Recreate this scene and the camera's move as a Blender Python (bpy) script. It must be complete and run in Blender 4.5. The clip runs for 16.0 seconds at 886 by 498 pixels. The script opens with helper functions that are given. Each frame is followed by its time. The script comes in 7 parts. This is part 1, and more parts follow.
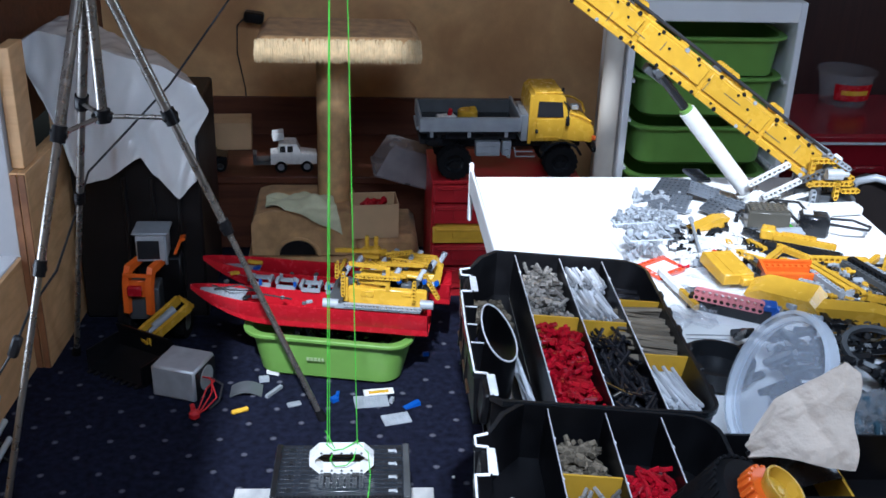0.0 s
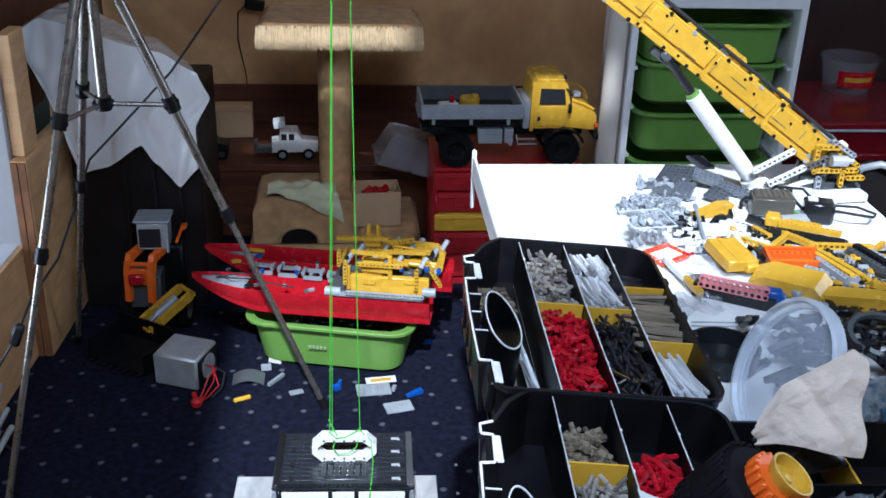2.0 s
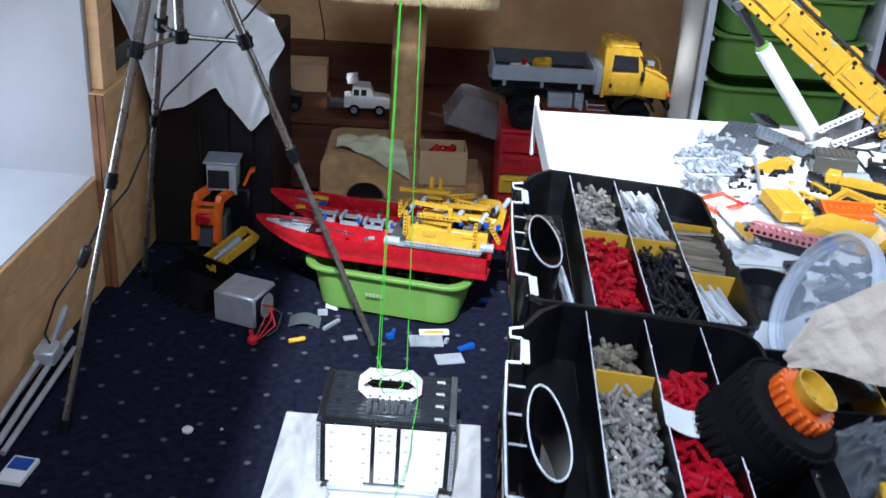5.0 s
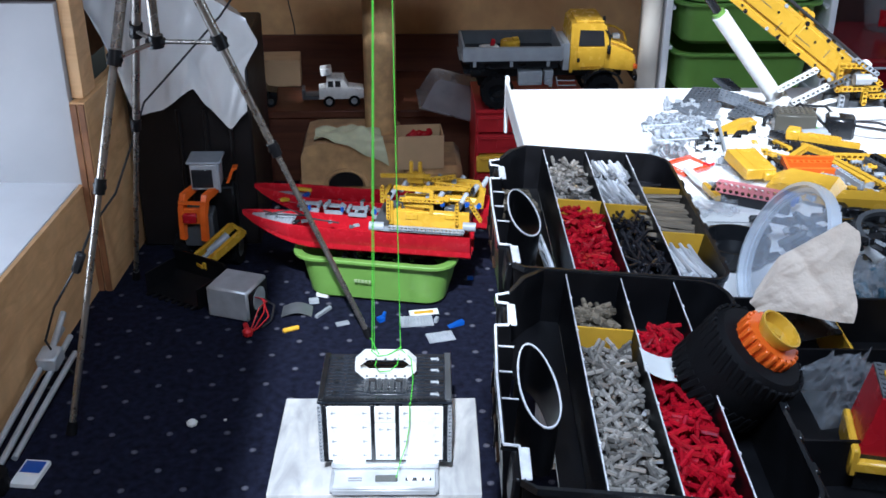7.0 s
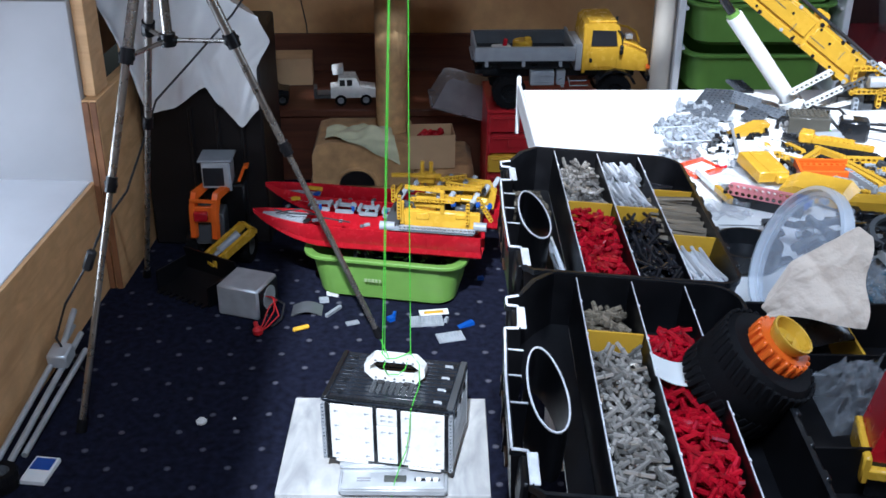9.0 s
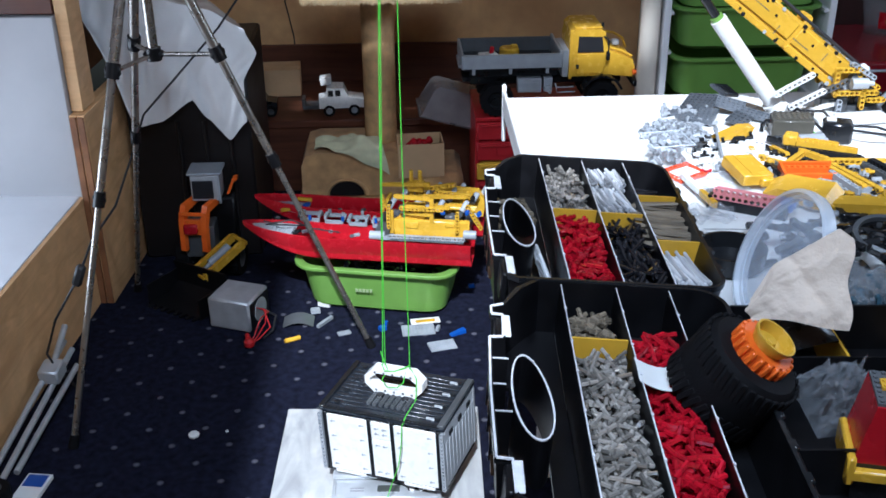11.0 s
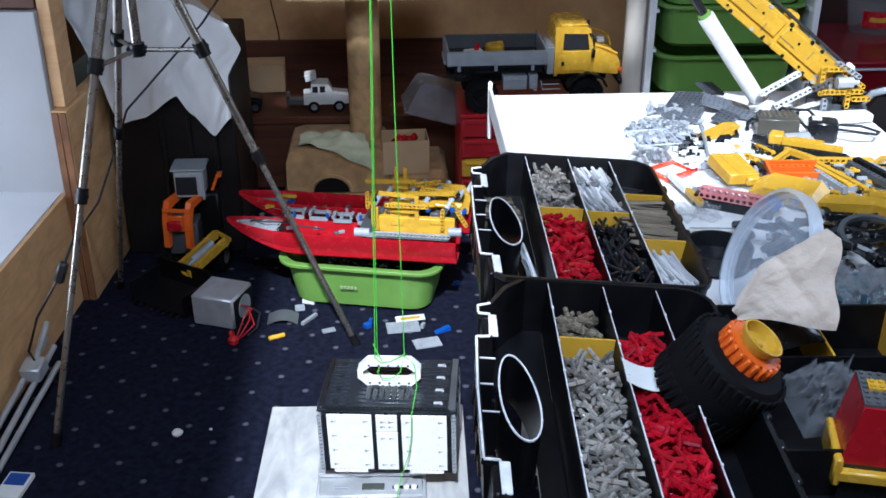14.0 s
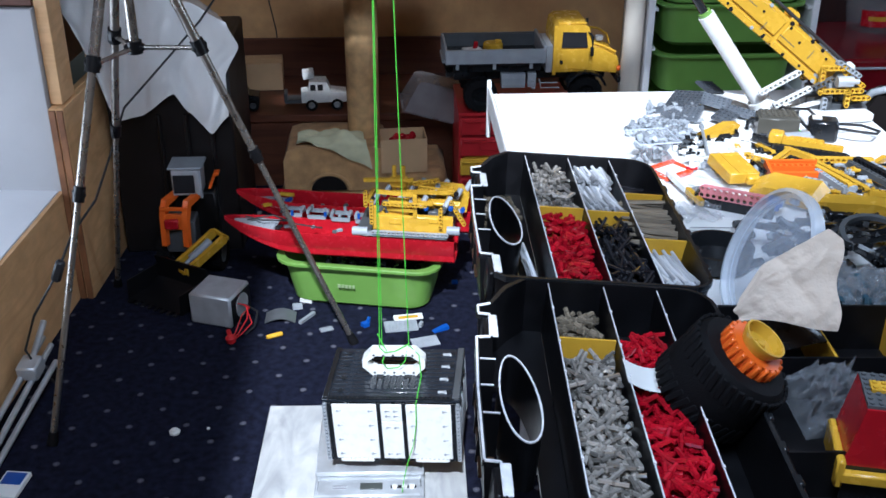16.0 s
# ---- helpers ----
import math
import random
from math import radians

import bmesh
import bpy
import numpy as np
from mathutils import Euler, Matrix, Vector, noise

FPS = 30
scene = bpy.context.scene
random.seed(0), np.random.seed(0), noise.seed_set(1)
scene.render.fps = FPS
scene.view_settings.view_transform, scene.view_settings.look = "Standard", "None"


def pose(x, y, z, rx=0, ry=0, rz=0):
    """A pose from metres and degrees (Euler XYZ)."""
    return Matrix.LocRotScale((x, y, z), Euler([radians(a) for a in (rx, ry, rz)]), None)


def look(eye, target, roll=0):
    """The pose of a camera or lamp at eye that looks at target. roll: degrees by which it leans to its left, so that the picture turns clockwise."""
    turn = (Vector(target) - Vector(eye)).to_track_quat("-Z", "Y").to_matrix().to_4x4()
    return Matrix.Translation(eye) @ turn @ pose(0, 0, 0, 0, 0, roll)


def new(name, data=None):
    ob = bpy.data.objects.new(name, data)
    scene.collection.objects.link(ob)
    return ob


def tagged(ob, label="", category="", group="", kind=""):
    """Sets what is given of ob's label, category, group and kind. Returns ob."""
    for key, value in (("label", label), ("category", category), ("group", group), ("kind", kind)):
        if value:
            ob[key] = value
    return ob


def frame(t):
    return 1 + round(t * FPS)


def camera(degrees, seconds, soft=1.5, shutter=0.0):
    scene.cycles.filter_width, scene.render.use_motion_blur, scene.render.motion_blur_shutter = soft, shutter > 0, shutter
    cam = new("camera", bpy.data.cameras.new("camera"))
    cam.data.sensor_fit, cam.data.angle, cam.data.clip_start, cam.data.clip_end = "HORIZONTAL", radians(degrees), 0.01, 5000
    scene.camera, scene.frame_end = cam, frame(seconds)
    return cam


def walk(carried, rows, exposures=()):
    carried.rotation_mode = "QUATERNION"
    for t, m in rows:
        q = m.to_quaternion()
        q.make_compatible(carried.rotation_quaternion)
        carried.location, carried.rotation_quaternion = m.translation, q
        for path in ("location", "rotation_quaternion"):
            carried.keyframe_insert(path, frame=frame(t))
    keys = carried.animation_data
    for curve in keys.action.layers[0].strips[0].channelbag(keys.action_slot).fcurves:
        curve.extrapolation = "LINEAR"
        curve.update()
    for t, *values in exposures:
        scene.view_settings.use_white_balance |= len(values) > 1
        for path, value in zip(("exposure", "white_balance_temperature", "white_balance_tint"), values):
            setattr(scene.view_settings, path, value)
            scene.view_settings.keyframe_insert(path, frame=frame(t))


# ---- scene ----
# ---- camera ----
cam = camera(45.52, 16.0, soft=1.6, shutter=0.5)
PATH = [
    (0.0, 0.5875, -1.8014, 1.3649, -4.602, -24.490, -1.830),
    (0.5, 0.5870, -1.8037, 1.3669, -4.423, -24.291, -1.594),
    (1.0, 0.5877, -1.8035, 1.3649, -4.514, -24.213, -1.570),
    (1.5, 0.5878, -1.7994, 1.3623, -4.483, -24.980, -1.683),
    (2.0, 0.5846, -1.7959, 1.3604, -4.591, -25.110, -1.760),
    (2.5, 0.5840, -1.7942, 1.3615, -4.781, -24.982, -1.796),
    (3.0, 0.5831, -1.7928, 1.3606, -4.787, -24.830, -1.996),
    (3.5, 0.5846, -1.7958, 1.3564, -4.856, -25.298, -1.881),
    (4.0, 0.5749, -1.8138, 1.3264, -5.351, -26.148, -0.684),
    (4.5, 0.5887, -1.8163, 1.2999, -2.966, -26.061, -1.683),
    (5.0, 0.6150, -1.8411, 1.2996, 0.567, -26.050, -3.465),
    (5.2, 0.6110, -1.8708, 1.3043, -1.891, -26.973, -1.837),
    (7.5, 0.6101, -1.9061, 1.3217, -2.024, -26.765, -0.101),
    (8.0, 0.6095, -1.8993, 1.3215, -1.480, -26.786, -0.662),
    (10.5, 0.6200, -1.9027, 1.3250, -1.629, -26.947, 0.616),
    (11.0, 0.6219, -1.9021, 1.3254, -2.131, -26.457, 0.523),
    (11.5, 0.6205, -1.9023, 1.3282, -2.373, -25.986, 0.484),
    (12.0, 0.6209, -1.8998, 1.3265, -2.608, -26.084, 0.572),
    (12.5, 0.6230, -1.9004, 1.3237, -2.669, -26.716, 0.706),
    (13.0, 0.6202, -1.9004, 1.3231, -2.478, -27.163, 0.328),
    (13.5, 0.6202, -1.9002, 1.3243, -2.585, -26.950, 0.162),
    (14.0, 0.6195, -1.8958, 1.3255, -2.857, -26.675, 0.027),
    (14.5, 0.6189, -1.8938, 1.3249, -2.824, -26.606, 0.002),
    (15.0, 0.6178, -1.8929, 1.3245, -2.723, -26.804, -0.043),
    (15.5, 0.6174, -1.8926, 1.3245, -2.667, -26.881, -0.243),
    (16.0, 0.6171, -1.8895, 1.3241, -2.969, -26.776, -0.106),
]
walk(cam, [(t, pose(x, y, z, 90 + pitch, roll, yaw)) for t, x, y, z, yaw, pitch, roll in PATH], exposures=[(0.0, 0.30, 5250, 9), (3.5, 0.30, 5250, 9), (5.0, 0.58, 5350, 9), (8.0, 0.46, 5350, 9), (16.0, 0.43, 5350, 9)])

# ---- world, sun, exposure ----
world = bpy.data.worlds.new("world")
world.use_nodes = True
scene.world = world
sky = world.node_tree.nodes.new("ShaderNodeTexSky")
sky.sky_type, sky.sun_disc = "NISHITA", False
sky.sun_elevation, sky.sun_rotation = radians(48), radians(186)
world.node_tree.links.new(sky.outputs[0], world.node_tree.nodes["Background"].inputs[0])
world.node_tree.nodes["Background"].inputs[1].default_value = 0.15
SUN_FROM = Vector((-0.08, -0.75, 0.85)).normalized()
sun = new("sun", bpy.data.lights.new("sun", "SUN"))
sun.data.energy, sun.data.angle, sun.data.color = 4.6, radians(1.6), (1.0, 0.97, 0.93)
sun.matrix_basis = look(tuple(SUN_FROM * 6), (0, 0, 0))


def area_light(name, m, sx, sy, power, color):
    ob = new(name, bpy.data.lights.new(name, "AREA"))
    ob.data.shape, ob.data.size, ob.data.size_y, ob.data.energy, ob.data.color = "RECTANGLE", sx, sy, power, color
    ob.matrix_basis = m
    return ob


# unseen overhead fill in an added ceiling opening, aimed at the left floor
area_light("overhead_fill", look((0.66, -1.76, 2.36), (-0.15, -0.95, 0.0)), 0.9, 0.7, 25.0, (0.86, 0.93, 1.0))
# unseen side fill added to brighten the left plywood
area_light("side_fill", look((3.0, -0.35, 1.50), (-0.2, -0.2, 0.35)), 0.86, 0.86, 7.5, (0.88, 0.95, 1.0))
area_light("dormer_daylight", look((-0.885, -0.20, 0.52), (0.3, -0.40, 0.30)), 0.95, 0.32, 6.5, (0.93, 0.96, 1.0))

# ---- materials ----


def material(name, color, rough=0.5, metal=0.0, spread=0.15, scale=30.0, bump=0.1, bump_scale=200.0, coat=0.0, transmission=0.0, alpha=1.0, sheen=0.0, per_object=0.0, islands=0.0, ior=1.46, gloss=0.5):
    m = bpy.data.materials.new(name)
    m.use_nodes = True
    nt = m.node_tree
    b = nt.nodes["Principled BSDF"]
    b.inputs["Metallic"].default_value = metal
    b.inputs["Coat Weight"].default_value = coat
    b.inputs["Transmission Weight"].default_value = transmission
    b.inputs["Alpha"].default_value = alpha
    b.inputs["Sheen Weight"].default_value = sheen
    b.inputs["IOR"].default_value = ior
    b.inputs["Specular IOR Level"].default_value = gloss
    tc = nt.nodes.new("ShaderNodeTexCoord")
    n1 = nt.nodes.new("ShaderNodeTexNoise")
    n1.inputs["Scale"].default_value, n1.inputs["Detail"].default_value = scale, 5
    nt.links.new(tc.outputs["Object"], n1.inputs["Vector"])
    n2 = nt.nodes.new("ShaderNodeTexNoise")
    n2.inputs["Scale"].default_value, n2.inputs["Detail"].default_value = bump_scale, 3
    nt.links.new(tc.outputs["Object"], n2.inputs["Vector"])
    ramp = nt.nodes.new("ShaderNodeValToRGB")
    lo, hi = [c * (1 - spread) for c in color], [min(1, c * (1 + spread)) for c in color]
    ramp.color_ramp.elements[0].color, ramp.color_ramp.elements[1].color = (*lo, 1), (*hi, 1)
    ramp.color_ramp.elements[0].position, ramp.color_ramp.elements[1].position = 0.3, 0.7
    nt.links.new(n1.outputs[0], ramp.inputs[0])
    out = ramp.outputs[0]
    for amount, node, socket in ((per_object, "ShaderNodeObjectInfo", "Random"), (islands, "ShaderNodeNewGeometry", "Random Per Island")):
        if amount:
            info = nt.nodes.new(node)
            mr = nt.nodes.new("ShaderNodeMapRange")
            mr.inputs["To Min"].default_value, mr.inputs["To Max"].default_value = 1 - amount, 1 + amount
            nt.links.new(info.outputs[socket], mr.inputs["Value"])
            hsv = nt.nodes.new("ShaderNodeHueSaturation")
            nt.links.new(mr.outputs[0], hsv.inputs["Value"])
            nt.links.new(out, hsv.inputs["Color"])
            out = hsv.outputs[0]
    nt.links.new(out, b.inputs["Base Color"])
    rr = nt.nodes.new("ShaderNodeMapRange")
    rr.inputs["To Min"].default_value, rr.inputs["To Max"].default_value = max(0.02, rough - 0.08), min(1, rough + 0.1)
    nt.links.new(n1.outputs[0], rr.inputs["Value"])
    nt.links.new(rr.outputs[0], b.inputs["Roughness"])
    bp = nt.nodes.new("ShaderNodeBump")
    bp.inputs["Strength"].default_value, bp.inputs["Distance"].default_value = bump, 0.002
    nt.links.new(n2.outputs[0], bp.inputs["Height"])
    nt.links.new(bp.outputs[0], b.inputs["Normal"])
    return m


def carpet_material(pitch=0.118):
    m = material("carpet", (0.0090, 0.0102, 0.0216), 0.95, spread=0.5, scale=60, bump=0.8, bump_scale=900, gloss=0.08)
    nt = m.node_tree
    b = nt.nodes["Principled BSDF"]
    base = b.inputs["Base Color"].links[0].from_socket
    geo = nt.nodes.new("ShaderNodeTexCoord")
    wob = nt.nodes.new("ShaderNodeTexNoise")
    wob.inputs["Scale"].default_value = 90
    nt.links.new(geo.outputs["Object"], wob.inputs["Vector"])

    def lattice(shift):
        mp = nt.nodes.new("ShaderNodeMapping")
        mp.inputs["Scale"].default_value = (1 / pitch, 1 / pitch, 0)
        mp.inputs["Location"].default_value = (shift, shift, 0)
        nt.links.new(geo.outputs["Object"], mp.inputs["Vector"])
        fr = nt.nodes.new("ShaderNodeVectorMath")
        fr.operation = "FRACTION"
        nt.links.new(mp.outputs[0], fr.inputs[0])
        sb = nt.nodes.new("ShaderNodeVectorMath")
        sb.operation = "DISTANCE"
        sb.inputs[1].default_value = (0.5, 0.5, 0)
        nt.links.new(fr.outputs[0], sb.inputs[0])
        return sb.outputs["Value"]

    low = nt.nodes.new("ShaderNodeMath")
    low.operation = "MINIMUM"
    nt.links.new(lattice(0.5), low.inputs[0])
    nt.links.new(lattice(0.0), low.inputs[1])
    jit = nt.nodes.new("ShaderNodeMath")
    jit.operation = "MULTIPLY_ADD"
    jit.inputs[1].default_value = 0.045
    nt.links.new(wob.outputs[0], jit.inputs[0])
    nt.links.new(low.outputs[0], jit.inputs[2])
    ramp = nt.nodes.new("ShaderNodeValToRGB")
    el = ramp.color_ramp.elements
    el[0].position, el[0].color = 0.028, (0.55, 0.55, 0.55, 1)
    el[1].position, el[1].color = 0.088, (0, 0, 0, 1)
    for p, v in ((0.040, 0.75), (0.050, 0.22), (0.062, 0.55)):
        e = el.new(p)
        e.color = (v, v, v, 1)
    nt.links.new(jit.outputs[0], ramp.inputs[0])
    mix = nt.nodes.new("ShaderNodeMixRGB")
    nt.links.new(ramp.outputs[0], mix.inputs[0])
    nt.links.new(base, mix.inputs[1])
    mix.inputs[2].default_value = (0.19, 0.19, 0.23, 1)
    nt.links.new(mix.outputs[0], b.inputs["Base Color"])
    return m


def grain_material(name, color, dark, rough=0.5, stretch=(1, 12, 12), scale=3.0, bump=0.15):
    m = material(name, color, rough, spread=0.12, scale=20, bump=bump, bump_scale=120)
    nt = m.node_tree
    b = nt.nodes["Principled BSDF"]
    base = b.inputs["Base Color"].links[0].from_socket
    tc = nt.nodes.new("ShaderNodeTexCoord")
    mp = nt.nodes.new("ShaderNodeMapping")
    mp.inputs["Scale"].default_value = stretch
    nt.links.new(tc.outputs["Object"], mp.inputs["Vector"])
    nz = nt.nodes.new("ShaderNodeTexNoise")
    nz.inputs["Scale"].default_value, nz.inputs["Detail"].default_value, nz.inputs["Distortion"].default_value = scale, 6, 1.2
    nt.links.new(mp.outputs[0], nz.inputs["Vector"])
    ramp = nt.nodes.new("ShaderNodeValToRGB")
    ramp.color_ramp.elements[0].position, ramp.color_ramp.elements[1].position = 0.42, 0.68
    ramp.color_ramp.elements[0].color, ramp.color_ramp.elements[1].color = (0, 0, 0, 1), (0.8, 0.8, 0.8, 1)
    nt.links.new(nz.outputs[0], ramp.inputs[0])
    mix = nt.nodes.new("ShaderNodeMixRGB")
    nt.links.new(ramp.outputs[0], mix.inputs[0])
    nt.links.new(base, mix.inputs[1])
    mix.inputs[2].default_value = (*dark, 1)
    nt.links.new(mix.outputs[0], b.inputs["Base Color"])
    return m


CARPET = carpet_material()
WALL = grain_material("ochre_wall", (0.68, 0.41, 0.18), (0.42, 0.21, 0.085), 0.8, (1, 1, 1), 2.2, 0.3)
CEIL = material("ceiling_paint", (0.62, 0.60, 0.56), 0.8, spread=0.05)
PLY = grain_material("birch_plywood", (0.68, 0.41, 0.19), (0.54, 0.30, 0.125), 0.55, (1, 3, 14), 2.0)
PLY_EDGE = grain_material("plywood_edge", (0.29, 0.125, 0.05), (0.15, 0.06, 0.025), 0.6, (1, 60, 3), 3.0)
# white paint darkened in colour to stand in for shade in the recess
SHADED_WHITE = material("shaded_white_paint", (0.44, 0.43, 0.43), 0.55, spread=0.08, scale=4, bump=0.1, bump_scale=60)
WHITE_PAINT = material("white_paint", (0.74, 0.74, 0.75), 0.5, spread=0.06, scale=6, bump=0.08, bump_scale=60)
CREAM = material("cream_paint", (0.56, 0.51, 0.44), 0.55, spread=0.08, scale=8)
DESK_WHITE = material("white_melamine", (0.82, 0.82, 0.82), 0.32, spread=0.03, scale=5, bump=0.02, bump_scale=400)
BENCH = grain_material("dark_wood", (0.120, 0.040, 0.020), (0.060, 0.019, 0.010), 0.5, (1, 14, 14), 3.0)
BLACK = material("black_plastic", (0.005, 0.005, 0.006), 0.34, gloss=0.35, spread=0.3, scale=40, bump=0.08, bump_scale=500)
BLACK_ABS = material("black_abs", (0.012, 0.013, 0.015), 0.22, spread=0.2, scale=40, bump=0.05, bump_scale=500)
RUBBER = material("black_rubber", (0.0045, 0.0045, 0.0055), 0.75, gloss=0.16, spread=0.3, scale=60, bump=0.3, bump_scale=600)
# pale colour painted along the black case edges as their glints
RIM_GLINT = material("rim_glint", (0.70, 0.70, 0.72), 0.35, spread=0.2, scale=80)
YELLOW = material("yellow_abs", (0.56, 0.325, 0.026), 0.25, spread=0.08, scale=50, bump=0.04, bump_scale=400, per_object=0.08)
YELLOW_DIV = material("yellow_divider", (0.66, 0.38, 0.03), 0.4, spread=0.1)
RED = material("red_abs", (0.40, 0.008, 0.016), 0.25, spread=0.1, scale=50, bump=0.04, bump_scale=400, per_object=0.08)
RED_BOX = material("dark_red_box", (0.17, 0.006, 0.012), 0.22, spread=0.15, scale=10)
RED_BIN = material("red_drawer", (0.40, 0.016, 0.022), 0.35, spread=0.12)
ORANGE = material("orange_abs", (0.75, 0.13, 0.012), 0.3, spread=0.1, per_object=0.08)
ORANGE_RED = material("orange_red_abs", (0.62, 0.07, 0.02), 0.3, spread=0.1)
PINK = material("pale_red_abs", (0.62, 0.22, 0.24), 0.35, spread=0.12)
OLIVE = material("grey_brown_abs", (0.085, 0.080, 0.066), 0.3, spread=0.12)
PALE_MIX = material("pale_grey_abs", (0.27, 0.29, 0.315), 0.3, spread=0.15, islands=0.7)
MGREY = material("mid_grey_abs", (0.095, 0.105, 0.120), 0.15, spread=0.15, per_object=0.45)
TEAL = material("dark_teal_abs", (0.018, 0.045, 0.065), 0.25, spread=0.3, islands=0.8)
ROOF_BLACK = material("glossy_black_panel", (0.016, 0.020, 0.027), 0.24, spread=0.2, scale=30, gloss=0.8)
BLUE = material("blue_abs", (0.012, 0.07, 0.33), 0.3, spread=0.1)
WHITE = material("white_abs", (0.70, 0.70, 0.68), 0.28, spread=0.04, scale=60, bump=0.04, bump_scale=400)
LGREY = material("light_grey_abs", (0.29, 0.31, 0.335), 0.3, spread=0.12, per_object=0.12)
DGREY = material("dark_grey_abs", (0.075, 0.08, 0.085), 0.32, spread=0.15, per_object=0.15)
GREEN_BIN = material("green_bin", (0.145, 0.285, 0.055), 0.38, spread=0.08, scale=15, bump=0.05)
BIN_MARK = material("worn_marking", (0.36, 0.46, 0.24), 0.5, spread=0.2, scale=200)
GREEN_STRING = material("green_string", (0.09, 0.46, 0.03), 0.6, spread=0.15, scale=300, bump=0.5, bump_scale=1500)
ALU = material("aluminium", (0.31, 0.285, 0.255), 0.27, 0.85, spread=0.12, scale=40)
STEEL = material("satin_steel", (0.50, 0.52, 0.54), 0.42, 0.45, spread=0.15, scale=25)
PIN_GREY = material("grey_pins", (0.36, 0.335, 0.30), 0.12, 0.45, spread=0.25, islands=0.6)
PIN_TAN = material("tan_pins", (0.17, 0.14, 0.10), 0.28, spread=0.25, islands=0.6)
PIN_RED = material("red_pins", (0.36, 0.004, 0.014), 0.09, coat=0.4, spread=0.2, islands=0.3)
PIN_BLACK = material("black_axles", (0.014, 0.014, 0.017), 0.10, coat=0.5, spread=0.3, islands=0.3)
ROD_SILVER = material("silver_rods", (0.54, 0.55, 0.57), 0.16, 0.1, spread=0.15, islands=0.6)
ROD_TAN = material("tan_rods", (0.20, 0.165, 0.12), 0.4, 0.2, spread=0.2, islands=0.35)
PLUSH = material("beige_plush", (0.54, 0.32, 0.14), 0.95, spread=0.25, scale=25, bump=1.0, bump_scale=350, sheen=0.08)
# lighter than the plush: sunlight on the fringe is put into its colour
FRINGE = material("sunlit_fringe", (0.70, 0.53, 0.30), 0.8, spread=0.15, scale=60, bump=0.6, bump_scale=300, sheen=0.1)
SISAL = material("sisal_rope", (0.60, 0.38, 0.17), 0.85, spread=0.2, scale=40, bump=0.8, bump_scale=300)
BROWN_TINT = material("smoky_brown_plastic", (0.055, 0.030, 0.016), 0.35, spread=0.3, scale=30)
CARD = material("cardboard", (0.58, 0.39, 0.21), 0.8, spread=0.08, scale=12)
CLOTH_GREEN = material("pale_green_cloth", (0.60, 0.58, 0.37), 0.9, spread=0.1, scale=30, bump=0.4, sheen=0.2)
SHEET = material("white_plastic_sheet", (0.70, 0.69, 0.68), 0.20, spread=0.07, scale=9, bump=0.55, bump_scale=22)
TISSUE = material("white_tissue", (0.60, 0.51, 0.42), 0.95, spread=0.06, scale=20, bump=0.7, bump_scale=160)
CLEAR = material("clear_plastic", (0.70, 0.72, 0.75), 0.10, spread=0.05, bump=0.25, bump_scale=40, alpha=0.06)
FROSTED = material("frosted_lid", (0.78, 0.84, 0.92), 0.25, spread=0.05, scale=25, bump=0.05, alpha=0.42)
LID_DISC = material("clear_lid_disc", (0.72, 0.80, 0.92), 0.18, spread=0.08, scale=25, bump=0.12, bump_scale=60, alpha=0.24)
FILM = material("plastic_film", (0.55, 0.58, 0.62), 0.06, spread=0.2, bump=1.0, bump_scale=90, alpha=0.14, gloss=1.0, coat=1.0)
GLASS_DARK = material("tinted_window", (0.02, 0.02, 0.022), 0.08, spread=0.1)
PAPER = material("paper", (0.76, 0.76, 0.74), 0.8, spread=0.05, scale=25)
INK = material("grey_ink", (0.25, 0.25, 0.27), 0.8, spread=0.1)
SMOKED = material("smoked_plastic", (0.30, 0.29, 0.30), 0.22, spread=0.15, scale=20, alpha=0.6)
LCD = material("lcd_glass", (0.06, 0.065, 0.06), 0.15, spread=0.15)
MARBLE = grain_material("marble_tile", (0.50, 0.50, 0.49), (0.27, 0.28, 0.29), 0.18, (2.2, 0.7, 1), 7.0, 0.02)
CABLE = material("black_cable", (0.02, 0.02, 0.022), 0.5, spread=0.2)
RED_WIRE = material("red_wire", (0.50, 0.015, 0.02), 0.4, spread=0.1)
WARDROBE = grain_material("dark_red_wood", (0.028, 0.009, 0.008), (0.013, 0.005, 0.005), 0.45, (14, 14, 1), 3.0)
DARK_CABINET = material("dark_lacquer", (0.012, 0.010, 0.010), 0.4, gloss=0.3, spread=0.3, scale=8)

# ---- mesh helpers ----


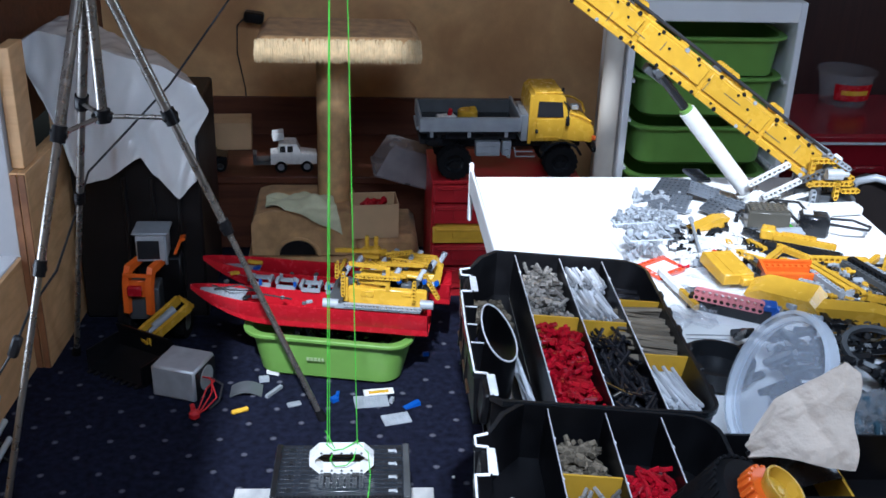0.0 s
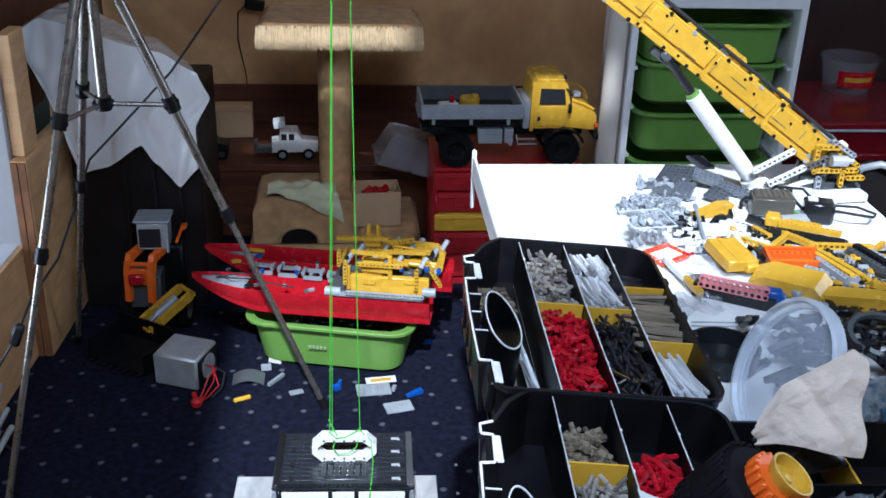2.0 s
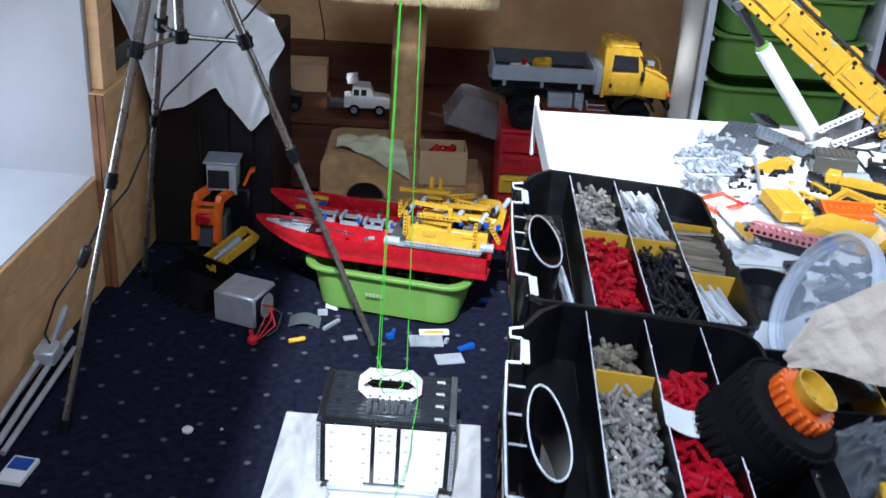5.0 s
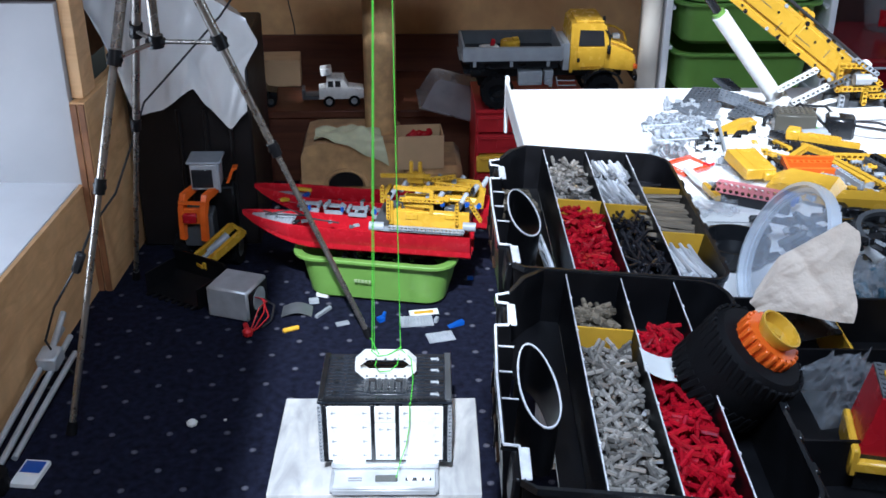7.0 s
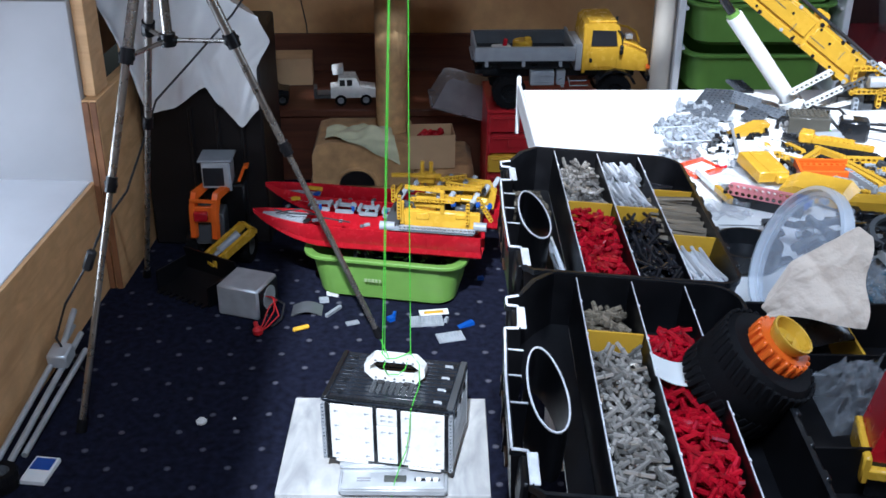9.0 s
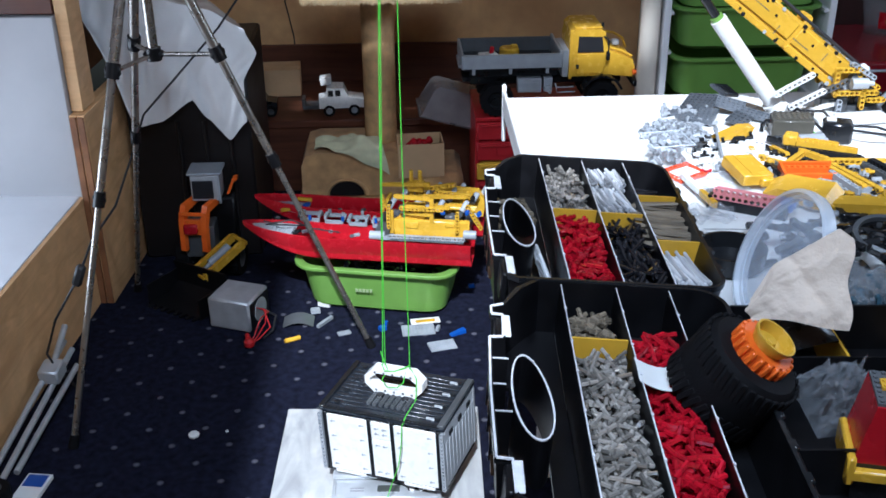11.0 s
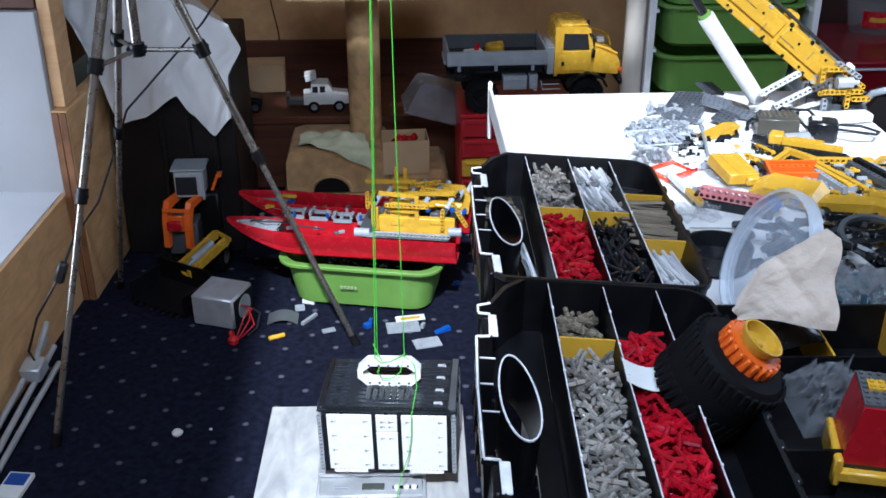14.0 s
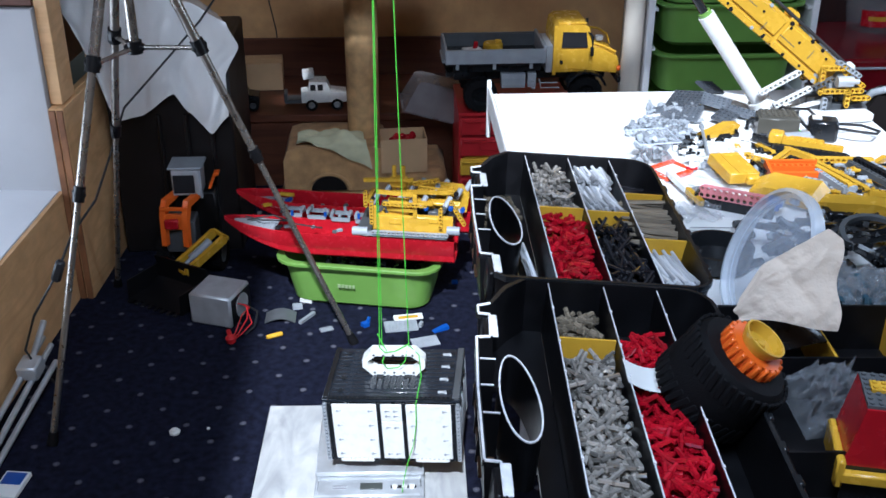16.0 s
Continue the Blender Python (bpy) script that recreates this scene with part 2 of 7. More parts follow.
class Shape:
    """Collects vertices and faces of one part."""

    def __init__(self):
        self.v, self.f = [], []

    def add(self, verts, faces, m=None):
        k = len(self.v)
        self.v += [tuple(m @ Vector(p)) if m else tuple(p) for p in verts]
        self.f += [tuple(i + k for i in q) for q in faces]
        return self

    def box(self, c, s, m=None, b=0.0):
        hx, hy, hz = (a / 2 for a in s)
        b = min(b, hx * 0.9, hy * 0.9, hz * 0.9)
        t = Matrix.Translation(c)
        m = m @ t if m else t
        if b <= 0:
            vs = [(x * hx, y * hy, z * hz) for x in (-1, 1) for y in (-1, 1) for z in (-1, 1)]
            return self.add(vs, [(0, 1, 3, 2), (4, 6, 7, 5), (0, 4, 5, 1), (2, 3, 7, 6), (0, 2, 6, 4), (1, 5, 7, 3)], m)
        vs, ix = [], {}
        for x in (-1, 1):
            for y in (-1, 1):
                for z in (-1, 1):
                    ix[x, y, z] = len(vs)
                    vs += [(x * hx, y * (hy - b), z * (hz - b)), (x * (hx - b), y * hy, z * (hz - b)), (x * (hx - b), y * (hy - b), z * hz)]
        fs = []
        for s1 in (-1, 1):
            fs.append((ix[s1, -1, -1], ix[s1, 1, -1], ix[s1, 1, 1], ix[s1, -1, 1]))
            fs.append((ix[-1, s1, -1] + 1, ix[1, s1, -1] + 1, ix[1, s1, 1] + 1, ix[-1, s1, 1] + 1))
            fs.append((ix[-1, -1, s1] + 2, ix[1, -1, s1] + 2, ix[1, 1, s1] + 2, ix[-1, 1, s1] + 2))
            for s2 in (-1, 1):
                fs.append((ix[s1, s2, -1], ix[s1, s2, 1], ix[s1, s2, 1] + 1, ix[s1, s2, -1] + 1))
                fs.append((ix[s1, -1, s2], ix[s1, 1, s2], ix[s1, 1, s2] + 2, ix[s1, -1, s2] + 2))
                fs.append((ix[-1, s1, s2] + 1, ix[1, s1, s2] + 1, ix[1, s1, s2] + 2, ix[-1, s1, s2] + 2))
                for s3 in (-1, 1):
                    k = ix[s1, s2, s3]
                    fs.append((k, k + 1, k + 2))
        return self.add(vs, fs, m)

    def loft(self, rings, closed=True, caps=True, m=None):
        n = len(rings[0])
        vs = [p for r in rings for p in r]
        fs = []
        for i in range(len(rings) - 1):
            for j in range(n if closed else n - 1):
                a, b = i * n + j, i * n + (j + 1) % n
                fs.append((a, b, b + n, a + n))
        if caps:
            fs.append(tuple(range(n)))
            fs.append(tuple(range((len(rings) - 1) * n, len(rings) * n)))
        return self.add(vs, fs, m)

    def cyl(self, p0, p1, r0, r1=None, seg=14, m=None, caps=True):
        r1 = r0 if r1 is None else r1
        p0, p1 = Vector(p0), Vector(p1)
        q = (p1 - p0).to_track_quat("Z", "Y")
        rings = []
        for p, r in ((p0, r0), (p1, r1)):
            rings.append([p + q @ Vector((r * math.cos(a), r * math.sin(a), 0)) for a in (2 * math.pi * k / seg for k in range(seg))])
        return self.loft(rings, True, caps, m)

    def tube(self, pts, r, seg=8, m=None):
        pts = [Vector(p) for p in pts]
        rings = []
        for i, p in enumerate(pts):
            d = pts[min(i + 1, len(pts) - 1)] - pts[max(i - 1, 0)]
            q = d.to_track_quat("Z", "Y")
            rings.append([p + q @ Vector((r * math.cos(a), r * math.sin(a), 0)) for a in (2 * math.pi * k / seg for k in range(seg))])
        return self.loft(rings, True, True, m)

    def lathe(self, prof, seg=24, m=None, caps=True):
        rings = [[(r * math.cos(a), r * math.sin(a), z) for a in (2 * math.pi * k / seg for k in range(seg))] for r, z in prof]
        return self.loft(rings, True, caps, m)

    def prism(self, outline, y0, y1, m=None):
        """Outline of (x, z) pairs, drawn out along y."""
        return self.loft([[(x, y0, z) for x, z in outline], [(x, y1, z) for x, z in outline]], True, True, m)

    def sheet(self, fn, nu, nv, thick=0.001, m=None):
        top = [[Vector(fn(i / nu, j / nv)) for j in range(nv + 1)] for i in range(nu + 1)]
        vs, fs = [], []
        for s in (0, 1):
            for i in range(nu + 1):
                for j in range(nv + 1):
                    a = top[min(i + 1, nu)][j] - top[max(i - 1, 0)][j]
                    b = top[i][min(j + 1, nv)] - top[i][max(j - 1, 0)]
                    n = a.cross(b)
                    n = n.normalized() if n.length > 1e-12 else Vector((0, 0, 1))
                    vs.append(top[i][j] - n * thick * s)
        w, k = nv + 1, (nu + 1) * (nv + 1)
        for i in range(nu):
            for j in range(nv):
                a = i * w + j
                fs += [(a, a + 1, a + w + 1, a + w), (k + a, k + a + w, k + a + w + 1, k + a + 1)]
        for i in range(nu):
            for j in (0, nv):
                a = i * w + j
                fs.append((a, a + w, k + a + w, k + a))
        for j in range(nv):
            for i in (0, nu):
                a = i * w + j
                fs.append((a, a + 1, k + a + 1, k + a))
        return self.add(vs, fs, m)

    def beam(self, n, m=None, w=0.0078, h=0.0078, pitch=0.008):
        """A studless beam with n round holes along x, lying on z = 0."""
        x0 = -n * pitch / 2
        V, F, seen = [], [], {}

        def weld(p):
            key = tuple(round(c * 1e6) for c in p)
            if key not in seen:
                seen[key] = len(V)
                V.append(p)
            return seen[key]

        for i in range(n):
            cx = x0 + (i + 0.5) * pitch
            out, inn = [], []
            for k in range(8):
                a = math.pi / 4 * k
                c, s = math.cos(a), math.sin(a)
                e = pitch / 2 / max(abs(c), abs(s))
                lim = w / 2
                px, py = max(-pitch / 2, min(pitch / 2, e * c)), max(-lim, min(lim, e * s))
                if (i == 0 and c < -0.1) or (i == n - 1 and c > 0.1):
                    px, py = lim * c, lim * s
                out.append((cx + px, py))
                inn.append((cx + 0.0029 * c, 0.0029 * s))
            vs = [(x, y, z) for z in (0, h) for x, y in out] + [(x, y, z) for z in (0, h) for x, y in inn]
            fs = []
            for k in range(8):
                j = (k + 1) % 8
                fs += [(k, j, 16 + j, 16 + k), (8 + k, 24 + k, 24 + j, 8 + j), (16 + k, 16 + j, 24 + j, 24 + k)]
                mid = math.cos(math.pi / 4 * (k + 0.5))
                if abs(mid) < 0.8 or (i == 0 and mid < 0) or (i == n - 1 and mid > 0):
                    fs.append((k, 8 + k, 8 + j, j))
            ids = [weld(p) for p in vs]
            F += [tuple(ids[q] for q in face) for face in fs]
        return self.add(V, F, m)

    def plate(self, nx, ny, m=None, h=0.0032, stud=True):
        self.box((0, 0, h / 2), (nx * 0.008 - 0.0002, ny * 0.008 - 0.0002, h), m)
        if stud:
            for i in range(nx):
                for j in range(ny):
                    p = ((i + 0.5 - nx / 2) * 0.008, (j + 0.5 - ny / 2) * 0.008)
                    self.cyl((*p, h), (*p, h + 0.0017), 0.0024, seg=8, m=m)
        return self

    def mesh(self, name, mat, smooth=True):
        me = bpy.data.meshes.new(name)
        me.from_pydata(self.v, [], self.f)
        bm = bmesh.new()
        bm.from_mesh(me)
        bmesh.ops.recalc_face_normals(bm, faces=bm.faces)
        bm.to_mesh(me)
        bm.free()
        me.materials.append(mat)
        if smooth:
            me.polygons.foreach_set("use_smooth", [True] * len(me.polygons))
            me.set_sharp_from_angle(angle=radians(38))
        return me


def part(name, shape, mat, parent=None, label="", m=None):
    ob = new(name, shape.mesh(name, mat))
    if parent is not None:
        ob.parent = parent
    if m is not None:
        ob.matrix_basis = m
    if label:
        ob["label"] = label
    return ob


def thing(name, m, label, category, group="", kind=""):
    ob = new(name)
    ob.empty_display_size = 0.05
    ob.matrix_basis = m
    return tagged(ob, label, category, group, kind)


def solo(name, shape, mat, label, category, group="", kind="", m=None):
    ob = new(name, shape.mesh(name, mat))
    if m is not None:
        ob.matrix_basis = m
    return tagged(ob, label, category, group, kind)


def piece(name, me, parent, m):
    ob = new(name, me)
    ob.parent, ob.matrix_basis = parent, m
    return ob


rnd = random.Random(7)

# ---- structure ----
X0, X1, Y0, Y1, ZC = -0.20, 3.0, -3.0, 1.62, 2.35
tagged(part("floor", Shape().box(((X0 + X1) / 2 - 0.5, (Y0 + Y1) / 2, -0.05), (X1 - X0 + 1.6, Y1 - Y0 + 0.4, 0.1)), CARPET), "navy blue carpet with small pale dots", "carpet", kind="structure")
tagged(part("wall_north", Shape().box(((X0 + X1) / 2, Y1 + 0.05, ZC / 2), (X1 - X0 + 0.4, 0.1, ZC)), WALL), "ochre painted back wall with uneven patches", "wall", kind="structure")
tagged(part("wall_east", Shape().box((X1 + 0.05, (Y0 - 0.8) / 2, ZC / 2), (0.1, -0.8 - Y0, ZC)).box((X1 + 0.05, (Y1 + 0.1) / 2, ZC / 2), (0.1, Y1 - 0.1, ZC)).box((X1 + 0.05, -0.35, 0.525), (0.1, 0.9, 1.05)).box((X1 + 0.05, -0.35, (1.95 + ZC) / 2), (0.1, 0.9, ZC - 1.95)), WALL), "ochre painted side wall with an opening added for the fill lamp", "wall", kind="structure")
# made-up window, out of view, that only houses the side fill
win = tagged(new("added_window"), "unseen white window frame added around the fill lamp", "window", kind="structure")
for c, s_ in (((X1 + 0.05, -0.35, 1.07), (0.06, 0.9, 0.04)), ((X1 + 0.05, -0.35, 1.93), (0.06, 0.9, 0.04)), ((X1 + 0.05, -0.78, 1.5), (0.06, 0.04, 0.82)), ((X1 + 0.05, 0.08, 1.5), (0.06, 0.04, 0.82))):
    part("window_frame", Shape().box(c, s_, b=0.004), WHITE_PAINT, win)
tagged(part("wall_south", Shape().box(((X0 + X1) / 2, Y0 - 0.05, ZC / 2), (X1 - X0 + 0.4, 0.1, ZC)), WALL), "ochre painted wall behind", "wall", kind="structure")
# unseen ceiling; its openings are added to choose where the sun falls
roofing = Shape()
xs_ = [X0 - 0.9, 0.06, 0.24, 0.57, 0.88, 1.0, 1.11, 1.20, 1.42, X1 + 0.1]
ys_ = [Y0 - 0.1, -2.56, -2.12, -1.90, -1.36, -1.20, -0.95, -0.84, -0.640, -0.500, -0.40, Y1 + 0.1]
OPEN = {(1, 1), (1, 2), (1, 3), (2, 1), (2, 2), (2, 3), (1, 8), (2, 8), (4, 7), (5, 7), (6, 6)} | {(i, j) for i in range(3, 8) for j in range(2, 5)}
for i in range(len(xs_) - 1):
    for j in range(len(ys_) - 1):
        if (i, j) not in OPEN:
            roofing.box(((xs_[i] + xs_[i + 1]) / 2, (ys_[j] + ys_[j + 1]) / 2, ZC + 0.05), (xs_[i + 1] - xs_[i], ys_[j + 1] - ys_[j], 0.1))
tagged(part("ceiling", roofing, CEIL), "white painted ceiling with openings added to shape the sun patches", "ceiling", kind="structure")
# west side: low plywood front, deep window recess above it
SILL, NY0, NY1 = 0.292, -1.3, 0.50
turn = pose(-0.19, 0.35, 0, 0, 0, -4)
west = tagged(new("wall_west"), "birch plywood lining below a deep white window recess", "wall", kind="structure")
west.matrix_basis = turn
part("plywood_front", Shape().box((-0.009, -1.3, SILL / 2), (0.018, 3.3, SILL), b=0.001), PLY, west, "birch plywood board")
for x in (0.0085, 0.0268):
    part("plywood_side", Shape().box((x, 0.665, 0.2525), (0.0176, 1.03, 0.505), b=0.001), PLY, west, "birch plywood board")
    part("plywood_edge", Shape().box((x, 0.147, 0.2510), (0.0150, 0.006, 0.500), b=0.001), PLY_EDGE, west, "brown layered board edge")
# sill keeps the brighter white, standing in for window light on it
part("sill", Shape().box((-0.36, -1.3, SILL - 0.012), (0.70, 3.0, 0.028), b=0.003), WHITE_PAINT, west, "white painted sill board")
part("reveal", Shape().box((-0.372, 0.173, 0.512), (0.736, 0.03, 0.450), b=0.002), SHADED_WHITE, west, "white painted reveal")
part("reveal_top", Shape().box((-0.372, 0.185, 0.845), (0.736, 0.03, 0.210), b=0.002), BENCH, west, "dark board above the white reveal")
part("plywood_jamb", Shape().box((0.013, 0.215, 0.646), (0.030, 0.085, 0.278), b=0.002), PLY, west, "plywood upright with a knot")
# dark wood colour fills in for the shaded gap behind the jamb
part("upper_lining", Shape().box((-0.10, 0.75, 1.42), (0.02, 1.0, 1.86), b=0.002), BENCH, west, "wooden lining coloured dark to stand in for shade")
part("recess_back", Shape().box((-0.74, -2.2, 0.62), (0.04, 1.0, 0.66)), SHADED_WHITE, west)
# recess_top and upper_wall carry the shade above the recess as dark wood
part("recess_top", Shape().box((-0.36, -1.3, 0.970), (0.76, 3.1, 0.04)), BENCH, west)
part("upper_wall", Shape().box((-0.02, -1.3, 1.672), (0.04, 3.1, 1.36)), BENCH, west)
part("recess_end", Shape().box((-0.38, -2.72, 0.62), (0.72, 0.04, 0.66)), SHADED_WHITE, west)
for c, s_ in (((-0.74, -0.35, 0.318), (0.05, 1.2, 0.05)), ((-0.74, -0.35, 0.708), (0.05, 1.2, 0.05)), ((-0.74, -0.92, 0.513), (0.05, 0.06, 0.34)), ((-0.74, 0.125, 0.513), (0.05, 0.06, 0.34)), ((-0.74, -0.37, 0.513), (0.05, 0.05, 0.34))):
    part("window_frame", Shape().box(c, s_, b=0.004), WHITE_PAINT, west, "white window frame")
part("recess_back", Shape().box((-0.74, -0.35, 0.842), (0.04, 1.2, 0.214)), SHADED_WHITE, west)
part("recess_back", Shape().box((-0.74, -1.33, 0.62), (0.04, 0.76, 0.66)), SHADED_WHITE, west)

# dark wooden bench along the back wall
bench = thing("low_bench", pose(0.55, 1.40, 0), "dark stained low wooden bench along the back wall", "bench")
part("top", Shape().box((0, 0, 0.225), (1.46, 0.42, 0.024), b=0.003), BENCH, bench)
part("front_board", Shape().box((0, -0.19, 0.106), (1.44, 0.02, 0.212), b=0.002), BENCH, bench)
part("side_board", Shape().box((-0.71, 0.01, 0.106), (0.02, 0.30, 0.212)), BENCH, bench)
part("side_board", Shape().box((0.71, 0.01, 0.106), (0.02, 0.30, 0.212)), BENCH, bench)

# added dark strip imitating the shade on the wall above the bench
part("shade_board", Shape().box((0, 0.198, 0.300), (1.44, 0.018, 0.126), b=0.002), BENCH, bench)
crate = thing("cardboard_box", pose(0.205, 1.475, 0.237, 0, 0, 3), "small closed brown cardboard box at the back of the bench", "box")
part("body", Shape().box((0, 0, 0.045), (0.13, 0.09, 0.09), b=0.002), CARD, crate)
part("flap", Shape().box((0, -0.023, 0.0915), (0.129, 0.044, 0.002), pose(0, 0, 0, 2, 0, 0), b=0.0005), CARD, crate)
part("flap", Shape().box((0, 0.023, 0.0915), (0.129, 0.044, 0.002), b=0.0005), CARD, crate)

# ---- desk ----
DX0, DX1, DY0, DY1, DZ = 0.792, 1.392, -1.62, -0.155, 0.745
desk = thing("desk", pose(DX0, DY1, 0), "white melamine desk with a raised side panel, covered in toy parts", "desk")
part("top", Shape().box((0.30, -0.733, DZ - 0.011), (0.60, 1.465, 0.022), b=0.002), DESK_WHITE, desk)
part("side_panel", Shape().box((-0.004, -0.733, 0.738), (0.007, 1.465, 0.037), b=0.002), DESK_WHITE, desk, "white edge board standing proud of the top")
for lx, ly in ((0.09, -0.08), (0.52, -0.08), (0.09, -1.38), (0.52, -1.38)):
    part("leg", Shape().box((lx, ly, 0.361), (0.05, 0.05, 0.722), b=0.003), DESK_WHITE, desk)
part("corner_post", Shape().box((-0.004, 0.006, 0.715), (0.007, 0.010, 0.104), b=0.002), DESK_WHITE, desk)

# ---- white shelf unit with green bins ----


def storage_bin(name, w, d, h, taper, mat, label, m, group=""):
    """Open plastic tub with rounded corners and a flat outer lip."""
    ob = thing(name, m, label, "storage bin", group)

    def ring(sx, sy, z, r):
        pts = []
        for cx, cy, a0 in ((1, 1, 0), (-1, 1, 90), (-1, -1, 180), (1, -1, 270)):
            for k in range(6):
                a = radians(a0 + k * 18)
                pts.append((cx * (sx / 2 - r) + r * math.cos(a), cy * (sy / 2 - r) + r * math.sin(a), z))
        return pts

    s = Shape()
    w0, d0 = w - taper * 2, d - taper * 2
    s.loft([ring(w0 - 0.03, d0 - 0.03, 0, 0.04), ring(w0, d0, 0.012, 0.05), ring(w - 0.03, d - 0.03, h - 0.006, 0.055),
            ring(w - 0.034, d - 0.034, h - 0.006, 0.053), ring(w0 - 0.006, d0 - 0.006, 0.016, 0.048), ring(w0 - 0.036, d0 - 0.036, 0.004, 0.04)], True, True)
    part("tub", s, mat, ob)
    part("rim", Shape().loft([ring(w - 0.036, d - 0.036, h - 0.0062, 0.052), ring(w, d, h - 0.0085, 0.06), ring(w + 0.001, d + 0.001, h - 0.002, 0.06), ring(w - 0.003, d - 0.003, h, 0.06), ring(w - 0.034, d - 0.034, h - 0.001, 0.053), ring(w - 0.036, d - 0.036, h - 0.0062, 0.052)], True, False), mat, ob)
    return ob


CX0, CX1, CY0, CY1 = 1.305, 1.765, 0.85, 1.15
unit = thing("shelf_unit", pose((CX0 + CX1) / 2, CY0, 0), "white upright storage frame holding green plastic bins", "storage unit")
for x in (-0.221, 0.221):
    part("side_panel", Shape().box((x, 0.15, 0.4225), (0.018, 0.30, 0.845), b=0.003), WHITE_PAINT, unit)
part("corner_column", Shape().cyl((-0.260, 0.030, 0), (-0.260, 0.030, 2.345), 0.027, seg=28), CREAM, unit, "round cream column")
part("top_panel", Shape().box((0, 0.15, 0.818), (0.424, 0.30, 0.054), b=0.003), WHITE_PAINT, unit)
part("bottom_panel", Shape().box((0, 0.15, 0.03), (0.424, 0.30, 0.03), b=0.003), WHITE_PAINT, unit)
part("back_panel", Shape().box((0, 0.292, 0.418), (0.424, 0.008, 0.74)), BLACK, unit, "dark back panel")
for z in (0.117, 0.255, 0.393, 0.528, 0.635):
    for x in (-0.207, 0.207):
        part("runner", Shape().box((x, 0.15, z - 0.004), (0.010, 0.28, 0.008)), WHITE_PAINT, unit)
for i, z in enumerate((0.129, 0.267, 0.405, 0.540, 0.647)):
    storage_bin("storage_bin", 0.402, 0.285, 0.118, 0.024, GREEN_BIN, "lime green plastic bin slid into the white frame", pose((CX0 + CX1) / 2, CY0 + 0.128, z - 0.0105), "green bins")

# ---- truck on its drawer tower ----
tower = thing("drawer_tower", pose(1.01, 0.99, 0), "stack of red and yellow plastic drawers under the truck", "drawers")
part("frame", Shape().box((0, 0.125, 0.178), (0.41, 0.012, 0.334)).box((-0.198, 0, 0.178), (0.012, 0.24, 0.334)).box((0.198, 0, 0.178), (0.012, 0.24, 0.334)).box((0, 0, 0.346), (0.41, 0.262, 0.010), b=0.002).box((0, 0, 0.01), (0.41, 0.25, 0.02)), RED_BIN, tower, "dark red plastic frame")
for z0, z1, mat in ((0.284, 0.339, RED_BIN), (0.222, 0.280, RED_BIN), (0.164, 0.218, YELLOW_DIV), (0.095, 0.160, RED_BIN), (0.024, 0.091, RED_BIN)):
    d = part("drawer", Shape().box((0, -0.01, (z0 + z1) / 2), (0.382, 0.225, z1 - z0 - 0.003), b=0.004), mat, tower)
    part("front", Shape().box((0, -0.128, (z0 + z1) / 2), (0.40, 0.010, z1 - z0 - 0.004), b=0.003).box((0, -0.135, z1 - 0.010), (0.38, 0.012, 0.006), b=0.002), mat, d)
    part("label_slot", Shape().box((-0.10, -0.135, (z0 + z1) / 2 + 0.004), (0.09, 0.004, (z1 - z0) * 0.45), b=0.001), mat, d)
    part("label_slot", Shape().box((0.10, -0.135, (z0 + z1) / 2 + 0.004), (0.09, 0.004, (z1 - z0) * 0.45), b=0.001), mat, d)


def wheel(parent, name, m, r, w, rim_mat, lugs=18):
    wh = new(name)
    wh.parent, wh.matrix_basis = parent, m
    s = Shape().lathe([(r * 0.56, -w / 2), (r * 0.93, -w / 2), (r * 0.97, -w * 0.36), (r * 0.97, w * 0.36), (r * 0.93, w / 2), (r * 0.56, w / 2), (r * 0.54, w * 0.3), (r * 0.54, -w * 0.3), (r * 0.56, -w / 2)], 28, caps=False)
    for k in range(lugs):
        for sgn in (-1, 1):
            a = 360 / lugs * (k + (0.25 if sgn > 0 else -0.25))
            s.box((r * 0.965, 0, sgn * w * 0.25), (r * 0.07, r * 0.17, w * 0.44), pose(0, 0, 0, 0, 0, a), b=0.0008)
    part("tyre", s, RUBBER, wh, "black rubber tyre with lugs")
    h = Shape().lathe([(0.004, -w * 0.10), (r * 0.40, -w * 0.12), (r * 0.52, -w * 0.44), (r * 0.56, -w * 0.44), (r * 0.56, w * 0.44), (r * 0.52, w * 0.44), (r * 0.40, w * 0.12), (0.004, w * 0.10)], 24)
    for k in range(6):
        h.cyl((r * 0.27 * math.cos(k * 1.047), r * 0.27 * math.sin(k * 1.047), -w * 0.2), (r * 0.27 * math.cos(k * 1.047), r * 0.27 * math.sin(k * 1.047), w * 0.2), 0.004, seg=8)
    part("rim", h, rim_mat, wh)
    return wh


TRUCK_TOP = 0.351
truck = thing("toy_truck", pose(0.770, 0.86, TRUCK_TOP, 0, 0, 1), "yellow cab building-brick truck with grey flatbed", "toy truck")
part("chassis", Shape().box((0.235, 0.09, 0.088), (0.42, 0.07, 0.022), b=0.002).box((0.10, 0.09, 0.07), (0.05, 0.06, 0.03)).box((0.385, 0.09, 0.07), (0.05, 0.06, 0.03)).cyl((0.095, 0.02, 0.047), (0.095, 0.16, 0.047), 0.007).cyl((0.385, 0.02, 0.047), (0.385, 0.16, 0.047), 0.007), BLACK_ABS, truck, "black chassis")
for x in (0.095, 0.385):
    for y in (0.019, 0.161):
        wheel(truck, "wheel", pose(x, y, 0.047, 90, 0, 0), 0.047, 0.038, BLACK_ABS)
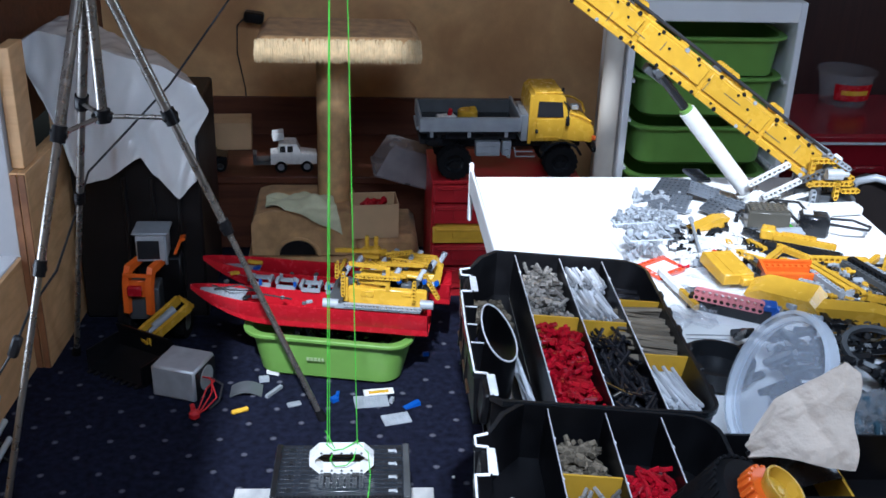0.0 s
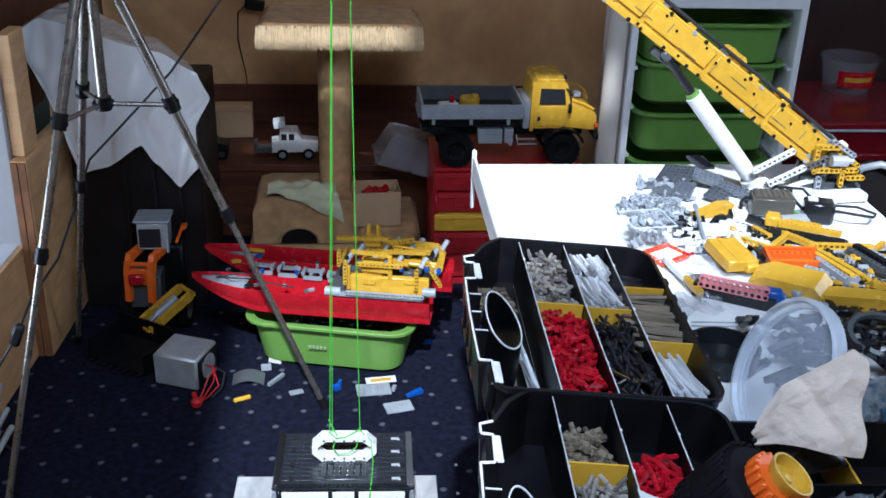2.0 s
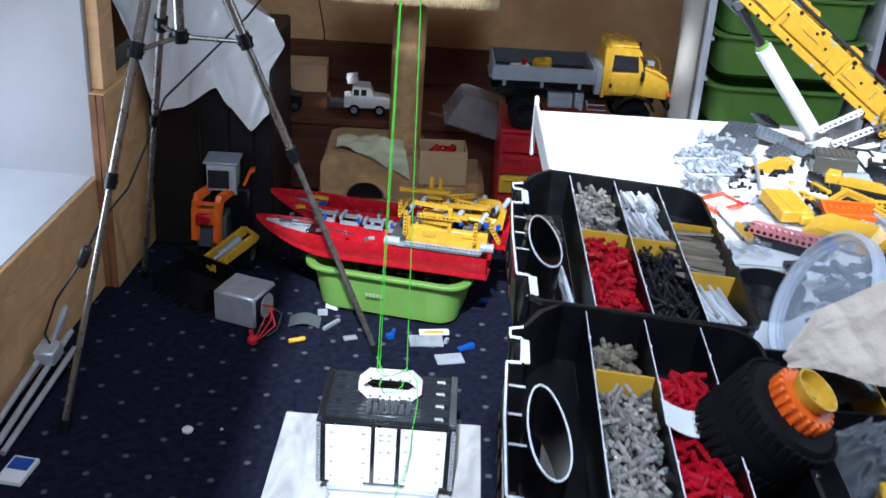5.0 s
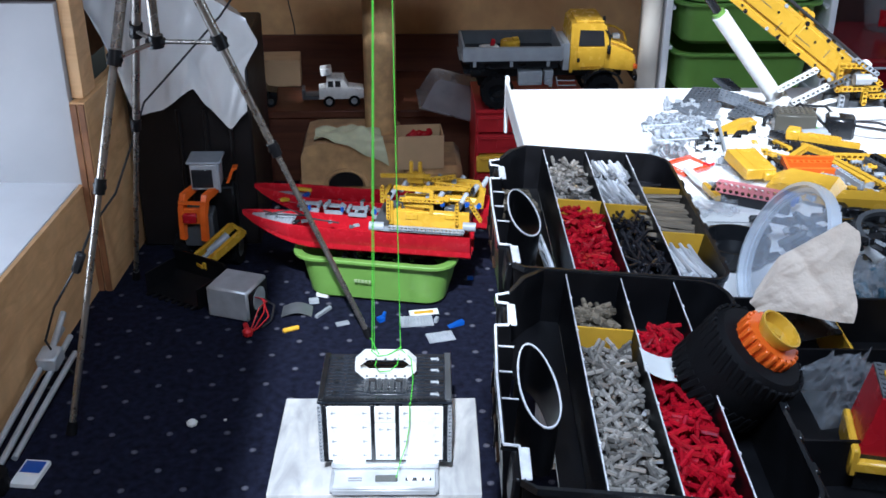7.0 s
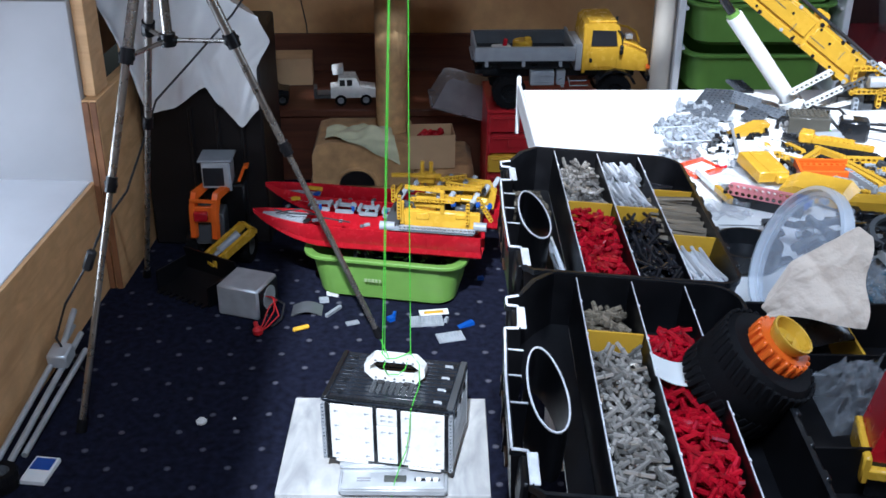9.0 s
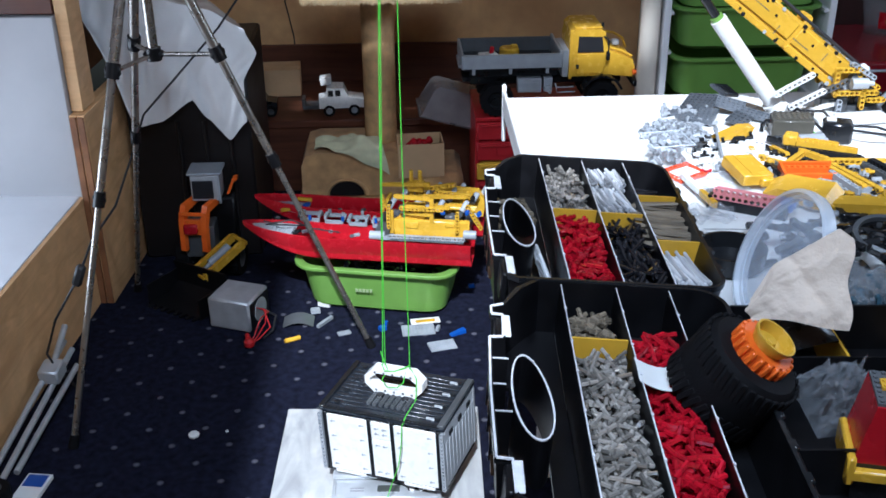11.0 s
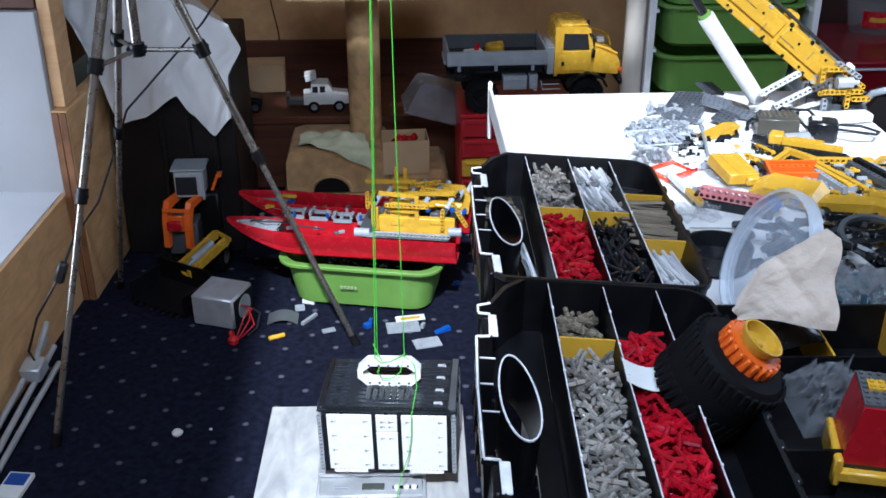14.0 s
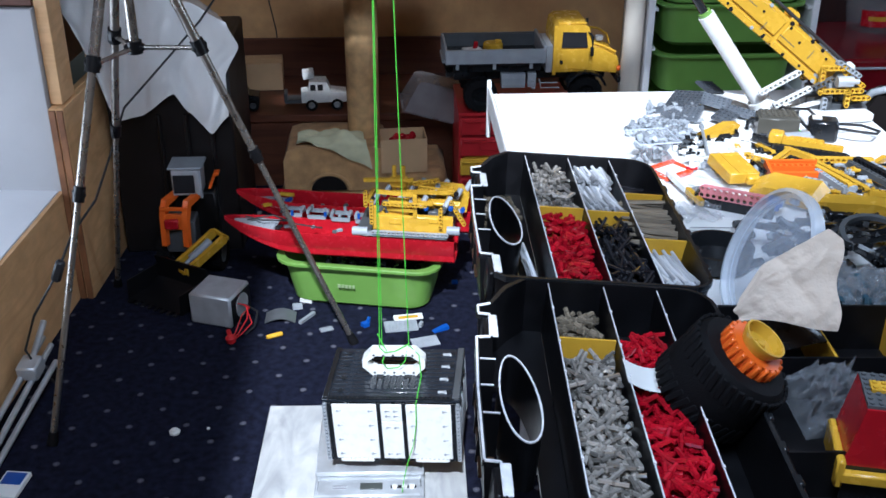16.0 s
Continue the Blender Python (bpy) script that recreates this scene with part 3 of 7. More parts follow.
# bed floor and far side get darker colours as shade inside the bed
part("bed_floor", Shape().box((0.133, 0.09, 0.134), (0.262, 0.172, 0.008), b=0.001), BLACK_ABS, truck)
for y in (0.003, 0.177):
    s = Shape().box((0.133, y, 0.155), (0.266, 0.007, 0.036), b=0.0015).box((0.133, y, 0.174), (0.270, 0.009, 0.004), b=0.001)
    for k in range(3):
        s.box((0.03 + k * 0.10, y - 0.004 if y < 0.1 else y + 0.004, 0.130), (0.008, 0.006, 0.014))
    part("bed_side", s, LGREY if y < 0.1 else DGREY, truck, "light grey drop side" if y < 0.1 else "grey drop side given a darker colour as shade")
part("tail_board", Shape().box((0.001, 0.09, 0.156), (0.007, 0.18, 0.040), b=0.0015).box((-0.004, 0.09, 0.135), (0.008, 0.10, 0.010)), LGREY, truck)
part("head_board", Shape().box((0.266, 0.09, 0.160), (0.007, 0.18, 0.048), b=0.0015), LGREY, truck)
part("rear_bar", Shape().box((0.03, 0.09, 0.108), (0.06, 0.17, 0.012)).box((0.14, 0.03, 0.118), (0.24, 0.012, 0.018)).box((0.14, 0.15, 0.118), (0.24, 0.012, 0.018)), BLACK_ABS, truck)
part("side_box", Shape().box((0.185, 0.028, 0.084), (0.066, 0.03, 0.040), b=0.002).box((0.185, 0.012, 0.072), (0.060, 0.003, 0.002)).box((0.185, 0.012, 0.092), (0.060, 0.003, 0.002)), LGREY, truck, "light grey side tank")
part("side_gear", Shape().beam(3, pose(0.236, 0.012, 0.066, 90, 0, 90)).box((0.236, 0.03, 0.085), (0.024, 0.03, 0.04), b=0.002).cyl((0.236, 0.008, 0.075), (0.236, 0.016, 0.075), 0.009, seg=12), LGREY, truck)
part("step", Shape().tube([(0.255, 0.01, 0.090), (0.26, 0.006, 0.066), (0.31, 0.006, 0.066)], 0.002).tube([(0.255, 0.01, 0.090), (0.258, 0.006, 0.080), (0.305, 0.006, 0.080)], 0.002), LGREY, truck)
part("rear_module", Shape().box((0.283, 0.09, 0.140), (0.018, 0.13, 0.075), b=0.002), LGREY, truck)
cab = part("cab", Shape().prism([(0.292, 0.105), (0.400, 0.105), (0.402, 0.150), (0.393, 0.205), (0.388, 0.226), (0.378, 0.234), (0.308, 0.236), (0.297, 0.228), (0.292, 0.190)], 0.020, 0.160), YELLOW, truck, "bright yellow cab")
part("roof_panel", Shape().box((0.343, 0.09, 0.2375), (0.076, 0.132, 0.006), b=0.002), YELLOW, cab)
for y in (0.0185, 0.1615):
    part("side_window", Shape().prism([(0.314, 0.172), (0.386, 0.172), (0.380, 0.214), (0.316, 0.216)], y - 0.0012, y + 0.0012), GLASS_DARK, cab, "dark window opening")
    part("door", Shape().box((0.350, y, 0.140), (0.074, 0.004, 0.056), b=0.001).beam(7, pose(0.350, y - 0.001, 0.112, 90, 0, 0), h=0.004), YELLOW, cab)
    part("door_handle", Shape().box((0.315, y, 0.133), (0.008, 0.010, 0.012), b=0.002), BLACK_ABS, cab)
part("windscreen", Shape().box((0.4005, 0.09, 0.180), (0.003, 0.116, 0.046), pose(0, 0, 0)), GLASS_DARK, cab, "dark windscreen")
part("rear_beam", Shape().beam(17, pose(0.2905, 0.012, 0.168, 0, 90, 0)), YELLOW, cab)
part("mirror", Shape().box((0.395, 0.006, 0.165), (0.010, 0.012, 0.026), b=0.003).tube([(0.385, 0.02, 0.215), (0.398, 0.004, 0.205), (0.396, 0.006, 0.175)], 0.0022), BLACK_ABS, truck, "black wing mirror")
part("exhaust", Shape().cyl((0.381, 0.03, 0.236), (0.381, 0.03, 0.250), 0.004), BLACK_ABS, truck)
part("hood", Shape().prism([(0.402, 0.105), (0.470, 0.098), (0.476, 0.125), (0.470, 0.145), (0.430, 0.163), (0.402, 0.172)], 0.028, 0.152), YELLOW, truck, "yellow bonnet")
part("hood_grille", Shape().box((0.476, 0.09, 0.118), (0.006, 0.10, 0.030), b=0.002), DGREY, truck)
part("hood_rail", Shape().tube([(0.404, 0.142, 0.198), (0.436, 0.142, 0.192), (0.462, 0.142, 0.176), (0.472, 0.142, 0.150)], 0.0035), YELLOW, truck, "yellow curved rail")
part("hood_rail", Shape().tube([(0.404, 0.05, 0.176), (0.44, 0.05, 0.166), (0.470, 0.05, 0.150)], 0.0035), YELLOW, truck, "yellow curved rail")
part("light_screen", Shape().box((0.436, 0.118, 0.172), (0.020, 0.020, 0.014), b=0.002), LGREY, truck)
for y in (0.022, 0.158):
    part("mudguard", Shape().loft([[(0.385 + 0.060 * math.cos(a), y + dy, 0.050 + 0.060 * math.sin(a)) for dy in (-0.02, 0.02)] + [(0.385 + 0.054 * math.cos(a), y + dy, 0.050 + 0.054 * math.sin(a)) for dy in (0.02, -0.02)] for a in (radians(20 + 14 * k) for k in range(11))]), BLACK_ABS, truck, "black wheel arch")
part("headlight", Shape().cyl((0.470, 0.024, 0.112), (0.479, 0.024, 0.112), 0.007), ORANGE, truck)
part("bumper", Shape().box((0.476, 0.09, 0.085), (0.016, 0.17, 0.018), b=0.003), BLACK_ABS, truck)
cargo = thing("toy_block", pose(0.905, 0.965, TRUCK_TOP + 0.1385, 0, 0, 12), "small yellow brick-built block in the truck bed", "toy block")
part("body", Shape().lathe([(0.026, 0), (0.028, 0.004), (0.028, 0.026), (0.024, 0.03)], 12), YELLOW, cargo)
part("latch", Shape().box((0.012, -0.008, 0.034), (0.018, 0.014, 0.010), b=0.002), YELLOW, cargo)
bits = thing("toy_figure_parts", pose(0.845, 0.945, TRUCK_TOP + 0.1385), "red and white loose bricks in the truck bed", "toy bricks")
part("white_brick", Shape().box((0, 0, 0.010), (0.05, 0.03, 0.02), pose(0, 0, 0, 0, 0, 15), b=0.002), WHITE, bits)
part("red_brick", Shape().box((0.005, 0, 0.028), (0.012, 0.012, 0.022), pose(0, 0, 0, 0, 10, 0), b=0.002), RED, bits)

# ---- cat tree ----
cat = thing("cat_tree", pose(0.538, 1.10, 0), "beige plush cat tree with a sisal post and upper shelf", "cat tree")
part("base_platform", Shape().box((0.0, 0, 0.035), (0.50, 0.24, 0.07), b=0.02).box((0.150, 0, 0.09), (0.18, 0.23, 0.08), b=0.018), PLUSH, cat)
cave = Shape()
ring = []
prof = [(-0.235, 0.071), (-0.235, 0.165), (-0.222, 0.198), (-0.19, 0.208), (0.03, 0.208), (0.055, 0.196), (0.065, 0.165), (0.065, 0.071)]
cave.prism(prof, -0.112, 0.115)
part("cave", cave, PLUSH, cat, "plush covered cave box")
hole = Shape()
hole.loft([[(-0.105 + r * math.cos(a), y, 0.074 + r * 0.85 * math.sin(a)) for a in (math.pi * k / 12 for k in range(13))] for r, y in ((0.066, -0.1135), (0.066, -0.119), (0.058, -0.121), (0.050, -0.1125))], False, False)
part("cave_rim", hole, PLUSH, cat, "plush rim of the entrance")
# solid dark half disc painted as the shade inside the entrance
part("cave_shade", Shape().loft([[(-0.105 + 0.052 * math.cos(a), -0.1135 - d, 0.074 + 0.044 * math.sin(a)) for a in (math.pi * k / 12 for k in range(13))] for d in (0, 0.002)]), DARK_CABINET, cat, "flat dark patch imitating the shaded entrance")
post = Shape()
post.lathe([(0.047 + (0.0009 if k % 2 else 0), 0.208 + k * 0.0046) for k in range(101)], 24)
part("post", post, SISAL, cat, "tan sisal wrapped post")
shelf = Shape()
shelf.box((0.017, -0.02, 0.688), (0.437, 0.27, 0.050), b=0.022)
part("shelf", shelf, PLUSH, cat, "plush covered shelf with a fringed edge")
fr = Shape()
for k in range(1300):
    x = -0.200 + 0.434 * rnd.random()
    y = -0.150 - 0.010 * rnd.random()
    fr.cyl((x, y, 0.713 - 0.03 * rnd.random()), (x + 0.012 * (rnd.random() - 0.5), y - 0.012 * rnd.random(), 0.648 + 0.020 * rnd.random()), 0.0026, 0.0007, seg=4)
part("fringe", fr, FRINGE, cat, "long fringe hanging from the shelf edge, coloured pale as sunlight")

def cloth_fold(u, v):
    x = 0.345 + 0.185 * u + 0.03 * v * u
    f = 0.012 * math.sin(u * 8 + v * 4) ** 2 + 0.009 * math.sin(v * 10 + u * 3) ** 2 + 0.026 * math.exp(-((u - 0.62) ** 2 + (v - 0.5) ** 2) * 18)
    s = v * (0.085 + 0.085 * u ** 1.4) + 0.02
    if s < 0.115:
        return (x, 1.095 - s, 0.212 + f)
    return (x + 0.03 * (s - 0.115), 0.982 - 0.35 * f - 0.1 * (s - 0.115), 0.214 + f * 0.6 - (s - 0.115))


cloth = Shape().sheet(cloth_fold, 48, 48, 0.003)
solo("cloth", cloth, CLOTH_GREEN, "crumpled pale green cloth on the cat tree", "cloth")

carton = thing("cardboard_box", pose(0.652, 1.030, 0.128, 0, 0, 4), "small open cardboard box holding red parts", "box")
part("base", Shape().box((0, 0, 0.0015), (0.135, 0.10, 0.003)), CARD, carton)
for c, s_ in (((0, -0.0485, 0.053), (0.135, 0.003, 0.10)), ((0, 0.0485, 0.053), (0.135, 0.003, 0.10)), ((-0.066, 0, 0.053), (0.003, 0.094, 0.10)), ((0.066, 0, 0.053), (0.003, 0.094, 0.10))):
    part("side", Shape().box(c, s_), CARD, carton)
reds = Shape()
for k in range(16):
    reds.box((0, 0, 0), (0.03 + 0.02 * rnd.random(), 0.016, 0.014), pose(0.652 + 0.06 * (rnd.random() - 0.5), 1.03 + 0.04 * (rnd.random() - 0.5), 0.20 + 0.04 * rnd.random() ** 2, rnd.random() * 90, rnd.random() * 90, rnd.random() * 180), b=0.003)
solo("red_toy_parts", reds, RED, "heap of glossy red toy parts in the carton", "toy parts", kind="stuff")
tubby = thing("plastic_tub", pose(0.762, 1.150, 0.252, 4, 11, 4), "smoky clear plastic tub lying upside down on the bench", "plastic tub")
part("shell", Shape().loft([[(sx * x, sy * y, z) for sx, sy in ((-1, -1), (1, -1), (1, 1), (-1, 1))] for x, y, z in ((0.12, 0.075, 0.0), (0.113, 0.068, 0.002), (0.095, 0.055, 0.085), (0.080, 0.045, 0.095))]), SMOKED, tubby, m=pose(0, 0, 0.004, 0, 6, 0))

# white toy pickup on the bench
van = thing("toy_van", pose(0.345, 1.25, 0.238, 0, 0, 4) @ Matrix.Scale(0.86, 4), "white brick-built toy off-roader on the bench", "toy car")
part("body", Shape().prism([(0.0, 0.03), (0.160, 0.03), (0.160, 0.062), (0.105, 0.070), (0.090, 0.105), (0.03, 0.107), (0.026, 0.070), (0.0, 0.066)], -0.035, 0.035), WHITE, van)
part("raised_panel", Shape().box((0.045, 0, 0.122), (0.04, 0.05, 0.026), pose(0, 0, 0, 0, -8, 0), b=0.002), WHITE, van)
for x in (0.042, 0.068):
    part("window", Shape().box((x, -0.0355, 0.086), (0.019, 0.002, 0.022)), GLASS_DARK, van, "dark window")
for x in (0.035, 0.125):
    for y in (-0.03, 0.03):
        wheel(van, "wheel", pose(x, y, 0.021, 90, 0, 0), 0.021, 0.016, LGREY, 12)
part("rear_rack", Shape().box((-0.03, 0, 0.034), (0.06, 0.06, 0.014), b=0.002).box((-0.055, 0, 0.05), (0.012, 0.06, 0.03), b=0.002), DGREY, van)
darkcar = thing("toy_car", pose(0.16, 1.26, 0.238, 0, 0, 3), "black toy car in shade on the bench", "toy car")
part("body", Shape().prism([(-0.055, 0.018), (0.055, 0.018), (0.055, 0.045), (0.025, 0.05), (0.01, 0.075), (-0.03, 0.075), (-0.055, 0.05)], -0.03, 0.03), BLACK_ABS, darkcar)
for x in (-0.035, 0.035):
    for y in (-0.03, 0.03):
        wheel(darkcar, "wheel", pose(x, y, 0.018, 90, 0, 0), 0.018, 0.014, DGREY, 12)

# ---- left corner: cabinet under a sheet, tripod ----
cabt = thing("black_cabinet", pose(0.045, 0.92, 0), "black cabinet standing in the dark corner under a sheet", "cabinet")
part("body", Shape().box((0, 0, 0.285), (0.32, 0.34, 0.57), b=0.006), DARK_CABINET, cabt)
for x in (-0.03, 0.04, 0.105):
    part("front_rail", Shape().cyl((x, -0.174, 0.10), (x, -0.174, 0.40), 0.006, seg=8), DARK_CABINET, cabt)


def glide(k, knots):
    """Smooth run through (key, value) knots."""
    for (a, p), (b, q) in zip(knots, knots[1:]):
        if k <= b:
            f = (k - a) / (b - a)
            f = 0.6 * f + 0.4 * f * f * (3 - 2 * f)
            return p + (q - p) * f
    return knots[-1][1]


def drape(u, v):
    top = glide(u, ((0, 0.735), (0.15, 0.772), (0.8, 0.690), (1, 0.640)))
    hem = glide(u, ((0, 0.560), (0.14, 0.402), (0.34, 0.412), (0.600, 0.470), (0.69, 0.416), (0.86, 0.360), (1, 0.409)))
    fold = math.exp(-((u - 0.19 - 0.25 * (1 - v)) / 0.05) ** 2) * 0.012 - math.exp(-((u - 0.70) / 0.06) ** 2) * 0.014 * v
    wrinkle = 0.004 * noise.noise((u * 7, v * 5, 0.3)) + 0.0025 * noise.noise((u * 17 + v * 9, v * 6, 4.1))
    if v < 0.35:
        k = v / 0.35
        return (-0.207 + (0.419 - 0.07 * (1 - k)) * u, 1.04 - 0.305 * k, top - 0.020 * (1 - k) - 0.03 * u * (1 - k) + 2 * wrinkle)
    k = (v - 0.35) / 0.65
    left = -0.207 + 0.078 * k
    right = glide(k, ((0, 0.212), (0.25, 0.240), (0.55, 0.203), (1, 0.204)))
    return (left + (right - left) * u, 0.735 - 0.030 * k - fold - wrinkle * 2 + 0.05 * max(0, u - 0.86) * (1 - k), top + (hem - top) * k)


solo("plastic_sheet", Shape().sheet(drape, 130, 60, 0.0015), SHEET, "white plastic sheet draped over the black cabinet", "sheet")


def lerp(a, b, k):
    return tuple(p + (q - p) * k for p, q in zip(a, b))


APEX = (0.106, 0.220, 1.048)
FEET = ((-0.084, -0.113, 0.0), (0.520, 0.249, 0.0), (-0.100, 0.560, 0.0))
tripod = thing("camera_tripod", pose(0, 0, 0), "silver aluminium photo tripod with black clamps", "tripod")
for i, f in enumerate(FEET):
    leg = part("leg", Shape().cyl(lerp(f, APEX, 0.68), lerp(f, APEX, 0.985), 0.0105, seg=16), ALU, tripod, "silver telescopic leg")
    part("middle_section", Shape().cyl(lerp(f, APEX, 0.45), lerp(f, APEX, 0.70), 0.0084, seg=16), ALU, leg)
    part("lower_section", Shape().cyl(lerp(f, APEX, 0.012), lerp(f, APEX, 0.47), 0.0066, seg=16), ALU, leg)
    part("clamp", Shape().cyl(lerp(f, APEX, 0.450), lerp(f, APEX, 0.478), 0.0118, seg=16).box((0, 0, 0), (0.025, 0.013, 0.019), pose(*lerp(f, APEX, 0.465), 0, 0, 30 * i), b=0.003), BLACK, leg, "black leg clamp")
    part("clamp", Shape().cyl(lerp(f, APEX, 0.678), lerp(f, APEX, 0.706), 0.0142, seg=16).box((0, 0, 0), (0.030, 0.015, 0.022), pose(*lerp(f, APEX, 0.692), 0, 0, 30 * i), b=0.003), BLACK, leg, "black leg clamp")
    part("foot", Shape().cyl(f, lerp(f, APEX, 0.025), 0.0115, 0.009, seg=14), RUBBER, leg, "black rubber foot")
HUB = (APEX[0], APEX[1], 0.728)
part("centre_column", Shape().cyl((HUB[0], HUB[1], HUB[2] - 0.01), (HUB[0], HUB[1], 1.25), 0.0105, seg=16), ALU, tripod, "silver centre column")
part("hub", Shape().cyl((HUB[0], HUB[1], HUB[2] - 0.012), (HUB[0], HUB[1], HUB[2] + 0.014), 0.016).box((HUB[0], HUB[1], HUB[2]), (0.040, 0.022, 0.014), b=0.003), BLACK, tripod, "black brace hub")
for f in FEET:
    part("brace", Shape().cyl(HUB, lerp(f, APEX, 0.690), 0.0050, seg=8), ALU, tripod, "silver brace")
part("head", Shape().cyl((APEX[0], APEX[1], 1.01), (APEX[0], APEX[1], 1.09), 0.032, 0.026, seg=18).box((APEX[0], APEX[1], 1.27), (0.06, 0.07, 0.04), b=0.006), BLACK, tripod, "black tripod head")

# mains lead hanging down past the tripod
cord = thing("mains_cable", pose(0, 0, 0), "thin dark cable with an inline switch along the plywood", "cable")
part("lead", Shape().tube([(0.42, 1.25, 0.98), (0.283, 0.90, 0.819), (0.163, 0.66, 0.667), (0.06, 0.645, 0.56), (-0.036, 0.62, 0.463), (-0.037, 0.45, 0.411), (-0.029, 0.25, 0.38), (-0.05, 0.12, 0.36), (-0.066, 0.05, 0.313), (-0.121, 0.02, 0.225), (-0.164, 0.05, 0.126), (-0.160, 0.08, 0.064), (-0.13, 0.10, 0.004)], 0.0028), CABLE, cord)
part("switch", Shape().box((0, 0, 0), (0.020, 0.018, 0.05), pose(-0.066, 0.05, 0.313, 0, 22, 0), b=0.005), CABLE, cord, "dark inline switch")
plug = thing("mains_adapter", pose(0.282, 1.585, 0.628), "black plug-in adapter hanging on the wall by its lead", "adapter")
part("body", Shape().box((0, 0, 0), (0.062, 0.045, 0.034), pose(0, 0, 0, 0, 8, 0), b=0.006), BLACK, plug)
part("lead", Shape().tube([(-0.03, 0, -0.004), (-0.055, 0.01, -0.03), (-0.06, 0.02, -0.12), (-0.04, 0.03, -0.24), (-0.035, 0.03, -0.36)], 0.0022), CABLE, plug)

# folded stand leaning along the plywood
stand = thing("folded_light_stand", pose(0, 0, 0), "folded aluminium stand lying against the plywood wall", "light stand")
ends = [((-0.215, -0.24, 0.012), (-0.168, 0.17, 0.085)), ((-0.190, -0.24, 0.010), (-0.150, 0.16, 0.070)), ((-0.170, -0.20, 0.008), (-0.135, 0.13, 0.045))]
for a, b in ends:
    part("tube", Shape().cyl(a, b, 0.0065, seg=12), STEEL, stand)
part("joint", Shape().box((0, 0, 0), (0.045, 0.05, 0.035), pose(-0.165, 0.06, 0.075, 8, 0, -6), b=0.004), STEEL, stand, "grey joint block")
part("tube", Shape().cyl((-0.165, 0.06, 0.08), (-0.160, 0.17, 0.125), 0.007, seg=12), STEEL, stand)
packet = thing("card_packet", pose(-0.125, -0.245, 0, 0, 0, -8), "blue and white card packet on the carpet", "packet")
part("card", Shape().box((0, 0, 0.005), (0.05, 0.075, 0.010), b=0.001), PAPER, packet)
part("blue_print", Shape().box((0, 0.014, 0.0112), (0.040, 0.034, 0.0012)), BLUE, packet)
spare = thing("rubber_ring", pose(-0.185, -0.285, 0.020, 0, 0, 0), "small black rubber ring of a toy on the carpet", "toy ring")
wheel(spare, "wheel", pose(0, 0, 0), 0.034, 0.036, DGREY, 14)

# ---- toy wheel loader ----
loader = thing("toy_loader", pose(0.075, 0.62, 0), "brick-built wheel loader with black bucket and yellow arms", "toy loader")
bk = Shape()
prof = [(0.0, 0.005), (0.075, 0.0), (0.115, 0.018), (0.118, 0.065), (0.105, 0.085), (0.100, 0.085), (0.108, 0.062), (0.106, 0.024), (0.073, 0.007), (0.0, 0.009)]
bk.prism(prof, -0.085, 0.085)
bk.box((0.055, -0.085, 0.030), (0.11, 0.004, 0.055)).box((0.055, 0.085, 0.030), (0.11, 0.004, 0.055))
for k in range(8):
    bk.box((-0.006, -0.074 + k * 0.021, 0.006), (0.018, 0.010, 0.005), b=0.001)
part("bucket", bk, BLACK, loader, "black toothed bucket", pose(-0.055, -0.185, 0.0, 0, 0, 58))
ARM = pose(-0.005, -0.085, 0.045, 0, 0, 40)
for dy in (-0.026, 0.026):
    part("arm", Shape().prism([(0, 0.012), (0.006, 0.0), (0.05, 0.022), (0.125, 0.058), (0.132, 0.072), (0.118, 0.078), (0.045, 0.042), (0.002, 0.022)], dy - 0.006, dy + 0.006), YELLOW, loader, "yellow lift arm", ARM)
part("arm_cylinder", Shape().cyl((0.035, 0, 0.030), (0.095, 0, 0.060), 0.0115, seg=14).cyl((0.010, 0, 0.017), (0.036, 0, 0.030), 0.006), LGREY, loader, "grey lift cylinder", ARM)
for n, m in ((7, pose(0.0, 0, 0.006, 0, 0, 90)), (9, pose(0.128, 0, 0.066, 0, 0, 90)), (4, pose(0.018, 0.03, 0.0, 0, 40, 0))):
    part("arm_link", Shape().beam(n), YELLOW, loader, "", ARM @ m)
for k in range(2):
    part("side_frame", Shape().prism([(0, 0.0), (0.014, 0.0), (0.018, 0.07), (0.030, 0.105), (0.075, 0.112), (0.075, 0.128), (0.020, 0.124), (0.004, 0.085)], -0.008, 0.008), ORANGE, loader, "orange side frame", pose(-0.055 + 0.058 * k, -0.005 - 0.01 * k, 0.085, 0, 0, 66))
part("front_plate", Shape().box((-0.022, 0.004, 0.150), (0.060, 0.012, 0.045), b=0.002).beam(9, pose(-0.022, -0.004, 0.186, 0, 0, -6)), ORANGE, loader, "orange front plate")
part("engine_block", Shape().box((-0.015, 0.06, 0.10), (0.08, 0.09, 0.09), b=0.004), DGREY, loader)
part("red_unit", Shape().box((-0.030, -0.006, 0.148), (0.036, 0.016, 0.026), b=0.003), RED, loader)
part("cab", Shape().box((0.010, 0.075, 0.243), (0.074, 0.070, 0.072), b=0.003), STEEL, loader, "silver cab block")
part("cab_roof", Shape().box((0.010, 0.075, 0.284), (0.090, 0.082, 0.007), b=0.003), LGREY, loader, "pale cab roof")
part("cab_window", Shape().box((0.004, 0.039, 0.240), (0.054, 0.004, 0.05), b=0.001), GLASS_DARK, loader)
part("cab_post", Shape().box((0.047, 0.040, 0.24), (0.006, 0.010, 0.078), b=0.001), LGREY, loader)
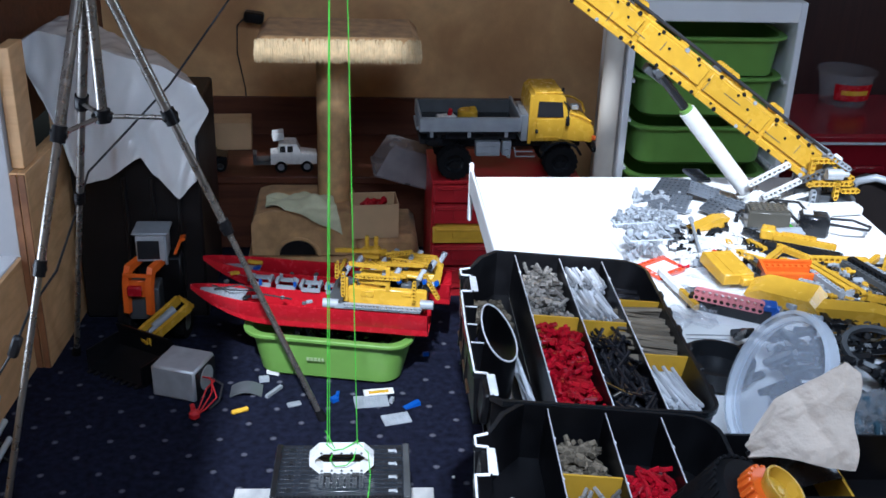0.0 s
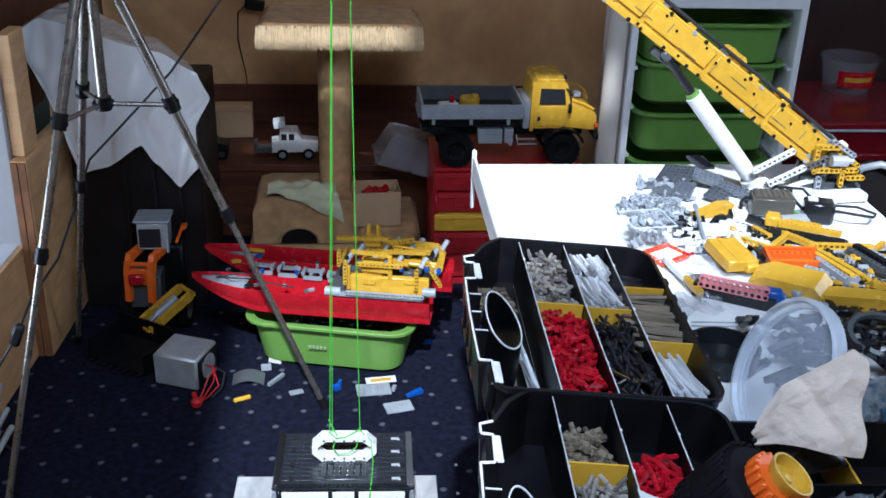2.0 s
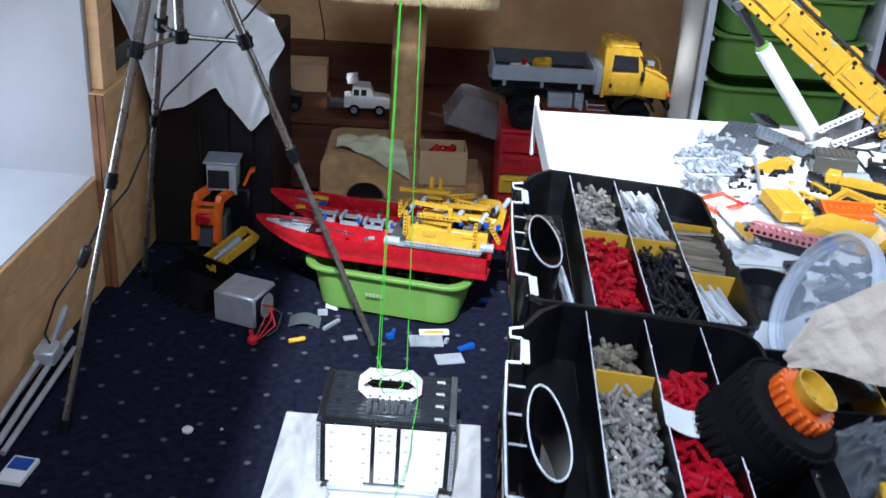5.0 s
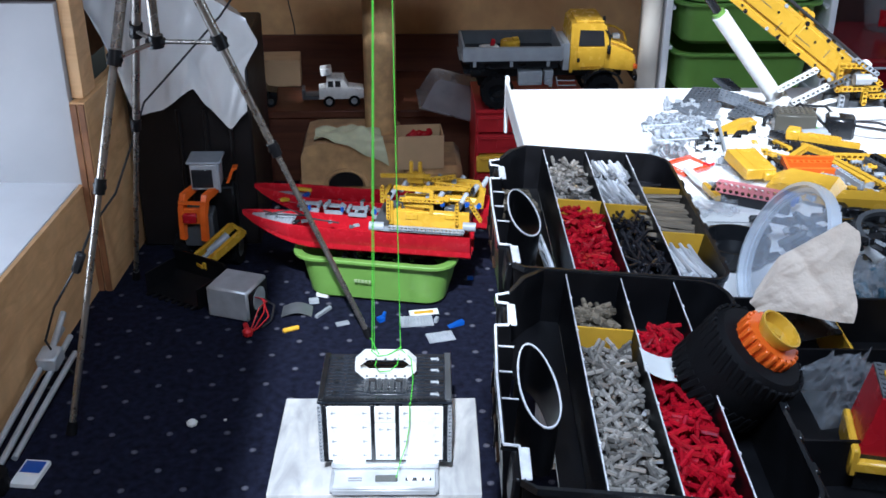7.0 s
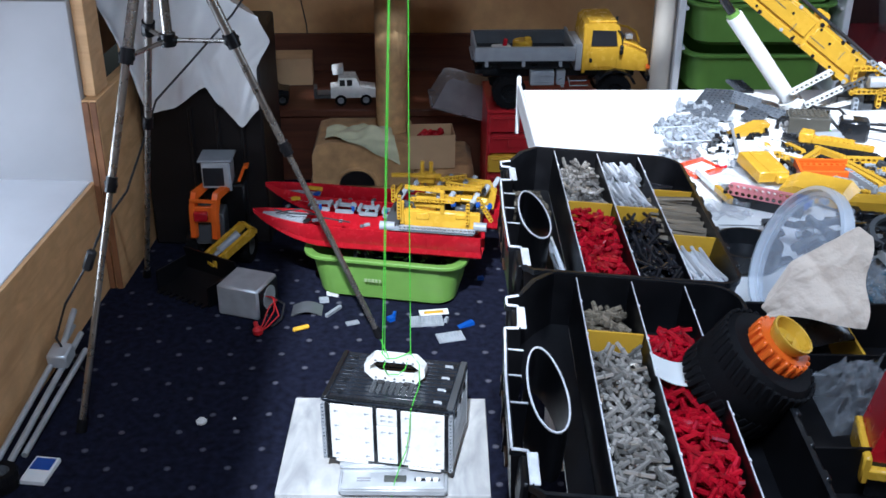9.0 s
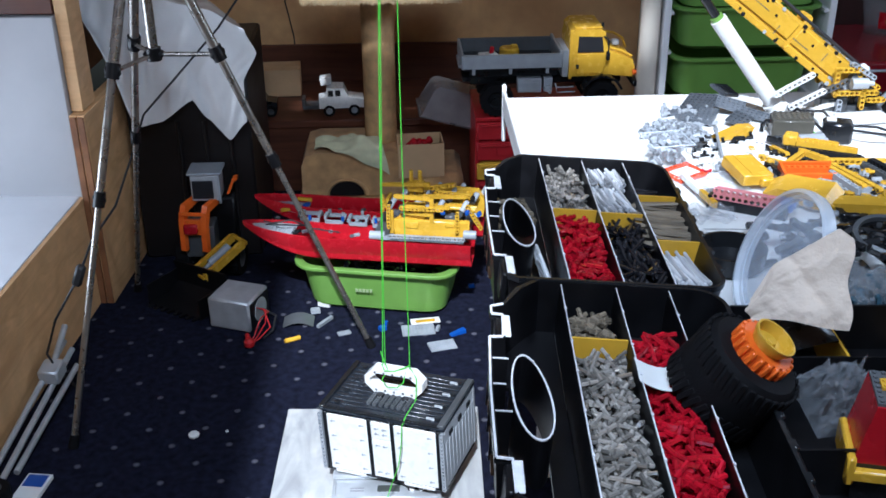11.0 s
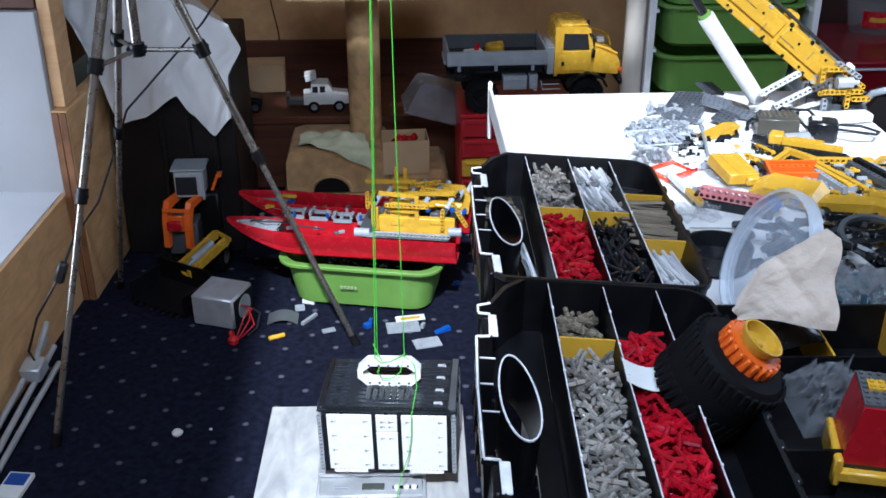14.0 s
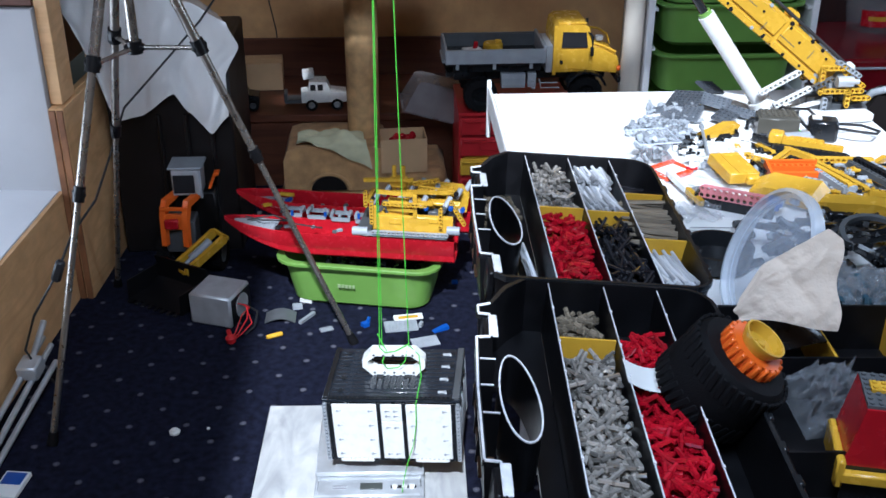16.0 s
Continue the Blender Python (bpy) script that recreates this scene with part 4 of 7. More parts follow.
part("rear_body", Shape().box((0.02, 0.15, 0.12), (0.11, 0.14, 0.16), b=0.006), BLACK, loader)
part("rear_arch", Shape().prism([(0, 0), (0.012, 0), (0.032, 0.05), (0.045, 0.055), (0.045, 0.066), (0.026, 0.062)], -0.012, 0.012), ORANGE, loader, "orange wheel arch", pose(0.058, 0.085, 0.212) @ Matrix.Diagonal((0.7, 1, 0.7, 1)))
for x, y in ((-0.06, 0.06), (0.075, 0.03), (-0.05, 0.20), (0.09, 0.19)):
    wheel(loader, "wheel", pose(x, y, 0.047, 90, 0, 80), 0.047, 0.036, DGREY)

# silver power pack with red wires
pack = thing("power_pack", pose(0.190, 0.392, 0, 0, 0, -20), "brushed silver metal power pack with red wires", "power pack")
part("case", Shape().box((0, 0, 0.041), (0.112, 0.105, 0.082), b=0.005), STEEL, pack)
part("end_plate", Shape().box((0.0575, 0, 0.040), (0.003, 0.094, 0.070), b=0.001), BLACK, pack, "dark end plate")
part("fan_grille", Shape().lathe([(0.012, 0), (0.030, 0), (0.030, 0.003), (0.012, 0.003)], 18, pose(0.058, 0, 0.042, 0, 90, 0)), STEEL, pack)
for k in range(3):
    part("wire", Shape().tube([(0.058, -0.02 + 0.012 * k, 0.055 - 0.008 * k), (0.085, -0.03 + 0.01 * k, 0.062 - 0.01 * k), (0.112 - 0.012 * k, -0.055, 0.030 + 0.010 * k), (0.098 - 0.008 * k, -0.085, 0.014), (0.085, -0.105 - 0.006 * k, 0.006 + 0.004 * k)], 0.0017), RED_WIRE, pack, "red wire")
part("wire_clip", Shape().lathe([(0.006, -0.011), (0.012, -0.006), (0.013, 0.005), (0.006, 0.011)], 10, pose(0.084, -0.112, 0.013)).cyl((0.07, -0.09, 0.008), (0.058, -0.075, 0.010), 0.006, seg=8), RED_WIRE, pack, "red terminal clip")
part("wire", Shape().tube([(0.058, 0.02, 0.03), (0.10, 0.0, 0.03), (0.11, -0.04, 0.012), (0.10, -0.07, 0.005)], 0.0024), CABLE, pack, "black wire")

# ---- green bin with the boat ----
storage_bin("storage_bin", 0.415, 0.275, 0.130, 0.034, GREEN_BIN, "lime green plastic bin on the carpet carrying the boat", pose(0.548, 0.515, 0, 0, 0, -12), "green bins")
lbl = Shape()
for k, w in enumerate((0.007, 0.006, 0.007, 0.006, 0.005)):
    lbl.box((-0.018 + k * 0.009, 0, 0), (w, 0.0012, 0.010))
tagged(part("bin_marking", lbl, BIN_MARK, None, "", pose(0.500, 0.3985, 0.070, 15, 0, -12)), "pale moulded marking on the green bin", "marking")
inner = Shape()
for k in range(110):
    inner.box((0, 0, 0), (0.02 + 0.05 * rnd.random(), 0.012, 0.010), pose(0.553 + 0.28 * (rnd.random() - 0.5), 0.515 + 0.15 * (rnd.random() - 0.5), 0.03 + 0.085 * rnd.random(), rnd.random() * 60, rnd.random() * 60, rnd.random() * 180))
solo("toy_parts", inner, BLACK_ABS, "dark toy parts filling the green bin", "toy parts", kind="stuff")


def hull(length, beam_w, depth):
    """Open hull: the raked stem and the curved sheer meet in a point at x = 0."""
    s = Shape()
    rings = []
    n = 28
    for i in range(n + 1):
        u = (i / n) ** 1.35
        w = beam_w / 2 * (0.03 + 0.97 * math.sin(min(1, u / 0.30) * math.pi / 2) ** 0.72)
        sheer = depth + 0.016 * max(0, 1 - u / 0.45) ** 2
        keel = (sheer - 0.010) * max(0, 1 - u / 0.34) ** 1.7
        x = u * length
        mid = keel + (sheer - keel) * 0.45
        low = keel + (sheer - keel) * 0.10 + 0.003
        rings.append([(x, -w, sheer), (x, -w * 0.90, mid), (x, -w * 0.50, keel), (x, w * 0.50, keel), (x, w * 0.90, mid), (x, w, sheer),
                      (x + 0.002, w * 0.90, sheer), (x + 0.002, w * 0.80, low), (x + 0.002, -w * 0.80, low), (x + 0.002, -w * 0.90, sheer)])
    s.loft(rings)
    return s


boat = thing("toy_catamaran", pose(0.205, 0.512, 0.138, 0, 0, -10), "red twin-hulled brick-built boat resting on the green bin", "toy boat")
part("hull", hull(0.575, 0.088, 0.066), RED, boat, "glossy red hull", pose(0, -0.015, 0.004, 0, 0.2, 0))
part("hull", hull(0.62, 0.088, 0.066), RED, boat, "glossy red hull", pose(-0.008, 0.116, 0.018, 0, 0.6, 2))
LOW = pose(0, 0, -0.028)
AFT = pose(-0.140, -0.020, -0.050) @ Matrix.Diagonal((1.22, 1.05, 1.12, 1))
for y, a in ((-0.015, 0), (0.116, 2)):
    part("fore_deck", Shape().loft([[(0.012, y - 0.010, 0.098), (0.012, y + 0.010, 0.098), (0.012, y, 0.092)], [(0.060, y - 0.029, 0.094), (0.060, y + 0.029, 0.094), (0.060, y, 0.088)], [(0.120, y - 0.036, 0.089), (0.120, y + 0.036, 0.089), (0.120, y, 0.085)]]).plate(5, 7, pose(0.098, y, 0.0895, 0, 3, 0)).plate(3, 5, pose(0.062, y, 0.0925, 0, 3, 0)), LGREY, boat, "grey studded bow plates", pose(0.012, 0, -0.0225))
for n, m in ((5, pose(0.09, 0.098, 0.102, 0, 0, 12)), (3, pose(0.13, 0.11, 0.104, 0, 0, 60))):
    part("blue_link", Shape().beam(n), BLUE, boat, "", LOW @ m)
for n, m in ((4, pose(0.085, 0.085, 0.100, 0, 0, 30)), (5, pose(0.12, 0.135, 0.108, 0, 0, -5))):
    part("yellow_link", Shape().beam(n), YELLOW, boat, "", LOW @ m)
for k in range(4):
    x0 = 0.16 + k * 0.062
    y0 = 0.055 - 0.006 * k
    for n, m in ((6, pose(x0, y0 + 0.020, 0.098)), (6, pose(x0, y0 - 0.020, 0.098)), (4, pose(x0 - 0.024, y0, 0.106, 0, 0, 90)), (4, pose(x0 + 0.020, y0, 0.106, 0, 0, 90 + 20 * (k % 2)))):
        part("cross_link", Shape().beam(n), LGREY, boat, "light grey perforated link", LOW @ m)
for k in range(6):
    part("deck_pin", Shape().cyl((0.16 + 0.042 * k, 0.03 + 0.04 * (k % 2), 0.104), (0.16 + 0.042 * k, 0.03 + 0.04 * (k % 2), 0.116), 0.004, seg=10), LGREY if k % 2 else BLUE, boat, "", LOW)
deck = part("deck", Shape().box((0.485, 0.045, 0.112), (0.19, 0.13, 0.010), b=0.002), DGREY, boat, "", AFT)
ybody = Shape().box((0.508, -0.020, 0.136), (0.150, 0.016, 0.042), b=0.002).box((0.545, -0.029, 0.150), (0.018, 0.004, 0.010), b=0.001).box((0.470, -0.029, 0.146), (0.024, 0.004, 0.014), b=0.001).box((0.475, -0.006, 0.166), (0.040, 0.026, 0.040), b=0.002)
part("engine_house", ybody, YELLOW, boat, "yellow engine housing panels", AFT)
for k in range(6):
    part("engine_link", Shape().beam(7 + (k % 3) * 3), YELLOW, boat, "yellow perforated link", AFT @ pose(0.48 + 0.022 * (k % 3), -0.025 + 0.027 * k, 0.168 + 0.006 * (k % 2), 0, 0, -6 + 5 * (k % 4)))
for n, m in ((13, pose(0.445, 0.06, 0.200, 0, -4, -3)), (9, pose(0.57, 0.05, 0.178, 0, 0, 88)), (9, pose(0.41, 0.05, 0.165, 0, 0, 88)), (7, pose(0.425, -0.024, 0.150, 0, 90, 0)), (9, pose(0.47, -0.026, 0.205, 0, 3, 0)), (7, pose(0.505, -0.026, 0.180, 0, 90, 0)), (11, pose(0.53, 0.02, 0.192, 0, 0, 4))):
    part("engine_link", Shape().beam(n), YELLOW, boat, "yellow perforated link", AFT @ m)
yb = Shape().cyl((0.455, 0.075, 0.17), (0.455, 0.075, 0.232), 0.0042).cyl((0.473, 0.075, 0.17), (0.473, 0.075, 0.232), 0.0042).box((0.464, 0.075, 0.195), (0.034, 0.02, 0.024), b=0.002)
for y, z in ((0.018, 0.166), (0.045, 0.160), (0.070, 0.170)):
    part("push_rod", Shape().cyl((0.495, y, z + 0.008), (0.590, y + 0.004, z), 0.0048, seg=10), YELLOW, boat, "yellow round rod", AFT)
for x, y, z in ((0.425, 0.0, 0.150), (0.445, 0.03, 0.150), (0.54, 0.02, 0.140), (0.57, 0.045, 0.140), (0.515, 0.06, 0.140)):
    part("motor_block", Shape().box((x, y, z), (0.020, 0.022, 0.030), b=0.002).cyl((x, y - 0.014, z), (x, y + 0.014, z), 0.008, seg=12), DGREY, boat, "dark grey motor block", AFT)
part("exhaust", yb, YELLOW, boat, "yellow twin upright pipes", AFT)
part("engine_cover", Shape().prism([(0.50, 0.125), (0.60, 0.125), (0.605, 0.165), (0.590, 0.185), (0.50, 0.190)], 0.085, 0.105), YELLOW, boat, "yellow curved cover", AFT)
for k in range(12):
    part("gear", Shape().cyl((0.42 + 0.016 * k, 0.0 + 0.05 * (k % 3), 0.170), (0.43 + 0.016 * k, 0.02 + 0.05 * (k % 3), 0.186), 0.0055, seg=10), LGREY, boat, "", AFT)
part("deck_rail", Shape().beam(21), LGREY, boat, "light grey perforated rail", AFT @ pose(0.49, -0.035, 0.112))
part("deck_rail", Shape().beam(19), LGREY, boat, "light grey perforated rail", AFT @ pose(0.50, -0.036, 0.122, 90, 0, 0))
gb = Shape().cyl((0.385, -0.03, 0.118), (0.415, -0.03, 0.118), 0.010)
part("axle_end", gb, LGREY, boat, "light grey axle end", AFT)
for y, z in ((-0.03, 0.13), (0.02, 0.15)):
    part("axle_end", Shape().cyl((0.572, y, z), (0.597, y, z), 0.010), LGREY, boat, "light grey axle end", AFT)
busy = random.Random(4)
for k in range(26):
    x, y, z = busy.uniform(0.41, 0.60), busy.uniform(-0.02, 0.09), busy.uniform(0.150, 0.190)
    part("connector", Shape().cyl((x, y - 0.009, z), (x, y + 0.009, z), 0.0038, seg=8).cyl((x, y - 0.002, z), (x, y + 0.002, z), 0.0052, seg=8), (LGREY, DGREY, BLACK_ABS, BLUE, YELLOW)[k % 5], boat, "", AFT)
for n, x, y, z, ry, rz in ((7, 0.425, -0.031, 0.166, 90, 0), (6, 0.560, -0.031, 0.160, 90, 0), (11, 0.490, -0.030, 0.187, 0, 0), (9, 0.545, 0.030, 0.200, 6, 0), (8, 0.590, 0.000, 0.160, 60, 0), (5, 0.405, 0.020, 0.175, 90, 0), (7, 0.520, 0.060, 0.205, 0, 20)):
    part("engine_link", Shape().beam(n), YELLOW, boat, "yellow perforated link", AFT @ pose(x, y, z, 90, ry, rz))
for k in range(18):
    part("deck_bit", Shape().box((0, 0, 0), (0.008 + 0.010 * busy.random(), 0.008, 0.007), b=0.001), (LGREY, DGREY, LGREY, BLACK_ABS)[k % 4], boat, "", LOW @ pose(busy.uniform(0.06, 0.30), busy.choice((-0.015, 0.055, 0.112)) + busy.uniform(-0.018, 0.018), 0.094, 0, 0, busy.uniform(0, 90)))
part("wire", Shape().tube([(0.06, -0.02, 0.108), (0.12, 0.0, 0.115), (0.18, -0.02, 0.104), (0.25, -0.03, 0.102)], 0.002).tube([(0.05, 0.0, 0.108), (0.10, -0.03, 0.114), (0.17, -0.005, 0.104)], 0.002), CABLE, boat, "black wire", LOW)

# ---- loose bricks on the carpet ----


def loose(nx, ny, x, y, a, mat, label, stud=True, h=0.0032, z=0.0, tilt=0.0):
    solo("toy_tile" if h < 0.005 else "toy_brick", Shape().plate(nx, ny, h=h, stud=stud), mat, label, "toy brick", "bricks on the carpet", m=pose(x, y, z, tilt, 0, a))


solo("toy_axle_joiner", Shape().lathe([(0.004, -0.02), (0.0058, -0.018), (0.0058, 0.018), (0.004, 0.02)], 10), YELLOW, "yellow toy connector lying on the carpet", "toy brick", "bricks on the carpet", m=pose(0.330, 0.282, 0.006, 0, 90, 25))
loose(8, 5, 0.688, 0.243, 14, LGREY, "flat light grey toy plate on the carpet")
loose(10, 6, 0.632, 0.318, 6, LGREY, "light grey toy plate lying under another", z=0.0)
loose(9, 3, 0.650, 0.350, 8, WHITE, "white toy tile bar with a yellow strip", False, z=0.006)
loose(6, 1, 0.650, 0.345, 8, YELLOW, "thin yellow toy strip on the white bar", False, z=0.0095)
loose(2, 1, 0.680, 0.312, 70, LGREY, "small grey toy brick on a plate", h=0.0096, z=0.0034)
solo("toy_slope", Shape().prism([(-0.02, 0), (0.02, 0), (0.02, 0.0096), (0.012, 0.0096), (-0.02, 0.002)], -0.007, 0.007), BLUE, "blue wedge-shaped toy brick on the carpet", "toy brick", "bricks on the carpet", m=pose(0.727, 0.297, 0, 0, 0, 25))
loose(4, 2, 0.452, 0.312, 20, LGREY, "small light grey toy plate on the carpet")
loose(7, 1, 0.402, 0.365, 55, LGREY, "light grey toy beam on the carpet", h=0.008, tilt=4)
loose(3, 2, 0.375, 0.42, 10, LGREY, "grey toy brick beside the bin", h=0.0096)
loose(4, 1, 0.395, 0.45, -20, WHITE, "white toy brick beside the bin", h=0.0096)
loose(2, 2, 0.545, 0.325, 35, BLUE, "small blue toy brick on the carpet", h=0.0096)
loose(1, 2, 0.553, 0.345, -10, BLUE, "tiny blue toy brick on the carpet", h=0.0096)
loose(2, 1, 0.775, 0.53, 10, BLUE, "small blue toy brick on the carpet", h=0.0096)
solo("toy_fender", Shape().sheet(lambda u, v: (0.30 + 0.075 * u, 0.345 + 0.05 * v, 0.004 + 0.012 * math.sin(u * math.pi)), 12, 4, 0.003), DGREY, "dark grey curved toy panel on the carpet", "toy panel")
solo("scrap", Shape().lathe([(0.003, 0), (0.011, 0.003), (0.012, 0.008), (0.006, 0.013)], 7), WHITE, "small white crumpled scrap on the carpet", "scrap", m=pose(0.159, -0.09, 0, 0, 0, 20))
for x, y, a in ((0.80, 0.02, 30), (0.795, -0.075, 0), (0.225, -0.075, 60)):
    solo("lint", Shape().lathe([(0.001, 0), (0.004, 0.001), (0.003, 0.003)], 5), WHITE, "tiny pale fluff on the carpet", "lint", m=pose(x, y, 0, 0, 0, a))

# ---- marble tile, kitchen scale, container ----
solo("marble_tile", Shape().box((0, 0, 0.006), (0.407, 0.315, 0.012), b=0.0015), MARBLE, "white veined marble tile lying on the carpet", "tile", m=pose(0.547, -0.178, 0, 0, 0, -1.5))
scale_ = thing("kitchen_scale", pose(0.565, -0.235, 0.012, 0, 0, -1.5), "silver flat kitchen scale with a small display", "kitchen scale")
part("body", Shape().box((0, 0, 0.015), (0.205, 0.23, 0.022), b=0.006).box((0, -0.09, 0.024), (0.195, 0.05, 0.008), b=0.003), STEEL, scale_)
part("weighing_plate", Shape().box((0, 0.026, 0.0325), (0.205, 0.172, 0.010), b=0.002), STEEL, scale_)
part("display", Shape().box((0.004, -0.090, 0.029), (0.042, 0.018, 0.003), b=0.0008), LCD, scale_, "grey liquid crystal display")
for x in (0.048, 0.066, 0.080):
    part("button", Shape().lathe([(0.0055, 0), (0.0055, 0.003), (0.004, 0.0036)], 12, pose(x, -0.092, 0.028)), WHITE, scale_, "pale round button")
part("button_strip", Shape().box((0.064, -0.092, 0.0285), (0.048, 0.007, 0.002)), BLACK, scale_)
part("marking", Shape().box((-0.055, -0.088, 0.0285), (0.026, 0.003, 0.001)).box((-0.055, -0.095, 0.0285), (0.026, 0.003, 0.001)), INK, scale_)

CW, CD, CH = 0.25, 0.165, 0.135
box = thing("toy_container", pose(0.568, -0.207, 0.05), "white and black brick-built shipping container with a lifting handle", "toy container")
part("floor_frame", Shape().box((0, 0, 0.004), (CW - 0.004, CD - 0.004, 0.008), b=0.001), BLACK_ABS, box)
for sx in (-1, 1):
    for sy in (-1, 1):
        part("corner_post", Shape().beam(16, pose(sx * (CW / 2 - 0.004), sy * (CD / 2 - 0.0042), CH / 2, 90, 90, 0)), LGREY, box, "light grey perforated corner beam")
        part("corner_strip", Shape().box((sx * (CW / 2 - 0.0125), sy * (CD / 2 - 0.003), CH / 2), (0.008, 0.006, CH - 0.006), b=0.0008), BLACK_ABS, box)
pin = Shape().cyl((0, 0, 0), (0, -0.0022, 0), 0.0022, seg=8).box((0.004, -0.0006, 0), (0.006, 0.0012, 0.0012)).mesh("panel_pin", LGREY)
for sy in (-1, 1):
    y = sy * (CD / 2 - 0.0035)
    for x0, x1 in ((-0.1085, -0.0265), (-0.0195, 0.0195), (0.0265, 0.1085)):
        halves = ((0.006, CH - 0.008),) if abs(x0 + x1) > 0.01 else ((0.006, 0.090), (0.092, CH - 0.008))
        for z0, z1 in halves:
            pn = part("wall_panel", Shape().box(((x0 + x1) / 2, y, (z0 + z1) / 2), (x1 - x0, 0.006, z1 - z0), b=0.0009), WHITE, box, "smooth white wall panel")
            if sy < 0:
                n = 4 if len(halves) == 1 else 2
                for k in range(n):
                    for x in (x0 + 0.010, x1 - 0.014):
                        zz = z0 + 0.012 + (z1 - z0 - 0.024) * k / (n - 1)
                        piece("panel_pin", pin, pn, pose(x, y - 0.003, zz))
    for x in (-0.023, 0.023):
        part("mullion", Shape().box((x, y, CH / 2), (0.0075, 0.0075, CH - 0.004), b=0.0008), BLACK_ABS, box, "black upright strip")
    for x in (-0.07, 0.07):
        part("bottom_beam", Shape().beam(8, pose(x, y - sy * 0.0, -0.0005, 0, 0, 0), h=0.006), WHITE, box)
for sx in (-1, 1):
    s = Shape().box((sx * (CW / 2 - 0.005), 0, 0.068), (0.006, CD - 0.018, 0.122), b=0.001)
    ew = part("end_wall", s, LGREY, box, "ribbed light grey end wall")
    for k in range(9):
        part("end_rib", Shape().box((sx * (CW / 2 - 0.002), -0.066 + k * 0.0165, 0.060), (0.002, 0.010, 0.085), b=0.0006), LGREY, ew)
    for y in (-0.045, 0.0, 0.045):
        part("vent_block", Shape().box((sx * (CW / 2 - 0.0015), y, 0.112), (0.003, 0.016, 0.010), b=0.0006), BLACK_ABS, box)
roof_ob = part("roof", Shape().box((0, 0, CH + 0.002), (CW, CD, 0.006), b=0.001), ROOF_BLACK, box, "glossy black ribbed roof panels")
rib_me = Shape().box((0, 0, 0), (CW - 0.03, 0.0095, 0.0026), b=0.0006).mesh("rib", ROOF_BLACK)
for k in range(12):
    piece("rib", rib_me, roof_ob, pose(0, -0.070 + k * 0.0127, CH + 0.006))
part("roof_edge", Shape().box((CW / 2 - 0.007, 0, CH + 0.0065), (0.012, CD - 0.004, 0.006), b=0.001), DGREY, box, "dark grey roof edge beam")
part("roof_edge", Shape().box((-CW / 2 + 0.007, 0, CH + 0.0065), (0.010, CD - 0.004, 0.006), b=0.001), BLACK_ABS, box)
for k in range(4):
    part("roof_pin", Shape().cyl((0, 0, 0), (0.012, 0, 0), 0.0026, seg=8).box((0.014, 0, 0), (0.004, 0.010, 0.003), b=0.0008), STEEL, box, "shiny grey roof connector", pose(CW / 2 - 0.040, -0.062 + 0.040 * k, CH + 0.0085))
part("roof_ledge", Shape().beam(29, h=0.003), BLACK_ABS, box, "black perforated roof ledge", pose(0, -CD / 2 + 0.0035, CH + 0.005))
for sx in (-1, 1):
    for k in range(4):
        part("roof_clip", Shape().cyl((0, 0, 0), (0.010, 0, 0), 0.003, seg=8).box((0.006, 0, 0), (0.006, 0.009, 0.004)), BLACK_ABS, box, "", pose(sx * (CW / 2 - 0.026), -0.06 + 0.04 * k, CH + 0.008))
for k in range(7):
    part("handle_link", Shape().beam(5, h=0.005), DGREY, box, "dark grey mounting link", pose(-0.036 + k * 0.012, -0.032, CH + 0.0055, 0, 0, 90))
H0 = CH + 0.008
hpts = [(-0.040, 0.0), (0.040, 0.0), (0.058, 0.018), (0.058, 0.034), (0.040, 0.052), (-0.040, 0.052), (-0.058, 0.034), (-0.058, 0.018)]
hin = [(x * 0.82, 0.026 + (z - 0.026) * 0.66) for x, z in hpts]
hd = Shape()
hd.loft([[(x, -0.012, H0 + z) for x, z in hpts], [(x, 0.012, H0 + z) for x, z in hpts], [(x, 0.012, H0 + z) for x, z in hin], [(x, -0.012, H0 + z) for x, z in hin], [(x, -0.012, H0 + z) for x, z in hpts]], True, False)
handle = part("handle", hd, WHITE, box, "white octagonal lifting handle")
for x in (-0.036, -0.018, 0.0, 0.018, 0.036):
    for z in (0.007, 0.045):
        part("pin_hole", Shape().cyl((x, -0.0125, H0 + z), (x, -0.011, H0 + z), 0.0024, seg=8), DGREY, handle)
for x in (-0.026, 0.026):
    part("handle_mount", Shape().box((x, -0.010, H0 - 0.002), (0.014, 0.03, 0.010), b=0.001), BLACK_ABS, box)
HTOP = H0 + 0.052
part("string_knot", Shape().tube([(-0.028, 0.004, HTOP + 0.002), (-0.014, -0.014, HTOP + 0.001), (0.004, -0.010, HTOP + 0.001), (0.020, 0.002, HTOP + 0.004), (0.030, 0.004, HTOP + 0.010)], 0.0011).tube([(-0.028, 0.004, HTOP + 0.03), (-0.020, 0.0, HTOP + 0.012), (-0.012, -0.006, HTOP + 0.001), (-0.020, -0.016, H0 + 0.034), (-0.012, -0.014, H0 + 0.018), (0.008, -0.014, H0 + 0.020), (0.022, -0.014, H0 + 0.034), (0.026, -0.010, HTOP + 0.002)], 0.0011), GREEN_STRING, box, "knotted bright green string")
